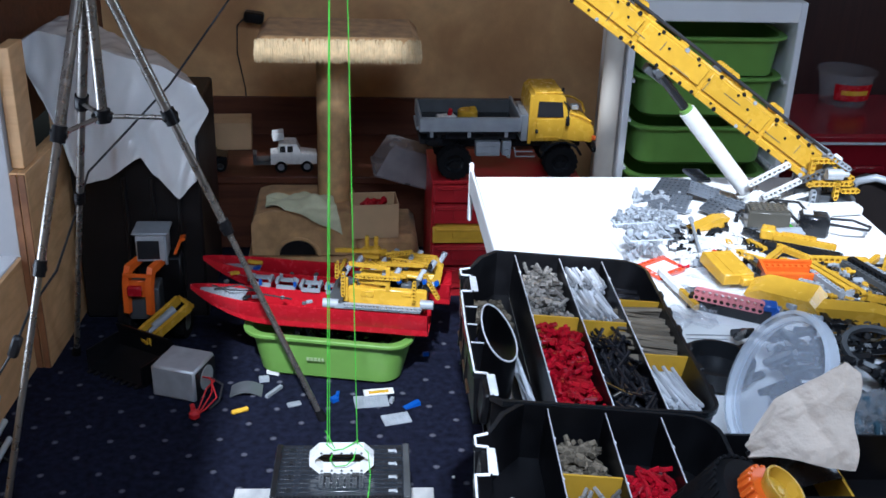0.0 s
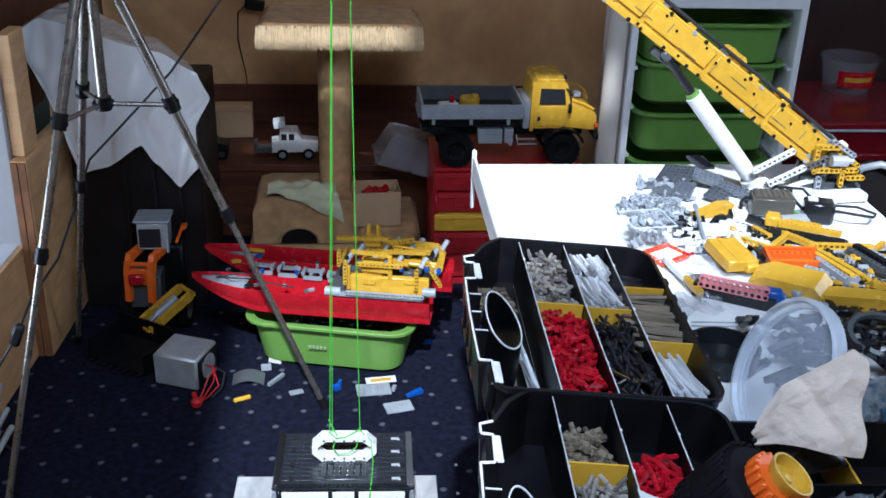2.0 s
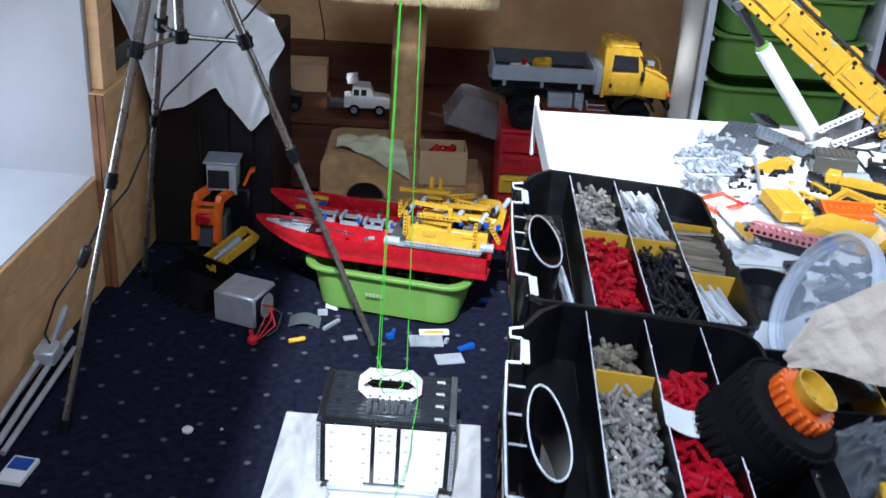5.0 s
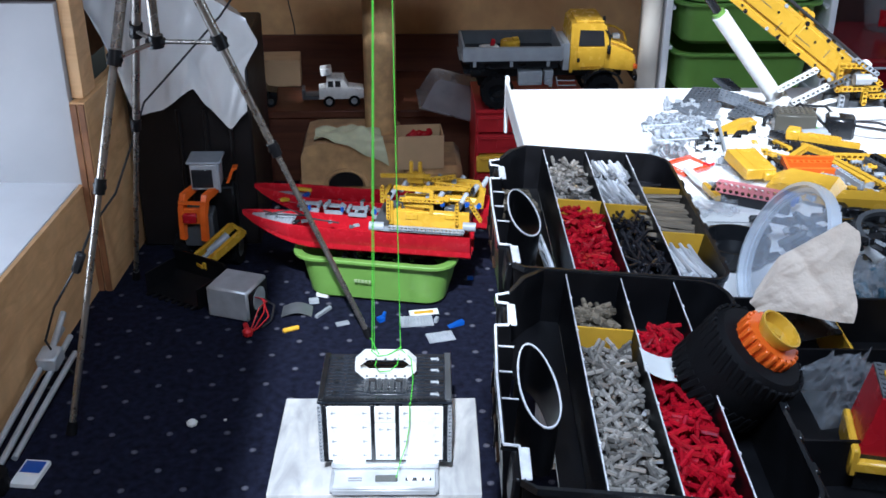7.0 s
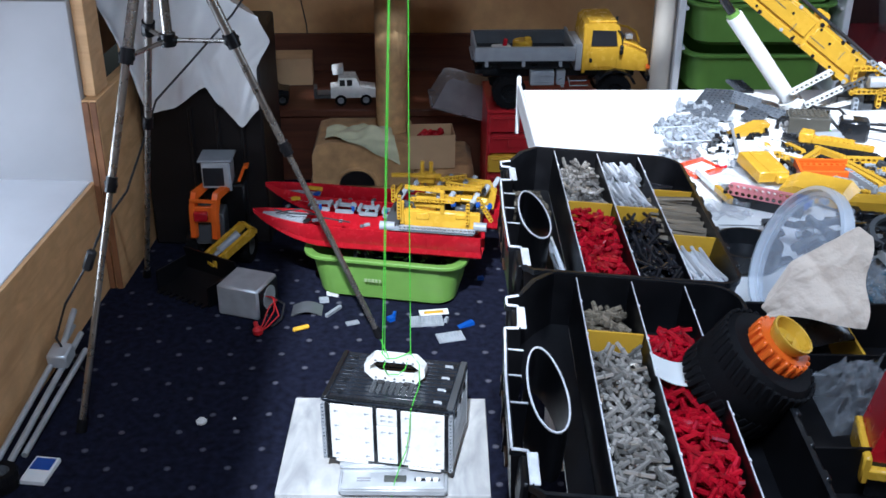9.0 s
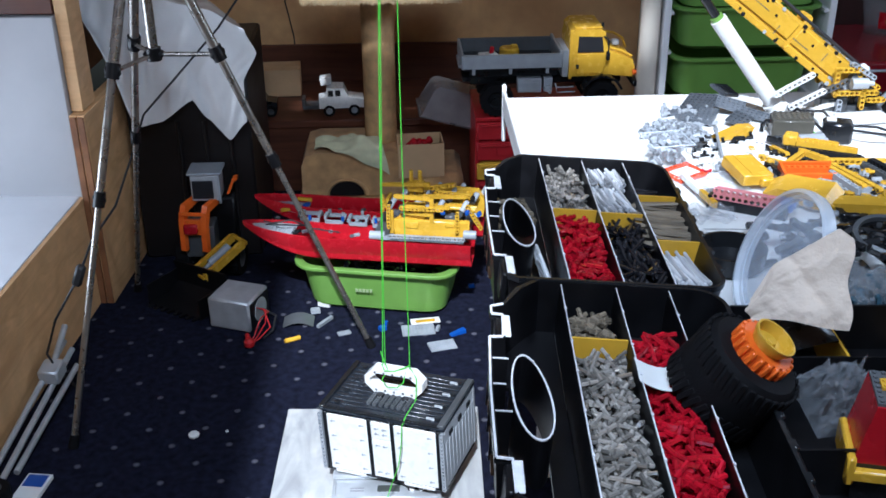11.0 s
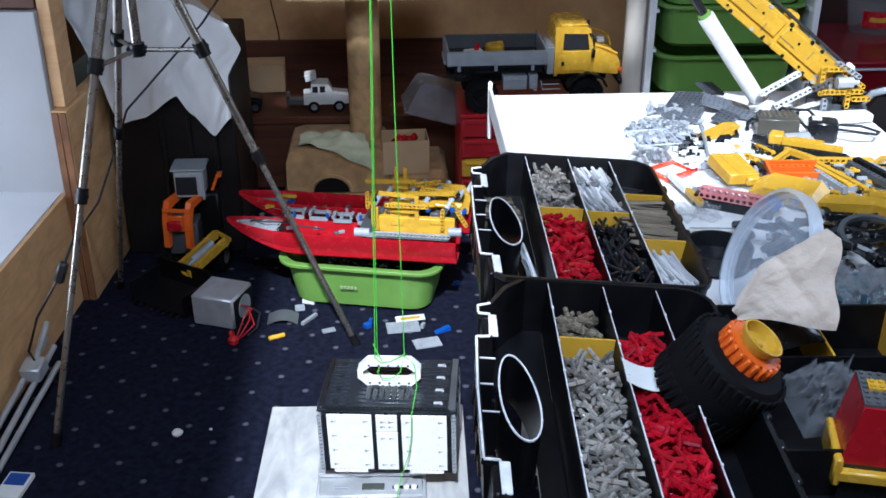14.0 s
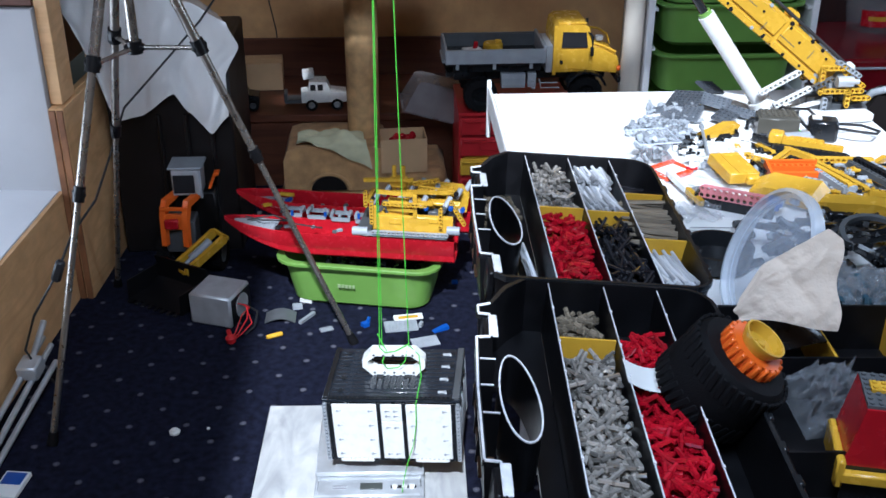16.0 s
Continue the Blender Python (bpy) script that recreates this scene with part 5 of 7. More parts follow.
part("string_end", Shape().tube([(0.030, 0.004, HTOP + 0.004), (0.048, -0.012, HTOP - 0.006), (0.052, -0.030, H0 + 0.012), (0.050, -0.070, CH + 0.014), (0.047, -0.088, CH + 0.001), (0.046, -0.096, 0.095), (0.040, -0.100, 0.055), (0.028, -0.108, 0.020), (0.020, -0.118, -0.010), (0.016, -0.125, -0.036)], 0.0010, 6), GREEN_STRING, box, "loose green string end")

# ---- crane on the desk ----
HX, HY, HZ = 1.356, -0.262, 0.777
crane = thing("toy_crane", pose(HX, HY, DZ), "yellow brick-built mobile crane with a long boom and white lift cylinder", "toy crane")
part("turret_block", Shape().box((0.005, 0, 0.030), (0.056, 0.05, 0.02), b=0.002), BLACK_ABS, crane)
for y in (-0.040, 0.036):
    for n, m in ((6, pose(-0.034, y, 0.044, 90, 90, 0)), (9, pose(0.001, y, 0.026, 90, 0, 0)), (5, pose(0.012, y, 0.018, 90, 90, 0)), (5, pose(-0.015, y, 0.064, 90, 0, 0)), (6, pose(0.020, y + 0.006, 0.044, 90, 34, 0)), (4, pose(0.034, y, 0.014, 90, 0, 0))):
        part("turret_link", Shape().beam(n), YELLOW, crane, "yellow perforated link", pose(-0.020, 0, 0.020) @ m)
    part("turret_link", Shape().beam(6), LGREY, crane, "light grey perforated link", pose(-0.012, y, 0.082, 90, 32, 0))
    part("turret_link", Shape().beam(4), LGREY, crane, "light grey perforated link", pose(-0.044, y, 0.020, 90, 90, 0))
part("turret_motor", Shape().cyl((-0.030, -0.046, 0.062), (-0.004, -0.046, 0.062), 0.009, seg=16).cyl((-0.004, -0.046, 0.062), (0.006, -0.046, 0.062), 0.0045, seg=12), STEEL, crane, "round grey motor")
part("gear_block", Shape().box((0, 0, 0.050), (0.040, 0.044, 0.050), b=0.002).cyl((0, -0.045, 0.072), (0, 0.045, 0.072), 0.012).box((-0.03, -0.02, 0.02), (0.05, 0.03, 0.035), b=0.002), DGREY, crane, "dark grey gear block", pose(-0.020, 0, 0) @ Matrix.Diagonal((0.9, 0.9, 0.9, 1)))
part("turntable", Shape().lathe([(0.045, 0.0), (0.045, 0.008), (0.036, 0.012), (0.036, 0.020)], 24), DGREY, crane)
part("outrigger", Shape().box((-0.02, -0.06, 0.010), (0.085, 0.028, 0.014), pose(0, 0, 0, 0, 0, 6), b=0.003), WHITE, crane, "white side member")
part("strut", Shape().beam(9), WHITE, crane, "white perforated strut", pose(-0.122, -0.042, 0.062, 90, -30, 0))
part("strut", Shape().beam(8), WHITE, crane, "white perforated strut", pose(-0.100, -0.048, 0.040, 90, -28, 0))
part("strut", Shape().beam(13), WHITE, crane, "white perforated strut", pose(-0.09, -0.03, 0.010, 0, -14, 0))
part("strut", Shape().beam(13), DGREY, crane, "dark toothed strut", pose(-0.082, -0.044, 0.046, 90, -26, 0))
part("strut", Shape().beam(11), DGREY, crane, "dark toothed strut", pose(-0.10, -0.02, 0.004, 90, 8, 0))
bm_ = Shape()
bm_.box((-0.370, 0, 0.0045), (0.63, 0.050, 0.050), b=0.003).box((-0.745, 0, 0.002), (0.38, 0.040, 0.046), b=0.003)
boom = part("boom", bm_, YELLOW, crane, "long yellow panelled boom")
for x0 in (-0.62, -0.49, -0.36, -0.23, -0.10):
    part("boom_panel", Shape().box((x0, -0.027, 0.009), (0.122, 0.004, 0.030), b=0.0012).box((x0, -0.0265, -0.0155), (0.124, 0.005, 0.010), b=0.001), YELLOW, boom)
for x in (-0.16, -0.255, -0.44, -0.275, -0.52):
    part("boom_roller", Shape().cyl((x, -0.018, 0.037), (x, 0.010, 0.037), 0.008, seg=12).box((x + 0.012, -0.01, 0.034), (0.014, 0.02, 0.008), b=0.002), YELLOW, boom)
for k in range(22):
    part("boom_pin", Shape().cyl((0, -0.0302, 0), (0, -0.0285, 0), 0.0022, seg=8), BLACK_ABS, boom, "black connector pin", pose(-0.075 - k * 0.027, 0, (0.020, -0.014, 0.012)[k % 3]))
for k in range(26):
    for z in (0.0262, -0.0178):
        if (k * 7 + (z > 0) * 3) % 5 < 3:
            part("boom_pin", Shape().cyl((0, -0.0304, 0), (0, -0.0270, 0), 0.0030 if k % 4 else 0.0036, seg=8), BLACK_ABS if k % 6 else LGREY, boom, "", pose(-0.066 - k * 0.0235, 0, z))
for k in range(12):
    part("boom_seam", Shape().box((0, -0.0293, 0), (0.034 if k % 2 else 0.0012, 0.0008, 0.0012 if k % 2 else 0.016), b=0.0002), DGREY, boom, "dark panel joint", pose(-0.10 - k * 0.047, 0, (0.010, 0.002, -0.004)[k % 3]))
for k in range(9):
    part("boom_clip", Shape().box((0, -0.016, 0.0315), (0.016, 0.012, 0.007), b=0.0015), YELLOW if k % 3 else DGREY, boom, "", pose(-0.09 - 0.066 * k, 0, 0))
part("boom_cable", Shape().tube([(-0.02, -0.020, 0.034), (-0.2, -0.020, 0.036), (-0.5, -0.020, 0.036), (-0.7, -0.020, 0.036)], 0.003), CABLE, boom, "black hose along the boom")
part("boom_foot", Shape().box((-0.045, 0, 0.002), (0.05, 0.056, 0.044), b=0.002).cyl((-0.035, -0.03, 0.020), (-0.035, 0.03, 0.020), 0.013), LGREY, boom, "grey boom foot")
part("white_block", Shape().lathe([(0.008, 0), (0.010, 0.006), (0.006, 0.012)], 12, pose(-0.03, -0.02, 0.030)), WHITE, boom)
part("boom_bracket", Shape().box((-0.352, -0.010, -0.030), (0.050, 0.020, 0.014), b=0.002), DGREY, boom, "grey cylinder bracket")
part("boom_head", Shape().box((-0.935, 0, -0.005), (0.05, 0.06, 0.07), b=0.004), YELLOW, boom)
part("pulley", Shape().cyl((-0.945, -0.034, -0.015), (-0.945, 0.034, -0.015), 0.022, seg=20), DGREY, boom, "dark cable pulley")
lift = part("lift_cylinder", Shape().cyl((0, 0, 0), (0, 0, 0.184), 0.0132, seg=20).cyl((0, 0, -0.018), (0, 0, 0.012), 0.018, seg=14).box((0, 0.0, -0.012), (0.036, 0.040, 0.03), b=0.003), WHITE, crane, "white lift cylinder tube")
part("cylinder_collar", Shape().cyl((0, 0, 0.1835), (0, 0, 0.190), 0.0105, seg=16), GREEN_BIN, lift, "lime green collar")
part("cylinder_rod", Shape().cyl((0, 0, 0.186), (0, 0, 0.258), 0.0068, seg=12), BLACK_ABS, lift, "black piston rod")
part("rod_end", Shape().box((0, 0, 0.264), (0.014, 0.020, 0.018), b=0.003), DGREY, lift, "dark grey rod end")

# the two lifting strings between pulley and handle
strings = thing("lifting_strings", pose(0, 0, 0), "two bright green lifting strings hanging from the crane boom", "string")
SL = 1.09
part("strand", Shape().tube([(-0.026 + 0.020 * k / 10, 0.0015 * math.sin(k), SL * k / 10) for k in range(11)], 0.0009, 6).tube([(-0.022 + 0.016 * k / 10, 0.002 * math.sin(k + 2), 0.0 + SL * k / 10) for k in range(11)], 0.0008, 6), GREEN_STRING, strings, "bright green string")
part("strand", Shape().tube([(0.028 - 0.016 * k / 10, 0.0015 * math.sin(k + 1), SL * k / 10) for k in range(11)], 0.0009, 6), GREEN_STRING, strings, "bright green string")

# ---- parts cases on the desk ----


def rods(n, x0, x1, y0, y1, z, length, r, spread, lift=0.012, seg=6, axis=90.0, seed=1, collar=False):
    """A heap of n pins or axles kept inside a rectangle; a collar is the flange in a pin's middle."""
    rr = random.Random(seed)
    s = Shape()
    for k in range(n):
        L = length * (0.8 + 0.4 * rr.random())
        a = axis + spread * (rr.random() - 0.5) * 2
        c = Vector((x0 + (x1 - x0) * rr.random(), y0 + (y1 - y0) * rr.random(), z + lift * rr.random()))
        t = (rr.random() - 0.5) * (0.25 if spread < 20 else 0.9)
        d = Vector((math.cos(radians(a)), math.sin(radians(a)), t)).normalized() * L / 2
        p, q = c - d, c + d
        out_x = max(0, x0 - min(p.x, q.x)) - max(0, max(p.x, q.x) - x1)
        out_y = max(0, y0 - min(p.y, q.y)) - max(0, max(p.y, q.y) - y1)
        p, q = p + Vector((out_x, out_y, 0)), q + Vector((out_x, out_y, 0))
        s.cyl(p, q, r, seg=seg)
        if collar:
            s.cyl(p.lerp(q, 0.46), p.lerp(q, 0.56), r * 1.3, seg=seg)
    return s


CASE_D, CASE_H = 0.345, 0.060
CASE_EDGE = [(-0.186, 0.0), (-0.208, -0.022), (-0.224, -0.056), (-0.236, -0.062), (-0.236, -0.076), (-0.2255, -0.077), (-0.2265, -0.117), (-0.239, -0.119), (-0.2405, -0.200), (-0.239, -0.296), (-0.2265, -0.297), (-0.226, -0.337)]
CASE_COLUMNS = (-0.163, -0.107, -0.053)


def case_outline(k=0.0):
    """Rim of a case, drawn in by k: rounded on the hinge side, stepped on the handle side."""
    pts = [(x + k, y - (k if y > -0.05 else 0)) for x, y in CASE_EDGE]
    pts[0] = (CASE_EDGE[0][0] + k * 0.4, -k)
    pts += [(-0.216, -CASE_D + k)]
    for cx, cy, a0 in ((-0.024, -CASE_D + 0.024, 270), (-0.030, -0.030, 0)):
        r = 0.024 - k if a0 else 0.030 - k
        pts += [(cx + r * math.cos(radians(a0 + 18 * q)), cy + r * math.sin(radians(a0 + 18 * q))) for q in range(6)]
    return pts


def parts_case(m, label):
    """Open organiser: its back corner on the hinge side is the origin, y towards the viewer is minus."""
    ob = thing("parts_case", m, label, "parts case", "parts cases")
    H, d = CASE_H, CASE_D
    x1 = CASE_COLUMNS[0]
    for c, s_ in (((x1 / 2, -d / 2, 0.002), (-x1 - 0.006, d - 0.008, 0.004)), ((-0.192, -0.060, 0.002), (0.056, 0.110, 0.004)), ((-0.194, -0.310, 0.002), (0.060, 0.062, 0.004)), ((-0.175, -0.197, 0.002), (0.022, 0.164, 0.004))):
        part("floor_panel", Shape().box(c, s_), BLACK, ob, "black base panel")
    o, i0, i1 = case_outline(), case_outline(0.0022), case_outline(0.006)
    part("outer_wall", Shape().loft([[(x, y, 0.0) for x, y in i1], [(x, y, H - 0.004) for x, y in o], [(x, y, H) for x, y in o], [(x, y, H) for x, y in i0], [(x, y, 0.004) for x, y in case_outline(0.008)]], True, False), BLACK, ob, "black outer wall")
    part("rim", Shape().loft([[(x, y, H + dz) for x, y in oo] for oo, dz in ((case_outline(-0.0016), -0.005), (case_outline(-0.0016), 0.0012), (i0, 0.0012), (i0, 0.0002))], True, False), BLACK_ABS, ob, "black rim")
    # thin pale strips paint the light caught by rims, ribs and dividers
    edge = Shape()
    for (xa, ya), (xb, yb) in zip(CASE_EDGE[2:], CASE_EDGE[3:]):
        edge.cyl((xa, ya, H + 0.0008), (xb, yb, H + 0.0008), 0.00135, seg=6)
    part("front_glint", edge, RIM_GLINT, ob, "front edge painted pale for its glint")
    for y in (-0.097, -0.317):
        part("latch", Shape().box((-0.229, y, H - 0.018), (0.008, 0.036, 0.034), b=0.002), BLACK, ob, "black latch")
        part("latch_edge", Shape().box((-0.2225, y, H + 0.0003), (0.0075, 0.038, 0.0022), b=0.0008), RIM_GLINT, ob, "latch edge painted pale for its glint")
    for k in range(6):
        part("hinge_clip", Shape().box((0.0035, -0.085 - 0.042 * k, H - 0.003), (0.006, 0.013, 0.007), b=0.0015), BLACK_ABS, ob, "black hinge clip")
    n = 32

    def oval(grow, z):
        pts = []
        for k in range(n):
            a = 2 * math.pi * k / n
            y = math.sin(a)
            pts.append((-0.2062 + (0.0165 + grow) * math.cos(a) * (1 - 0.12 * y) - 0.004 * y, -0.209 + (0.0625 + grow) * y, z))
        return pts

    part("handle_ring", Shape().loft([oval(0, 0.012), oval(0, H), oval(-0.0013, H), oval(-0.0013, 0.012), oval(0, 0.012)], True, False), BLACK, ob, "black oval handle opening")
    part("handle_edge", Shape().loft([oval(0.0003, H), oval(0.0003, H + 0.0013), oval(-0.0014, H + 0.0013), oval(-0.0014, H), oval(0.0003, H)], True, False), RIM_GLINT, ob, "edge of the handle opening painted pale for its glint")
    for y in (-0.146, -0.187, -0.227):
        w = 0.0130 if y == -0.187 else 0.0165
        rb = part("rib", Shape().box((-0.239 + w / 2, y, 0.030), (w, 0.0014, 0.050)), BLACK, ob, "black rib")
        part("rib_edge", Shape().box((-0.239 + w / 2, y, 0.0556), (w, 0.0014, 0.0010)), RIM_GLINT, rb, "rib edge painted pale for its glint")
    part("pocket_floor", Shape().box((-0.2305, -0.187, 0.010), (0.014, 0.130, 0.003)), BROWN_TINT, ob, "smoky brown pocket floor")
    for x in CASE_COLUMNS:
        dv = part("divider", Shape().box((x, -d / 2, 0.031), (0.0014, d - 0.008, 0.054)), BLACK, ob, "black compartment divider")
        part("divider_edge", Shape().box((x, -d / 2, 0.0590), (0.0014, d - 0.010, 0.0014), b=0.0004), RIM_GLINT, dv, "divider edge painted pale for its glint")
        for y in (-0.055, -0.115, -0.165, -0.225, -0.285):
            part("divider_notch", Shape().box((x, y, 0.0600), (0.0026, 0.0034, 0.0022), b=0.0006), RIM_GLINT, dv)
    return ob


def cross(parent, x0, x1, y, z0=0.004, z1=0.0565):
    part("cross_divider", Shape().box(((x0 + x1) / 2, y, (z0 + z1) / 2), (x1 - x0 - 0.003, 0.0022, z1 - z0)), YELLOW_DIV, parent, "yellow cross divider")


c1, c2, c3 = CASE_COLUMNS
mA = pose(0.948, -0.620, DZ, 0, 4.4, -1.3)
caseA = parts_case(mA, "open black parts organiser case filled with pins and axles")
cross(caseA, c1, c2, -0.157)
cross(caseA, c2, c3, -0.161)
cross(caseA, c3, 0, -0.103)
cross(caseA, c3, 0, -0.229)
mB = pose(0.9295, -0.969, DZ, 0, 4.4, -2.7)
caseB = parts_case(mB, "black parts organiser case filled with grey and red pins")
cross(caseB, c1, c2, -0.103)
part("paper_tag", Shape().sheet(lambda u, v: (c2 - 0.003 + 0.058 * u, -0.141 - 0.036 * v + 0.004 * u, 0.0615 - 0.010 * math.sin(math.pi * u) + 0.001 * math.sin(v * 5)), 14, 6, 0.0005), PAPER, caseB, "white paper slip over the divider")


def fill(name, m, shape, mat, label):
    return solo(name, shape, mat, label, "toy parts", kind="stuff", m=m)


fill("grey_pins", mA, rods(260, c1 + 0.004, c2 - 0.004, -0.150, -0.012, 0.026, 0.017, 0.0023, 90, 0.024, seed=2, collar=True), PIN_GREY, "heap of light grey connector pins in a compartment")
fill("silver_axles", mA, rods(70, c2 + 0.004, c3 - 0.004, -0.060, -0.012, 0.034, 0.040, 0.0022, 4, 0.018, axis=97, seed=3), ROD_SILVER, "bundle of pale grey axles in a compartment")
fill("silver_axles", mA, rods(130, c2 + 0.004, c3 - 0.004, -0.135, -0.060, 0.028, 0.056, 0.0022, 4, 0.018, axis=99, seed=31), ROD_SILVER, "bundle of pale grey axles in a compartment")
fill("dark_axles", mA, rods(40, c3 + 0.004, -0.006, -0.098, -0.012, 0.010, 0.05, 0.0024, 4, 0.018, axis=0, seed=4), PIN_BLACK, "black axles in a compartment")
fill("red_pins", mA, rods(380, c1 + 0.004, c2 - 0.004, -0.338, -0.166, 0.024, 0.014, 0.0028, 90, 0.028, seed=5, collar=True), PIN_RED, "heap of red connector bushes in a compartment")
fill("black_axles", mA, rods(280, c2 + 0.004, c3 - 0.004, -0.338, -0.168, 0.026, 0.034, 0.0021, 38, 0.026, seed=6), PIN_BLACK, "heap of short black axles in a compartment")
fill("tan_axles", mA, rods(110, c3 + 0.003, -0.005, -0.225, -0.108, 0.034, 0.052, 0.0023, 2, 0.016, axis=-2, seed=8), ROD_TAN, "brown grey axles laid across a compartment")
fill("long_axles", mA, rods(76, c3 + 0.005, -0.008, -0.318, -0.236, 0.032, 0.066, 0.0022, 2, 0.012, axis=99, seed=9), ROD_SILVER, "bundle of pale grey long axles")
fill("mixed_parts", mA, rods(60, -0.222, c1 - 0.012, -0.130, -0.080, 0.012, 0.018, 0.0032, 90, 0.020, seed=10, collar=True), PIN_TAN, "mixed tan and grey connectors in the corner")
fill("mixed_parts", mA, rods(44, -0.218, c1 - 0.012, -0.336, -0.290, 0.012, 0.018, 0.0036, 90, 0.014, seed=11), PIN_TAN, "mixed tan and grey connectors in the corner")
fill("grey_bars", mA, rods(5, -0.182, c1 - 0.006, -0.330, -0.190, 0.014, 0.12, 0.0026, 3, 0.012, axis=94, seed=12), ROD_SILVER, "long grey bars beside the handle")
fill("tan_pins", mB, rods(170, c1 + 0.006, c2 - 0.006, -0.096, -0.022, 0.022, 0.015, 0.0026, 90, 0.018, seed=13, collar=True), PIN_TAN, "heap of tan and grey pins in a compartment")
fill("grey_pins", mB, rods(620, c1 + 0.004, c2 - 0.004, -0.338, -0.110, 0.022, 0.020, 0.0021, 90, 0.026, seed=14, collar=True), PIN_GREY, "heap of grey connector pins in a compartment")
fill("red_pins", mB, rods(600, c2 + 0.004, c3 - 0.004, -0.338, -0.075, 0.025, 0.018, 0.0024, 90, 0.024, seed=15, collar=True), PIN_RED, "heap of red connector pins in a compartment")

# ---- heap of toy parts on the desk ----


def desk_part(name, shape, mat, label, x, y, a=0.0, z=0.0, rx=0.0, ry=0.0):
    return solo(name, shape, mat, label, "toy part", "parts on the desk", m=pose(x, y, DZ + z, rx, ry, a))


def reach(n, xa, ya, xb, yb, mat, word, z=0.004, side=0, tilt=0.0):
    """A perforated beam of n holes lying from one point of the desk towards another."""
    ang = math.degrees(math.atan2(yb - ya, xb - xa))
    return desk_part("toy_link", Shape().beam(n), mat, word + " perforated toy beam in the heap on the desk", (xa + xb) / 2, (ya + yb) / 2, ang, z + (0.004 if side else 0), 90 if side else 0, tilt)


# ribbed dark plates slid over one another
for nx, ny, x, y, a, z, rx, ry in ((7, 6, 1.108, -0.236, -38, 0.010, 16, -8), (6, 4, 1.152, -0.212, 40, 0.022, 22, 14), (4, 6, 1.100, -0.300, -30, 0.008, 10, -6), (6, 4, 1.150, -0.262, -20, 0.014, 12, 12), (4, 4, 1.148, -0.322, -46, 0.010, 14, 8), (6, 3, 1.180, -0.296, -34, 0.008, 10, 6), (4, 3, 1.072, -0.292, 30, 0.004, 6, 0), (3, 2, 1.058, -0.262, 15, 0.002, 0, 0), (4, 2, 1.205, -0.325, -40, 0.006, 8, 0)):
    desk_part("toy_plate", Shape().plate(nx, ny, h=0.0045), MGREY, "mid grey studded toy plate in a loose pile", x, y, a, z, rx, ry)
clearbox = thing("clear_parts_box", pose(0.994, -0.478, DZ, 0, 0, 8), "clear plastic box of pale grey bricks on the desk", "parts box")
part("box", Shape().loft([[(sx * x, sy * y, z) for sx, sy in ((-1, -1), (1, -1), (1, 1), (-1, 1))] for x, y, z in ((0.027, 0.026, 0), (0.031, 0.030, 0.040), (0.029, 0.028, 0.040), (0.025, 0.024, 0.003))]), CLEAR, clearbox)
part("rim", Shape().tube([(-0.031, -0.030, 0.040), (0.031, -0.030, 0.040), (0.031, 0.030, 0.040), (-0.031, 0.030, 0.040), (-0.031, -0.030, 0.040)], 0.0012, 6), FROSTED, clearbox, "frosted box rim")
pale = Shape()
for k in range(40):
    pale.box((0, 0, 0), (0.010 + 0.012 * rnd.random(), 0.008, 0.007), pose(0.994 + 0.040 * (rnd.random() - 0.5), -0.478 + 0.036 * (rnd.random() - 0.5), DZ + 0.010 + 0.024 * rnd.random(), rnd.random() * 90, rnd.random() * 90, rnd.random() * 180), b=0.001)
for k in range(120):
    a, r = rnd.random() * 6.283, rnd.random() ** 0.6
    pale.plate(rnd.choice((1, 2, 2, 3, 4)), rnd.choice((1, 1, 2)), pose(1.034 + 0.048 * r * math.cos(a), -0.365 + 0.055 * r * math.sin(a), DZ + 0.002 + 0.020 * (1 - r) * rnd.random(), rnd.uniform(-25, 25), rnd.uniform(-25, 25), rnd.random() * 180), h=0.004)
solo("pale_grey_bricks", pale, PALE_MIX, "scatter of pale grey studded toy bricks on the desk", "toy parts", kind="stuff")
fr = Shape().beam(7, pose(0, 0.018, 0), w=0.0066, h=0.005).beam(7, pose(0, -0.018, 0), w=0.0066, h=0.005).beam(4, pose(-0.024, 0, 0.0005, 0, 0, 90), w=0.0066, h=0.004).beam(4, pose(0.024, 0, 0.0005, 0, 0, 90), w=0.0066, h=0.004)
desk_part("toy_bracket", fr, ORANGE_RED, "orange red perforated toy frame", 1.011, -0.522, 33, 0.003, 4)
desk_part("toy_bracket_core", Shape().box((0, 0, 0.002), (0.046, 0.030, 0.004), b=0.001), WHITE, "white toy plate under the orange frame", 1.011, -0.522, 33, 0.002)
reach(8, 1.003, -0.548, 1.012, -0.602, WHITE, "white", 0.008)
reach(6, 1.013, -0.606, 1.021, -0.652, YELLOW, "yellow", 0.008)
desk_part("rubber_ring", Shape().lathe([(0.006, 0), (0.0125, 0), (0.0135, 0.004), (0.0125, 0.008), (0.006, 0.008), (0.006, 0)], 20, caps=False), DGREY, "small grey rubber ring on the desk", 1.034, -0.598, 0)
desk_part("toy_fairing", Shape().box((0, 0, 0.011), (0.046, 0.062, 0.016), b=0.0012).box((0.012, -0.034, 0.010), (0.020, 0.010, 0.012), b=0.002).box((-0.008, 0, 0.0194), (0.002, 0.060, 0.001)), YELLOW, "smooth yellow box-shaped toy panel", 1.089, -0.554, 14, 0.010, 7, 4)
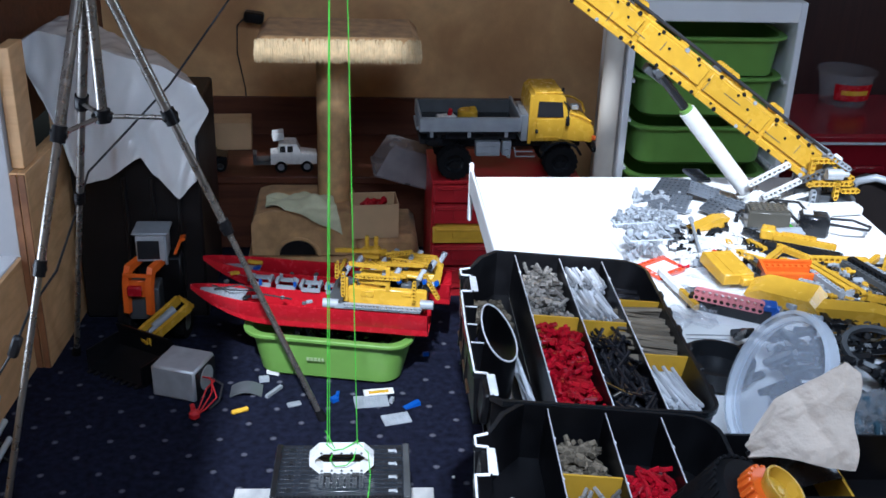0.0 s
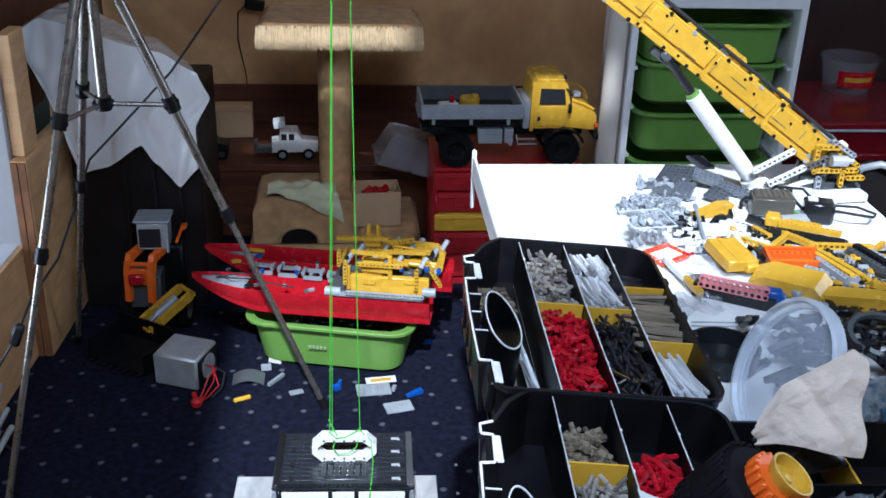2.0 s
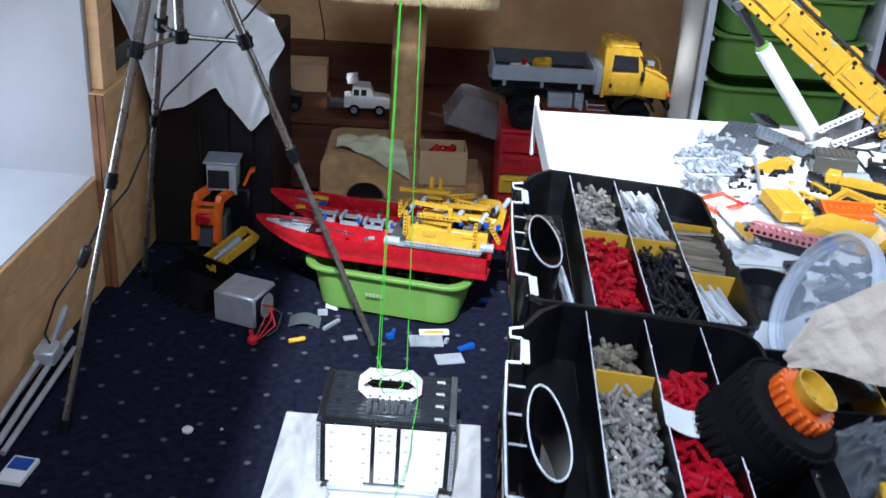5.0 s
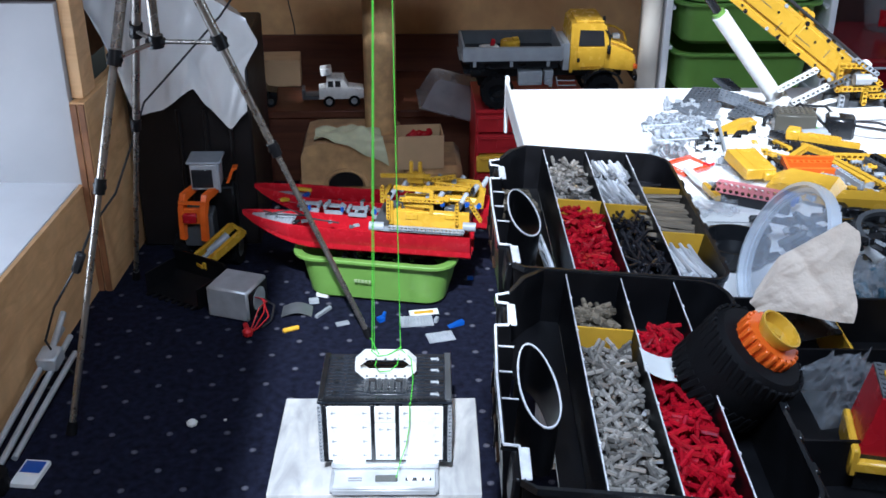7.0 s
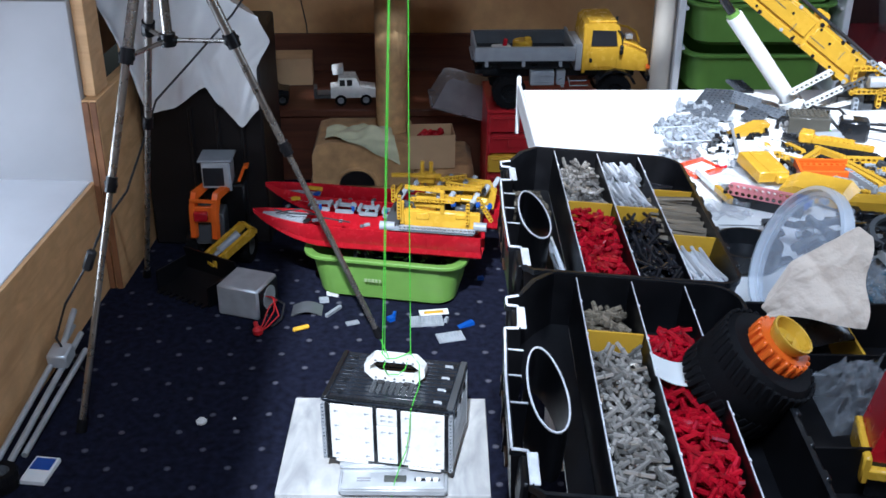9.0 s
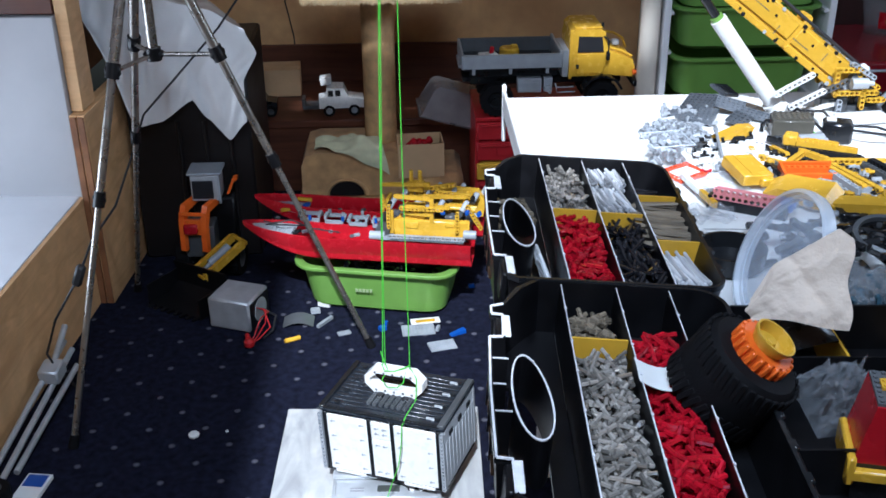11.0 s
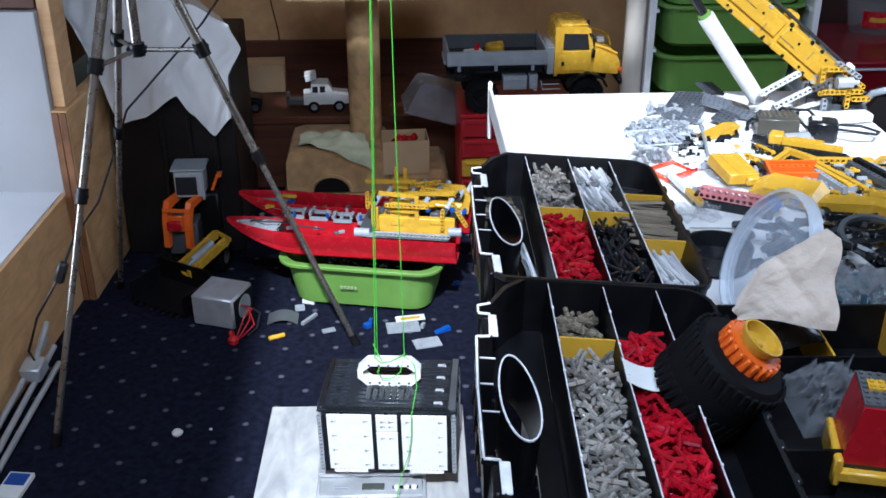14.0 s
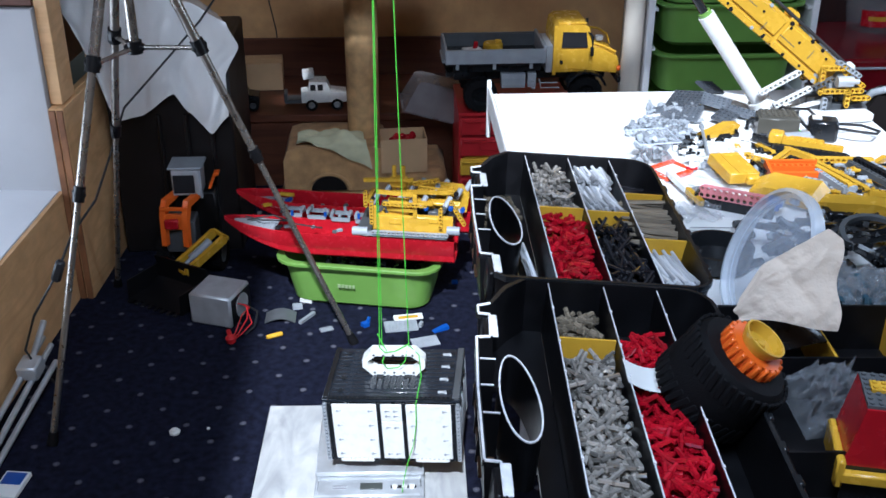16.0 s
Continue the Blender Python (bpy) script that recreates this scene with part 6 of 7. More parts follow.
desk_part("toy_bar", Shape().box((0, 0, 0.009), (0.104, 0.016, 0.018), b=0.001), BLACK_ABS, "black toy block under a pink beam", 1.064, -0.650, -30)
desk_part("toy_link", Shape().beam(11, pose(0, -0.0041, 0)).beam(11, pose(0, 0.0041, 0)), PINK, "pale red double toy beam with dark holes", 1.062, -0.650, -30, 0.0225, 90)
desk_part("blue_connector", Shape().box((0, 0, 0.008), (0.022, 0.018, 0.016), b=0.002).cyl((-0.014, 0, 0.008), (0.014, 0, 0.008), 0.005, seg=10), BLUE, "dark blue toy connector on the desk", 1.106, -0.668, -20, 0.010)
desk_part("yellow_wedge", Shape().prism([(-0.034, 0), (0.020, 0), (0.028, 0.016), (0.008, 0.017), (-0.034, 0.003)], -0.010, 0.010), YELLOW, "yellow wedge toy part", 1.126, -0.375, 14, 0.002)
desk_part("motor_box", Shape().box((0, 0, 0.015), (0.062, 0.038, 0.030), b=0.0012).plate(7, 4, pose(0, 0, 0.030)), OLIVE, "grey brown toy battery box", 1.214, -0.372, -10, 0.001)
desk_part("grey_motor", Shape().cyl((-0.02, 0, 0.014), (0.02, 0, 0.014), 0.012, seg=18).box((0, 0, 0.008), (0.044, 0.022, 0.014), b=0.003).cyl((0.020, 0, 0.014), (0.028, 0, 0.014), 0.004, seg=10), LGREY, "grey cylindrical toy motor on the desk", 1.222, -0.434, 8)
desk_part("green_plate", Shape().plate(2, 2), GREEN_STRING, "small green toy plate by the motor", 1.244, -0.385, 10, 0.004)
servo = thing("toy_motor", pose(1.276, -0.398, DZ, 0, 0, -18), "black toy motor with looping black cables", "toy motor")
part("body", Shape().box((0, 0, 0.017), (0.044, 0.032, 0.034), b=0.004), BLACK_ABS, servo)
part("white_label", Shape().box((-0.010, 0.0, 0.0348), (0.014, 0.016, 0.0012)), WHITE, servo)
part("cable", Shape().tube([(0.02, 0, 0.02), (0.05, -0.012, 0.022), (0.078, -0.004, 0.018), (0.085, 0.02, 0.014), (0.06, 0.035, 0.016), (0.02, 0.02, 0.02)], 0.0022).tube([(-0.02, 0.0, 0.015), (-0.045, 0.02, 0.032), (-0.06, 0.04, 0.034), (-0.07, 0.05, 0.02)], 0.0024).tube([(-0.02, -0.012, 0.012), (-0.035, -0.045, 0.020), (-0.065, -0.06, 0.014), (-0.085, -0.035, 0.006)], 0.0022).tube([(0.0, 0.016, 0.02), (-0.02, 0.05, 0.030), (-0.05, 0.075, 0.02)], 0.0022), CABLE, servo, "looping black cable")
desk_part("toy_chassis", Shape().box((0, 0, 0.006), (0.112, 0.026, 0.012), b=0.002).beam(13, pose(0, -0.009, 0.012)), BLACK_ABS, "long black toy base", 1.228, -0.478, -27)
desk_part("toy_chassis", Shape().beam(13, pose(0, 0.004, 0)).beam(9, pose(-0.012, 0.012, 0.002)).box((-0.044, 0.006, 0.008), (0.020, 0.024, 0.016), b=0.002), YELLOW, "yellow toy base on the desk", 1.226, -0.466, -27, 0.014)
for n, xa, ya, xb, yb, mat, word, z, side in (
        (6, 1.132, -0.418, 1.127, -0.470, YELLOW, "yellow", 0.006, 0), (7, 1.124, -0.474, 1.160, -0.510, YELLOW, "yellow", 0.008, 1), (5, 1.165, -0.436, 1.180, -0.470, YELLOW, "yellow", 0.004, 1),
        (7, 1.152, -0.529, 1.190, -0.489, YELLOW, "yellow", 0.016, 1), (7, 1.188, -0.488, 1.212, -0.532, YELLOW, "yellow", 0.018, 0), (10, 1.155, -0.541, 1.230, -0.518, YELLOW, "yellow", 0.010, 1),
        (11, 1.214, -0.520, 1.300, -0.524, YELLOW, "yellow", 0.014, 1), (9, 1.225, -0.508, 1.290, -0.510, YELLOW, "yellow", 0.008, 1), (13, 1.218, -0.532, 1.252, -0.632, YELLOW, "yellow", 0.014, 1),
        (11, 1.206, -0.540, 1.232, -0.622, YELLOW, "yellow", 0.016, 1), (6, 1.300, -0.530, 1.330, -0.500, YELLOW, "yellow", 0.006, 0), (9, 1.310, -0.560, 1.345, -0.500, YELLOW, "yellow", 0.010, 0),
        (7, 1.134, -0.515, 1.142, -0.572, BLACK_ABS, "black", 0.012, 1), (8, 1.141, -0.512, 1.150, -0.570, DGREY, "dark grey", 0.008, 0), (13, 1.262, -0.536, 1.296, -0.630, DGREY, "dark grey", 0.012, 0),
        (13, 1.276, -0.530, 1.312, -0.625, BLACK_ABS, "black", 0.016, 1), (11, 1.290, -0.535, 1.322, -0.610, LGREY, "light grey", 0.010, 0), (9, 1.180, -0.590, 1.235, -0.625, LGREY, "light grey", 0.012, 0),
        (11, 1.175, -0.600, 1.240, -0.650, DGREY, "dark grey", 0.006, 0), (9, 1.200, -0.575, 1.214, -0.640, LGREY, "light grey", 0.018, 0), (5, 1.060, -0.458, 1.100, -0.462, WHITE, "white", 0.003, 0),
        (9, 1.068, -0.474, 1.120, -0.500, WHITE, "white", 0.004, 0), (7, 1.050, -0.500, 1.090, -0.486, WHITE, "white", 0.006, 1), (6, 1.100, -0.440, 1.148, -0.452, WHITE, "white", 0.004, 0), (5, 1.172, -0.405, 1.190, -0.425, BLACK_ABS, "black", 0.004, 0),
        (7, 1.186, -0.340, 1.240, -0.330, DGREY, "dark grey", 0.004, 1), (5, 1.190, -0.352, 1.226, -0.350, BLACK_ABS, "black", 0.006, 0), (4, 1.046, -0.425, 1.070, -0.420, DGREY, "dark grey", 0.004, 1), (3, 1.066, -0.412, 1.074, -0.430, BLACK_ABS, "black", 0.004, 1), (7, 1.246, -0.640, 1.300, -0.660, YELLOW, "yellow", 0.014, 0), (9, 1.300, -0.640, 1.365, -0.650, DGREY, "dark grey", 0.012, 0)):
    reach(n, xa, ya, xb, yb, mat, word, z, side, rnd.uniform(-3, 3))
desk_part("orange_tray", Shape().box((0, 0, 0.002), (0.072, 0.034, 0.004)).box((0, 0.0155, 0.008), (0.072, 0.004, 0.012)).box((0, -0.0155, 0.008), (0.072, 0.004, 0.012)).box((-0.034, 0, 0.008), (0.004, 0.028, 0.012)).beam(8, pose(0, 0.006, 0.004)), ORANGE, "orange toy tray piece with holes", 1.170, -0.566, -3, 0.014, 10)
desk_part("toy_fairing", Shape().prism([(-0.045, 0), (0.040, 0), (0.046, 0.010), (0.034, 0.022), (-0.030, 0.018), (-0.050, 0.006)], -0.020, 0.020), YELLOW, "large yellow curved toy fairing", 1.146, -0.630, -40, 0.010, 12)
desk_part("toy_fairing", Shape().prism([(-0.06, 0), (0.06, 0), (0.06, 0.012), (0.02, 0.018), (-0.06, 0.010)], -0.012, 0.012), YELLOW, "long yellow toy fairing", 1.216, -0.678, -22, 0.010, 6)
solo("toy_rod", Shape().cyl((1.092, -0.384, DZ + 0.020), (1.068, -0.528, DZ + 0.012), 0.0024, seg=8).cyl((1.092, -0.384, DZ + 0.020), (1.091, -0.392, DZ + 0.020), 0.004, seg=8), LGREY, "thin blue grey toy rod lying over the parts", "toy part", "parts on the desk")
arch = Shape().tube([(-0.012, 0, 0.002), (-0.012, 0, 0.012), (-0.006, 0, 0.020), (0.006, 0, 0.020), (0.012, 0, 0.012), (0.012, 0, 0.002)], 0.0036, 8)
desk_part("toy_arch", arch, BLACK_ABS, "small black arched toy part standing on the desk", 1.116, -0.428, 10)
desk_part("toy_arch", arch, BLACK_ABS, "small black arched toy part standing on the desk", 1.186, -0.358, -30)
desk_part("white_hood", Shape().prism([(-0.034, 0), (0.030, 0), (0.033, 0.007), (0.020, 0.012), (-0.026, 0.014), (-0.034, 0.010)], -0.014, 0.014), WHITE, "white rounded toy bonnet on the desk", 1.306, -0.318, -22, 0.001)
pile = random.Random(21)
shared = {}
for region, count, mats in ((((1.050, 1.165), (-0.520, -0.430)), 26, ((WHITE, "white"), (WHITE, "white"), (BLACK_ABS, "black"), (LGREY, "light grey"))), (((1.255, 1.380), (-0.640, -0.520)), 34, ((YELLOW, "yellow"), (YELLOW, "yellow"), (BLACK_ABS, "black"), (DGREY, "dark grey"), (LGREY, "light grey"))),
                            (((1.150, 1.260), (-0.650, -0.545)), 24, ((YELLOW, "yellow"), (DGREY, "dark grey"), (LGREY, "light grey"), (BLACK_ABS, "black"))), (((1.160, 1.380), (-0.790, -0.660)), 46, ((BLACK_ABS, "black"), (DGREY, "dark grey"), (YELLOW, "yellow"), (BLACK_ABS, "black")))):
    for k in range(count):
        mat, word = pile.choice(mats)
        n = pile.choice((2, 3, 3, 4, 5, 7) if region[0][0] < 1.1 else (3, 3, 5, 7, 9))
        if (n, word) not in shared:
            shared[n, word] = Shape().beam(n).mesh("toy_link", mat)
        ob = new("toy_link", shared[n, word])
        ob.matrix_basis = pose(pile.uniform(*region[0]), pile.uniform(*region[1]), DZ + 0.001 + pile.uniform(0, 0.010), pile.choice((0, 0, 90, 12)), pile.uniform(-6, 6), pile.uniform(0, 180))
        tagged(ob, word + " perforated toy beam in the heap on the desk", "toy part", "parts on the desk")


def scatter(name, mat, label, count, x, wx, y, wy, lift):
    """Loose small connectors: short pins with a flange, and cubes."""
    s = Shape()
    for k in range(count):
        m = pose(x + wx * (rnd.random() - 0.5), y + wy * (rnd.random() - 0.5), DZ + 0.005 + lift * rnd.random(), rnd.choice((90, 80, 0)), rnd.random() * 25, rnd.random() * 180)
        if k % 3:
            s.cyl((0, 0, -0.008), (0, 0, 0.008), 0.0025, seg=8, m=m).cyl((0, 0, -0.0015), (0, 0, 0.0015), 0.0036, seg=8, m=m)
        else:
            s.box((0, 0, 0), (0.008 + 0.008 * rnd.random(), 0.0078, 0.0078), m, b=0.001)
    return solo(name, s, mat, label, "toy parts", kind="stuff")


scatter("dark_connectors", BLACK_ABS, "scattered black connectors on the desk", 46, 1.115, 0.15, -0.440, 0.13, 0.004)
scatter("dark_connectors", BLACK_ABS, "scattered black connectors between the toy beams", 80, 1.265, 0.24, -0.610, 0.17, 0.010)
scatter("grey_connectors", LGREY, "scattered light grey connectors on the desk", 90, 1.250, 0.26, -0.610, 0.17, 0.010)
scatter("white_connectors", WHITE, "scattered white connectors on the desk", 60, 1.100, 0.12, -0.470, 0.10, 0.006)
scatter("yellow_connectors", YELLOW, "scattered yellow connectors on the desk", 36, 1.250, 0.24, -0.580, 0.13, 0.014)
scatter("red_connectors", RED, "a few red connectors on the desk", 9, 1.080, 0.10, -0.505, 0.05, 0.006)
scatter("pale_connectors", LGREY, "pale connectors beside the dark plates", 34, 1.070, 0.09, -0.290, 0.10, 0.002)
desk_part("plastic_bag", Shape().sheet(lambda u, v: (0.09 * (u - 0.5), 0.085 * (v - 0.5), 0.004 + 0.012 * math.sin(u * 7 + v * 3) ** 2 * math.sin(v * 3.1) + 0.006 * noise.noise((u * 6, v * 6, 1.7))), 34, 30, 0.0006), FILM, "thin clear plastic bag lying on the desk", 1.052, -0.570, 25)
desk_part("plastic_bag", Shape().sheet(lambda u, v: (0.075 * (u - 0.5), 0.045 * (v - 0.5), 0.006 + 0.012 * math.sin(u * 8 + v * 5) ** 2 + 0.006 * noise.noise((u * 7, v * 7, 0.4))), 30, 26, 0.0006), FILM, "crumpled clear plastic bag on the desk", 1.000, -0.675, -4)
note = thing("paper_note", pose(1.012, -0.725, DZ + 0.001, 0, 0, -4), "white paper note with lines of unreadable print", "paper")
part("sheet", Shape().sheet(lambda u, v: (0.085 * (u - 0.5), 0.08 * (v - 0.5), 0.002 + 0.004 * math.sin(u * 2.5)), 10, 6, 0.0005), PAPER, note)
part("print", Shape().box((0.004, 0.01, 0.0066), (0.055, 0.0016, 0.0003)).box((0.0, 0.0, 0.0066), (0.050, 0.0016, 0.0003)).box((0.003, -0.01, 0.0066), (0.056, 0.0016, 0.0003)), INK, note)
dish = thing("black_dish", pose(0.998, -0.800, DZ), "round black plastic dish on the desk", "dish")
part("bowl", Shape().lathe([(0.028, 0), (0.040, 0.004), (0.042, 0.026), (0.039, 0.026), (0.037, 0.007), (0.002, 0.005)], 26), BLACK_ABS, dish)

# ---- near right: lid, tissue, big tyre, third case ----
# lid and tissue are turned, placed and shaped to fit the camera's view
to_camera = Vector((-0.335, -0.836, 0.435)).normalized()
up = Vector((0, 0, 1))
side = up.cross(to_camera).normalized()
tall = (to_camera.cross(side) * 0.97 + side * 0.24).normalized()
face = Matrix.Rotation(radians(-58), 3, tall) @ to_camera
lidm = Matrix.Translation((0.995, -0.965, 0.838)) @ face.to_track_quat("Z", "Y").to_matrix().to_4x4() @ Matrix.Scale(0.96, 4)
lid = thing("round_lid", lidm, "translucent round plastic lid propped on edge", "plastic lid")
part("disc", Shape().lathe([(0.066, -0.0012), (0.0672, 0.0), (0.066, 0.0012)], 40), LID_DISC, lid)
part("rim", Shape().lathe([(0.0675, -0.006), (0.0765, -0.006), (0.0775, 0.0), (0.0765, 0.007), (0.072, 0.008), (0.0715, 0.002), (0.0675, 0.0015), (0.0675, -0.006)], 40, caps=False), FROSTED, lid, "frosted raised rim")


def tissue(u, v):
    lo = -0.044 + 0.004 * math.sin(u * 5)
    hi = -0.022 + 0.038 * min(1, u / 0.22) + 0.040 * max(0, min(1, (u - 0.22) / 0.64)) - 0.010 * max(0, (u - 0.86) / 0.14)
    y = lo + (hi - lo) * v
    fold = 0.0025 * math.sin(u * 6 - v * 2.2) * v + 0.004 * noise.noise((u * 3, v * 3, 2.0)) + 0.0012 * noise.noise((u * 11, v * 9, 5.0)) - 0.004 * max(0, 1 - abs(u + 0.5 * v - 0.85) / 0.10)
    return (-0.054 + 0.100 * u + 0.003 * math.sin(v * 9), y, 0.006 + 0.014 * math.sin(math.pi * u) * (1 - 0.6 * v) + fold)


solo("paper_tissue", Shape().sheet(tissue, 48, 48, 0.0022), TISSUE, "crumpled white paper tissue leaning on the lid", "tissue", m=Matrix.Translation(Vector((0.995, -0.965, 0.838)) + to_camera * 0.078 + side * 0.022 - to_camera.cross(side) * 0.018) @ Matrix((side, to_camera.cross(side), to_camera)).transposed().to_4x4() @ pose(0, 0, 0, 0, 0, 6) @ Matrix.Scale(0.90, 4))
big = thing("large_toy_wheel", pose(0.900, -1.132, 0.810), "large black toy tyre with orange and yellow hubs", "toy wheel")
axis = Vector((0.50, -0.24, 0.83)).to_track_quat("Z", "Y").to_matrix().to_4x4() @ Matrix.Scale(0.94, 4)
R_, W_ = 0.0535, 0.070
ty = Shape().lathe([(0.024, W_ / 2 - 0.006), (0.030, W_ / 2), (0.044, W_ / 2 - 0.001), (0.050, W_ / 2 - 0.008), (0.052, W_ / 2 - 0.018), (0.052, -W_ / 2 + 0.018), (0.050, -W_ / 2 + 0.008), (0.044, -W_ / 2), (0.028, -W_ / 2), (0.024, -W_ / 2 + 0.006)], 40)
tyre_ob = part("tyre", ty, RUBBER, big, "black lugged rubber tyre", axis)
lug_me = Shape().box((0, 0, 0), (0.0034, 0.0062, 0.022), b=0.001).mesh("lug", RUBBER)
for k in range(36):
    for sgn in (-1, 1):
        piece("lug", lug_me, tyre_ob, pose(0, 0, 0, 0, 0, 360 / 36 * (k + 0.25 * sgn)) @ pose(0.0508, 0, sgn * 0.0205, 14 * sgn, 0, 0))
ring_ob = part("orange_ring", Shape().lathe([(0.017, 0.0), (0.0265, 0.0), (0.0265, 0.018), (0.017, 0.018)], 28), ORANGE, big, "orange toothed ring", axis @ pose(0, 0, W_ / 2 - 0.004))
tooth_me = Shape().box((0, 0, 0), (0.006, 0.005, 0.018), b=0.0012).mesh("tooth", ORANGE)
for k in range(20):
    piece("tooth", tooth_me, ring_ob, pose(0, 0, 0, 0, 0, 18 * k) @ pose(0.0275, 0, 0.009))
part("yellow_hub", Shape().lathe([(0.016, 0.0), (0.017, 0.004), (0.0212, 0.013), (0.0212, 0.016), (0.0192, 0.016), (0.016, 0.006), (0.006, 0.006), (0.004, 0.010), (0.002, 0.010)], 28), YELLOW, big, "yellow dished hub", axis @ pose(0, 0, W_ / 2 + 0.010))

mC = pose(0.936, -0.988, DZ, 0, 0, -2.6)
caseC = thing("parts_case", mC, "black parts case with yellow dividers and bagged parts", "parts case", "parts cases")
part("floor_panel", Shape().box((0.12, -0.20, 0.002), (0.24, 0.40, 0.004)), BLACK, caseC)
for c, s_ in (((0.0015, -0.20, 0.028), (0.003, 0.40, 0.054)), ((0.2385, -0.20, 0.028), (0.003, 0.40, 0.054)), ((0.12, -0.0015, 0.028), (0.234, 0.003, 0.054)), ((0.12, -0.3985, 0.028), (0.234, 0.003, 0.054))):
    part("outer_wall", Shape().box(c, s_, b=0.0008), BLACK, caseC)
for y in (-0.09, -0.23):
    part("divider", Shape().box((0.12, y, 0.027), (0.232, 0.0025, 0.046)), BLACK, caseC)
for x in (0.095, 0.175):
    part("cross_divider", Shape().box((x, -0.045, 0.026), (0.0025, 0.084, 0.044)), YELLOW_DIV, caseC, "yellow cross divider")
solo("toy_dome", Shape().sheet(lambda u, v: (0.070 * (u - 0.5), 0.050 * (v - 0.5), 0.022 * math.sin(u * 3.14) * math.sin(v * 3.14)), 18, 14, 0.003), BLACK_ABS, "glossy black curved toy panel on the case", "toy panel", m=pose(0.986, -1.040, 0.800, 14, -6, 10))


def crumple(w, d, h, s):
    def fn(u, v):
        e = math.sin(math.pi * u) * math.sin(math.pi * v)
        return (w * (u - 0.5), d * (v - 0.5), h * e ** 0.5 * (0.6 + 0.5 * noise.noise((u * s, v * s, 3.1)) + 0.25 * noise.noise((u * s * 2.7, v * s * 2.7, 1.1))) + 0.001)
    return fn


solo("crumpled_bag", Shape().sheet(crumple(0.07, 0.065, 0.060, 9), 56, 52, 0.0005), FILM, "crumpled clear plastic bag with parts", "plastic bag", m=pose(1.000, -1.128, 0.775, 20, 0, 10))
solo("crumpled_bag", Shape().sheet(crumple(0.14, 0.10, 0.06, 9), 64, 56, 0.0005), FILM, "clear plastic bag of dark parts on the desk", "plastic bag", m=pose(1.105, -0.945, 0.765, 10, 0, -10))
sc = Shape()
for k in range(120):
    sc.cyl((0, 0, -0.008), (0, 0, 0.008), 0.004, seg=7, m=pose(1.105 + 0.11 * (rnd.random() - 0.5), -0.945 + 0.07 * (rnd.random() - 0.5), 0.765 + 0.026 * rnd.random(), rnd.random() * 180, rnd.random() * 90, 0))
solo("bagged_connectors", sc, TEAL, "dark teal connectors inside the clear bag", "toy parts", kind="stuff")
sc = Shape()
for k in range(200):
    sc.box((0, 0, 0), (0.012 + 0.03 * rnd.random(), 0.008, 0.008), pose(1.17 + 0.26 * (rnd.random() - 0.5), -0.83 + 0.20 * (rnd.random() - 0.5), DZ + 0.006 + 0.026 * rnd.random(), rnd.random() * 60, rnd.random() * 40, rnd.random() * 180), b=0.001)
solo("dark_toy_parts", sc, BLACK_ABS, "heap of black toy parts on the desk", "toy parts", kind="stuff")
wire = thing("black_ring", pose(1.185, -0.80, DZ + 0.03), "dark rubber ring lying on the toy parts", "ring")
part("loop", Shape().lathe([(0.036, 0), (0.042, 0), (0.042, 0.006), (0.036, 0.006), (0.036, 0)], 28, caps=False), DGREY, wire, "", pose(0, 0, 0, 12, 0, 0))
redb = thing("red_toy_block", pose(1.009, -1.205, 0.785, 0, 0, -14) @ Matrix.Scale(0.88, 4), "red brick-built block with grey studded top and yellow base", "toy block")
part("body", Shape().prism([(-0.032, 0.0), (0.032, 0.0), (0.030, 0.062), (-0.020, 0.062)], -0.03, 0.03), RED, redb)
part("top_plate", Shape().plate(6, 7, pose(0.004, 0, 0.0622)), DGREY, redb, "dark grey studded plate")
part("yellow_base", Shape().box((-0.034, -0.004, -0.006), (0.008, 0.07, 0.030), b=0.002).box((0.0, -0.034, -0.010), (0.07, 0.010, 0.012), b=0.002), YELLOW, redb, "yellow base frame")
part("support", Shape().box((0, 0, -0.020), (0.06, 0.06, 0.040)), BLACK_ABS, redb)
part("yellow_plate", Shape().plate(2, 2, pose(-0.006, 0.002, 0.0655)), YELLOW, redb)

# ---- right side beyond the desk ----
redstack = thing("red_storage_boxes", pose(2.10, 1.02, 0), "stack of dark red plastic storage boxes", "storage boxes")
for k, z in enumerate((0.0, 0.25)):
    part("box", Shape().loft([[(sx * x, sy * y, zz) for sx, sy in ((-1, -1), (1, -1), (1, 1), (-1, 1))] for x, y, zz in ((0.27, 0.17, z), (0.28, 0.18, z + 0.03), (0.29, 0.19, z + 0.22))]), RED_BOX, redstack)
    part("lid", Shape().box((0, 0, z + 0.235), (0.60, 0.40, 0.028), b=0.008), RED_BOX, redstack)
    part("lid_edge", Shape().box((0, -0.204, z + 0.226), (0.60, 0.010, 0.006), b=0.002), FROSTED, redstack, "pale translucent lid edge")
    part("handle", Shape().box((-0.10, -0.198, z + 0.15), (0.09, 0.016, 0.022), b=0.005), RED_BOX, redstack)
tubr = thing("clear_food_tub", pose(2.040, 1.13, 0.499) @ Matrix.Scale(0.92, 4), "clear plastic tub with a red and yellow label", "plastic tub")
part("tub", Shape().lathe([(0.072, 0), (0.088, 0.10), (0.095, 0.102), (0.095, 0.108), (0.086, 0.106), (0.070, 0.003)], 32), CLEAR, tubr)
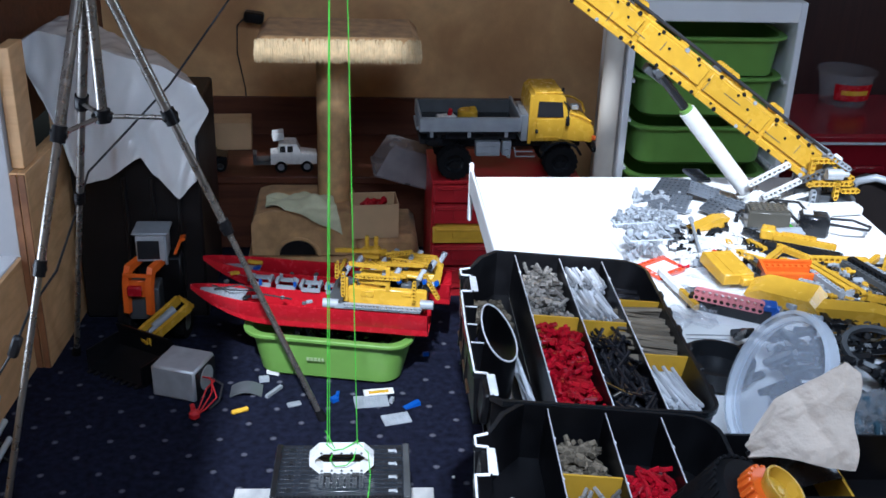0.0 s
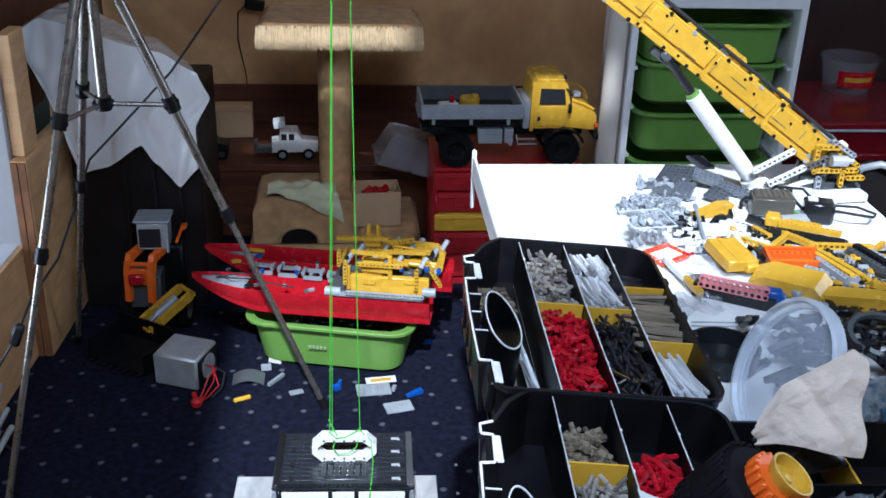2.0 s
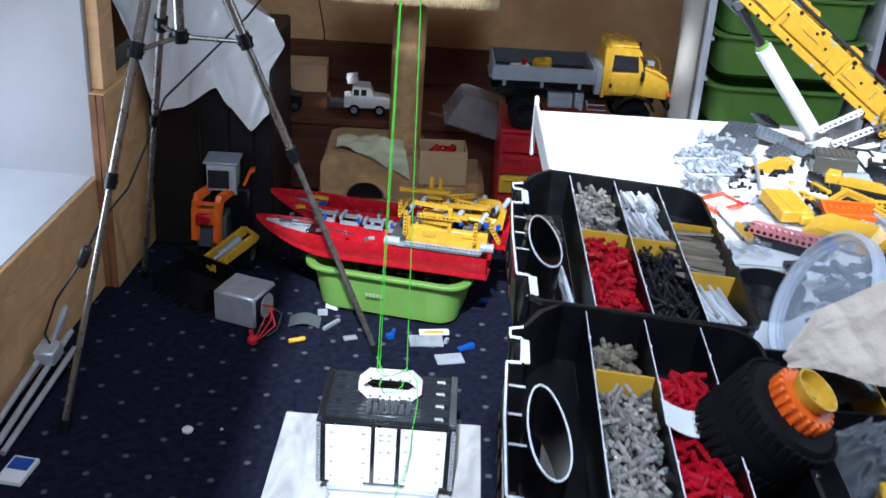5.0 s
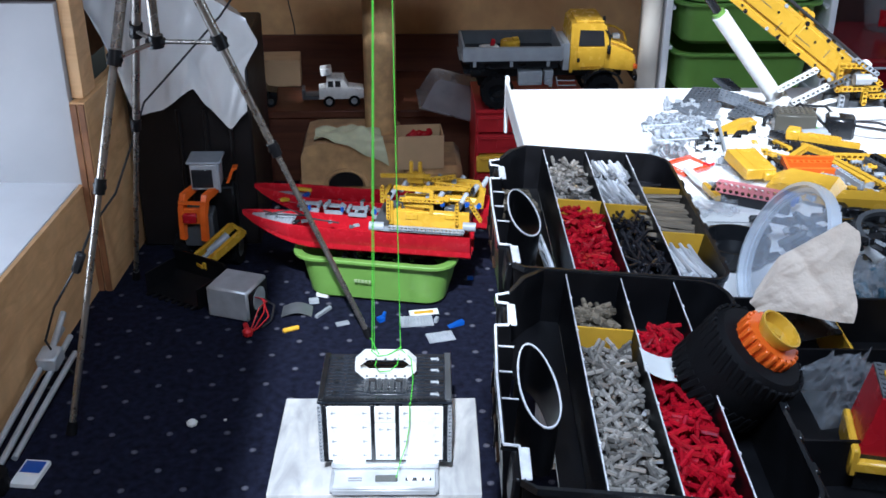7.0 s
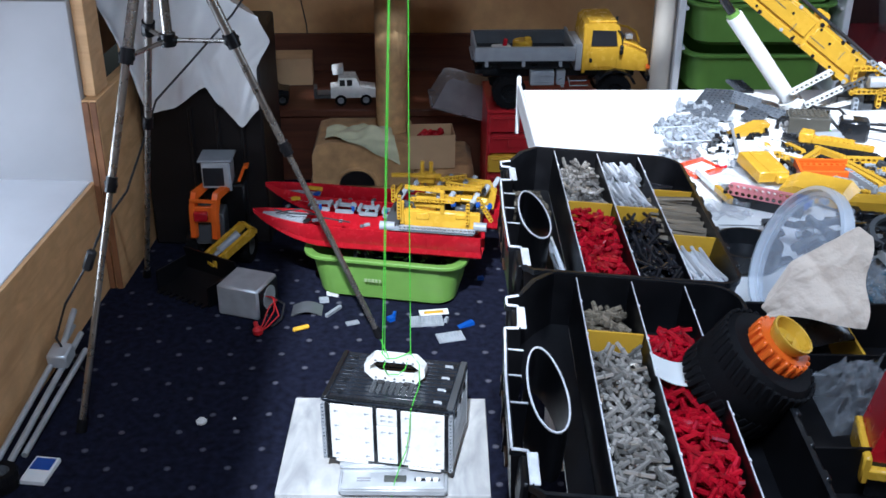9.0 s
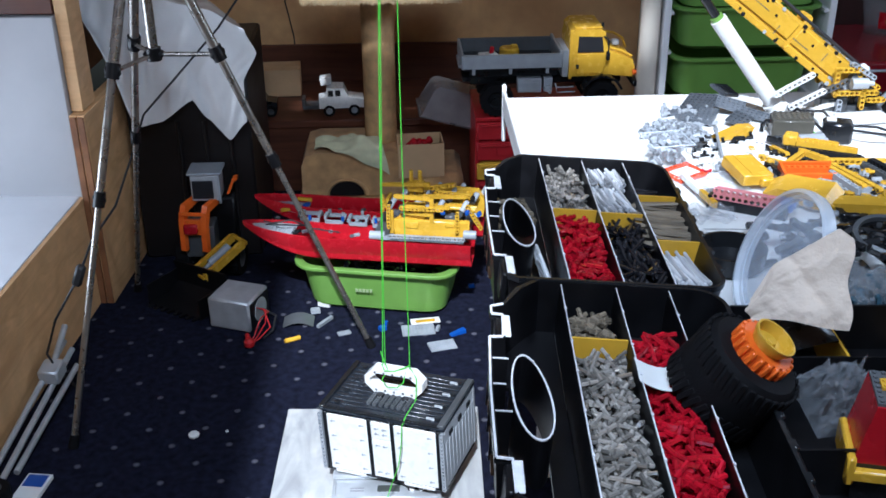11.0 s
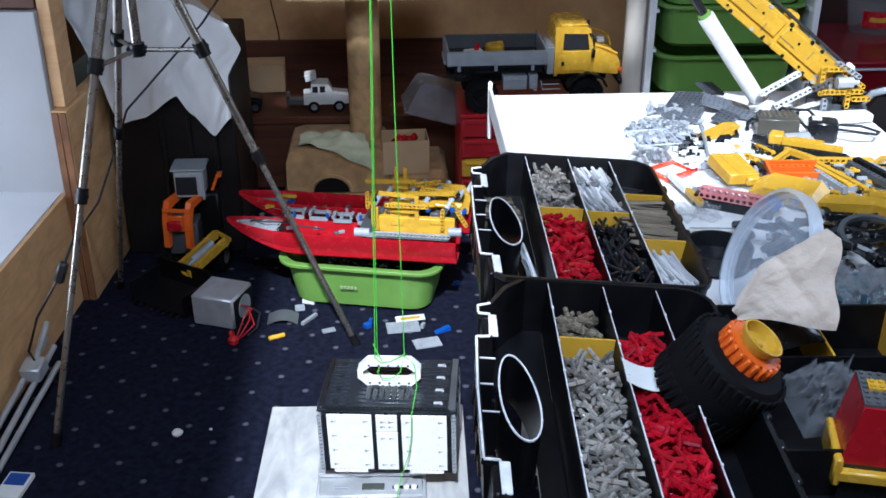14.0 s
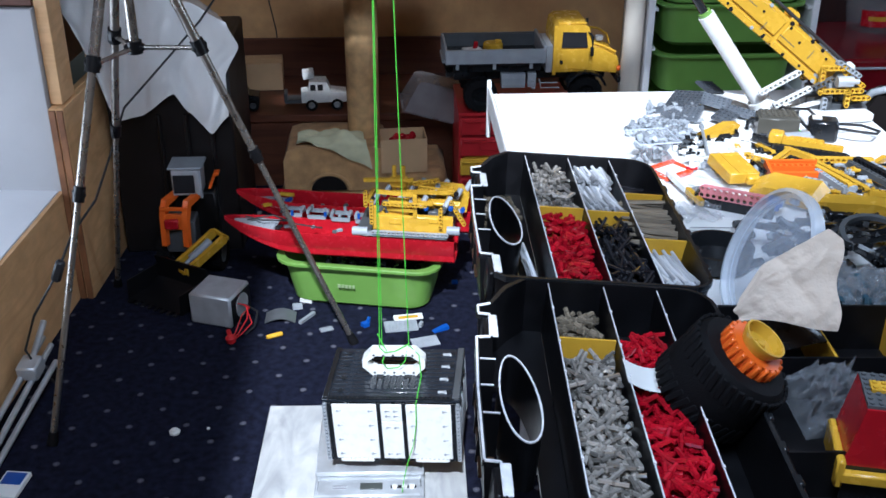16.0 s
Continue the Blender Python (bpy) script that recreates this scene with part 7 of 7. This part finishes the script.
part("label", Shape().loft([[(0.0800 * math.cos(a), 0.0800 * math.sin(a), 0.025), (0.0870 * math.cos(a), 0.0870 * math.sin(a), 0.078)] for a in (radians(225 + 6 * k) for k in range(16))], False, False), RED, tubr, "red label with unreadable print")
part("label_bars", Shape().loft([[(0.0850 * math.cos(a), 0.0850 * math.sin(a), 0.045), (0.0875 * math.cos(a), 0.0875 * math.sin(a), 0.060)] for a in (radians(240 + 6 * k) for k in range(11))], False, False), YELLOW, tubr, "yellow bar on the label")
darkc = thing("dark_wardrobe", pose(2.32, 1.42, 0), "dark red-brown wooden wardrobe against the back wall", "wardrobe")
part("body", Shape().box((0, 0, 0.85), (1.04, 0.36, 1.70), b=0.004), WARDROBE, darkc)
for x in (-0.26, 0.26):
    part("door", Shape().box((x, -0.187, 0.85), (0.508, 0.012, 1.66), b=0.002), WARDROBE, darkc)
chair = thing("office_chair", pose(1.62, -0.22, 0), "dark office chair with a grey curved armrest beside the desk", "chair")
part("seat", Shape().box((0.12, 0, 0.46), (0.46, 0.46, 0.09), b=0.035), DARK_CABINET, chair, "dark padded seat")
part("armrest_rim", Shape().tube([(-0.175, 0.13, 0.60), (-0.165, 0.115, 0.66), (-0.158, 0.105, 0.70), (-0.145, 0.09, 0.728), (-0.12, 0.08, 0.738), (-0.08, 0.07, 0.730), (-0.03, 0.06, 0.70)], 0.007, 12), LGREY, chair, "grey curved armrest rim")
part("armrest_pad", Shape().prism([(-0.168, 0.60), (-0.158, 0.66), (-0.150, 0.70), (-0.138, 0.722), (-0.115, 0.730), (-0.08, 0.722), (-0.03, 0.69), (0.0, 0.60)], 0.085, 0.125), DARK_CABINET, chair, "dark armrest pad")
part("armrest_stem", Shape().box((-0.08, 0.105, 0.52), (0.04, 0.03, 0.18), b=0.006), BLACK, chair)
part("column", Shape().cyl((0.12, 0, 0.08), (0.12, 0, 0.42), 0.028), STEEL, chair)
for k in range(5):
    a = math.radians(72 * k + 20)
    lg = part("leg", Shape().cyl((0.12, 0, 0.10), (0.12 + 0.26 * math.cos(a), 0.26 * math.sin(a), 0.07), 0.020, 0.014), BLACK, chair)
    part("castor", Shape().cyl((0.12 + 0.26 * math.cos(a), 0.26 * math.sin(a) - 0.012, 0.028), (0.12 + 0.26 * math.cos(a), 0.26 * math.sin(a) + 0.012, 0.028), 0.028), BLACK, lg)

# ---- what moves ----


def motions():
    rows = [(0.0, 0.568, -0.207, 0.050, -1.5, 0, 0), (8.2, 0.568, -0.207, 0.050, -2.0, 0, 0), (9.0, 0.570, -0.222, 0.053, -12.0, 0, -0.5), (9.8, 0.574, -0.252, 0.057, -27.0, 0, -1.2),
            (10.5, 0.580, -0.267, 0.060, -30.6, 0, -1.7), (11.0, 0.593, -0.253, 0.064, -23.3, 0.4, -2.6), (11.5, 0.603, -0.243, 0.068, -15.8, 0.8, -2.7), (12.0, 0.599, -0.254, 0.072, -13.0, 0.5, -2.6),
            (12.5, 0.599, -0.272, 0.077, -9.7, 0, -1.6), (13.0, 0.607, -0.266, 0.081, -9.3, 0.8, -2.2), (14.5, 0.606, -0.251, 0.085, -5.4, 1.0, -0.9), (16.0, 0.623, -0.234, 0.092, -7.6, 1.6, -2.6)]
    walk(box, [(t, pose(x, y, z, tx, ty, yaw)) for t, x, y, z, yaw, tx, ty in rows])
    angles = ((0.0, 34.6), (1.5, 35.4), (3.5, 36.1), (5.0, 36.4), (8.2, 36.6), (10.5, 37.4), (12.5, 38.0), (16.0, 38.4))
    walk(boom, [(t, pose(0, 0, HZ - DZ, 0, a, 0)) for t, a in angles])

    def boom_point(a, x, z):
        a = radians(a)
        return Vector((x * math.cos(a) + z * math.sin(a), 0, HZ - DZ - x * math.sin(a) + z * math.cos(a)))

    foot = Vector((-0.136, -0.018, 0.016))
    rows_l = []
    for t, a in angles:
        tip = boom_point(a, -0.368, -0.022)
        d = Vector((tip.x - foot.x, 0, tip.z - foot.z))
        rows_l.append((t, pose(*foot, 0, math.degrees(math.atan2(d.x, d.z)), 0)))
    walk(lift, rows_l)

    def boom_angle(t):
        for (t0, a0), (t1, a1) in zip(angles, angles[1:]):
            if t <= t1:
                return a0 + (a1 - a0) * (t - t0) / (t1 - t0)
        return angles[-1][1]

    rows_s = []
    for t, x, y, z, yaw, tx, ty in rows:
        low = pose(x, y, z, tx, ty, yaw) @ Vector((0, 0.004, HTOP))
        head = boom_point(boom_angle(t), -0.945, -0.02) + Vector((HX, HY, DZ))
        d = head - low
        m = Matrix.Translation(low) @ pose(0, 0, 0, -math.degrees(math.atan2(d.y, d.z)), math.degrees(math.atan2(d.x, d.z)), 0) @ pose(0, 0, 0, 0, 0, yaw)
        rows_s.append((t, m))
    walk(strings, rows_s)


motions()
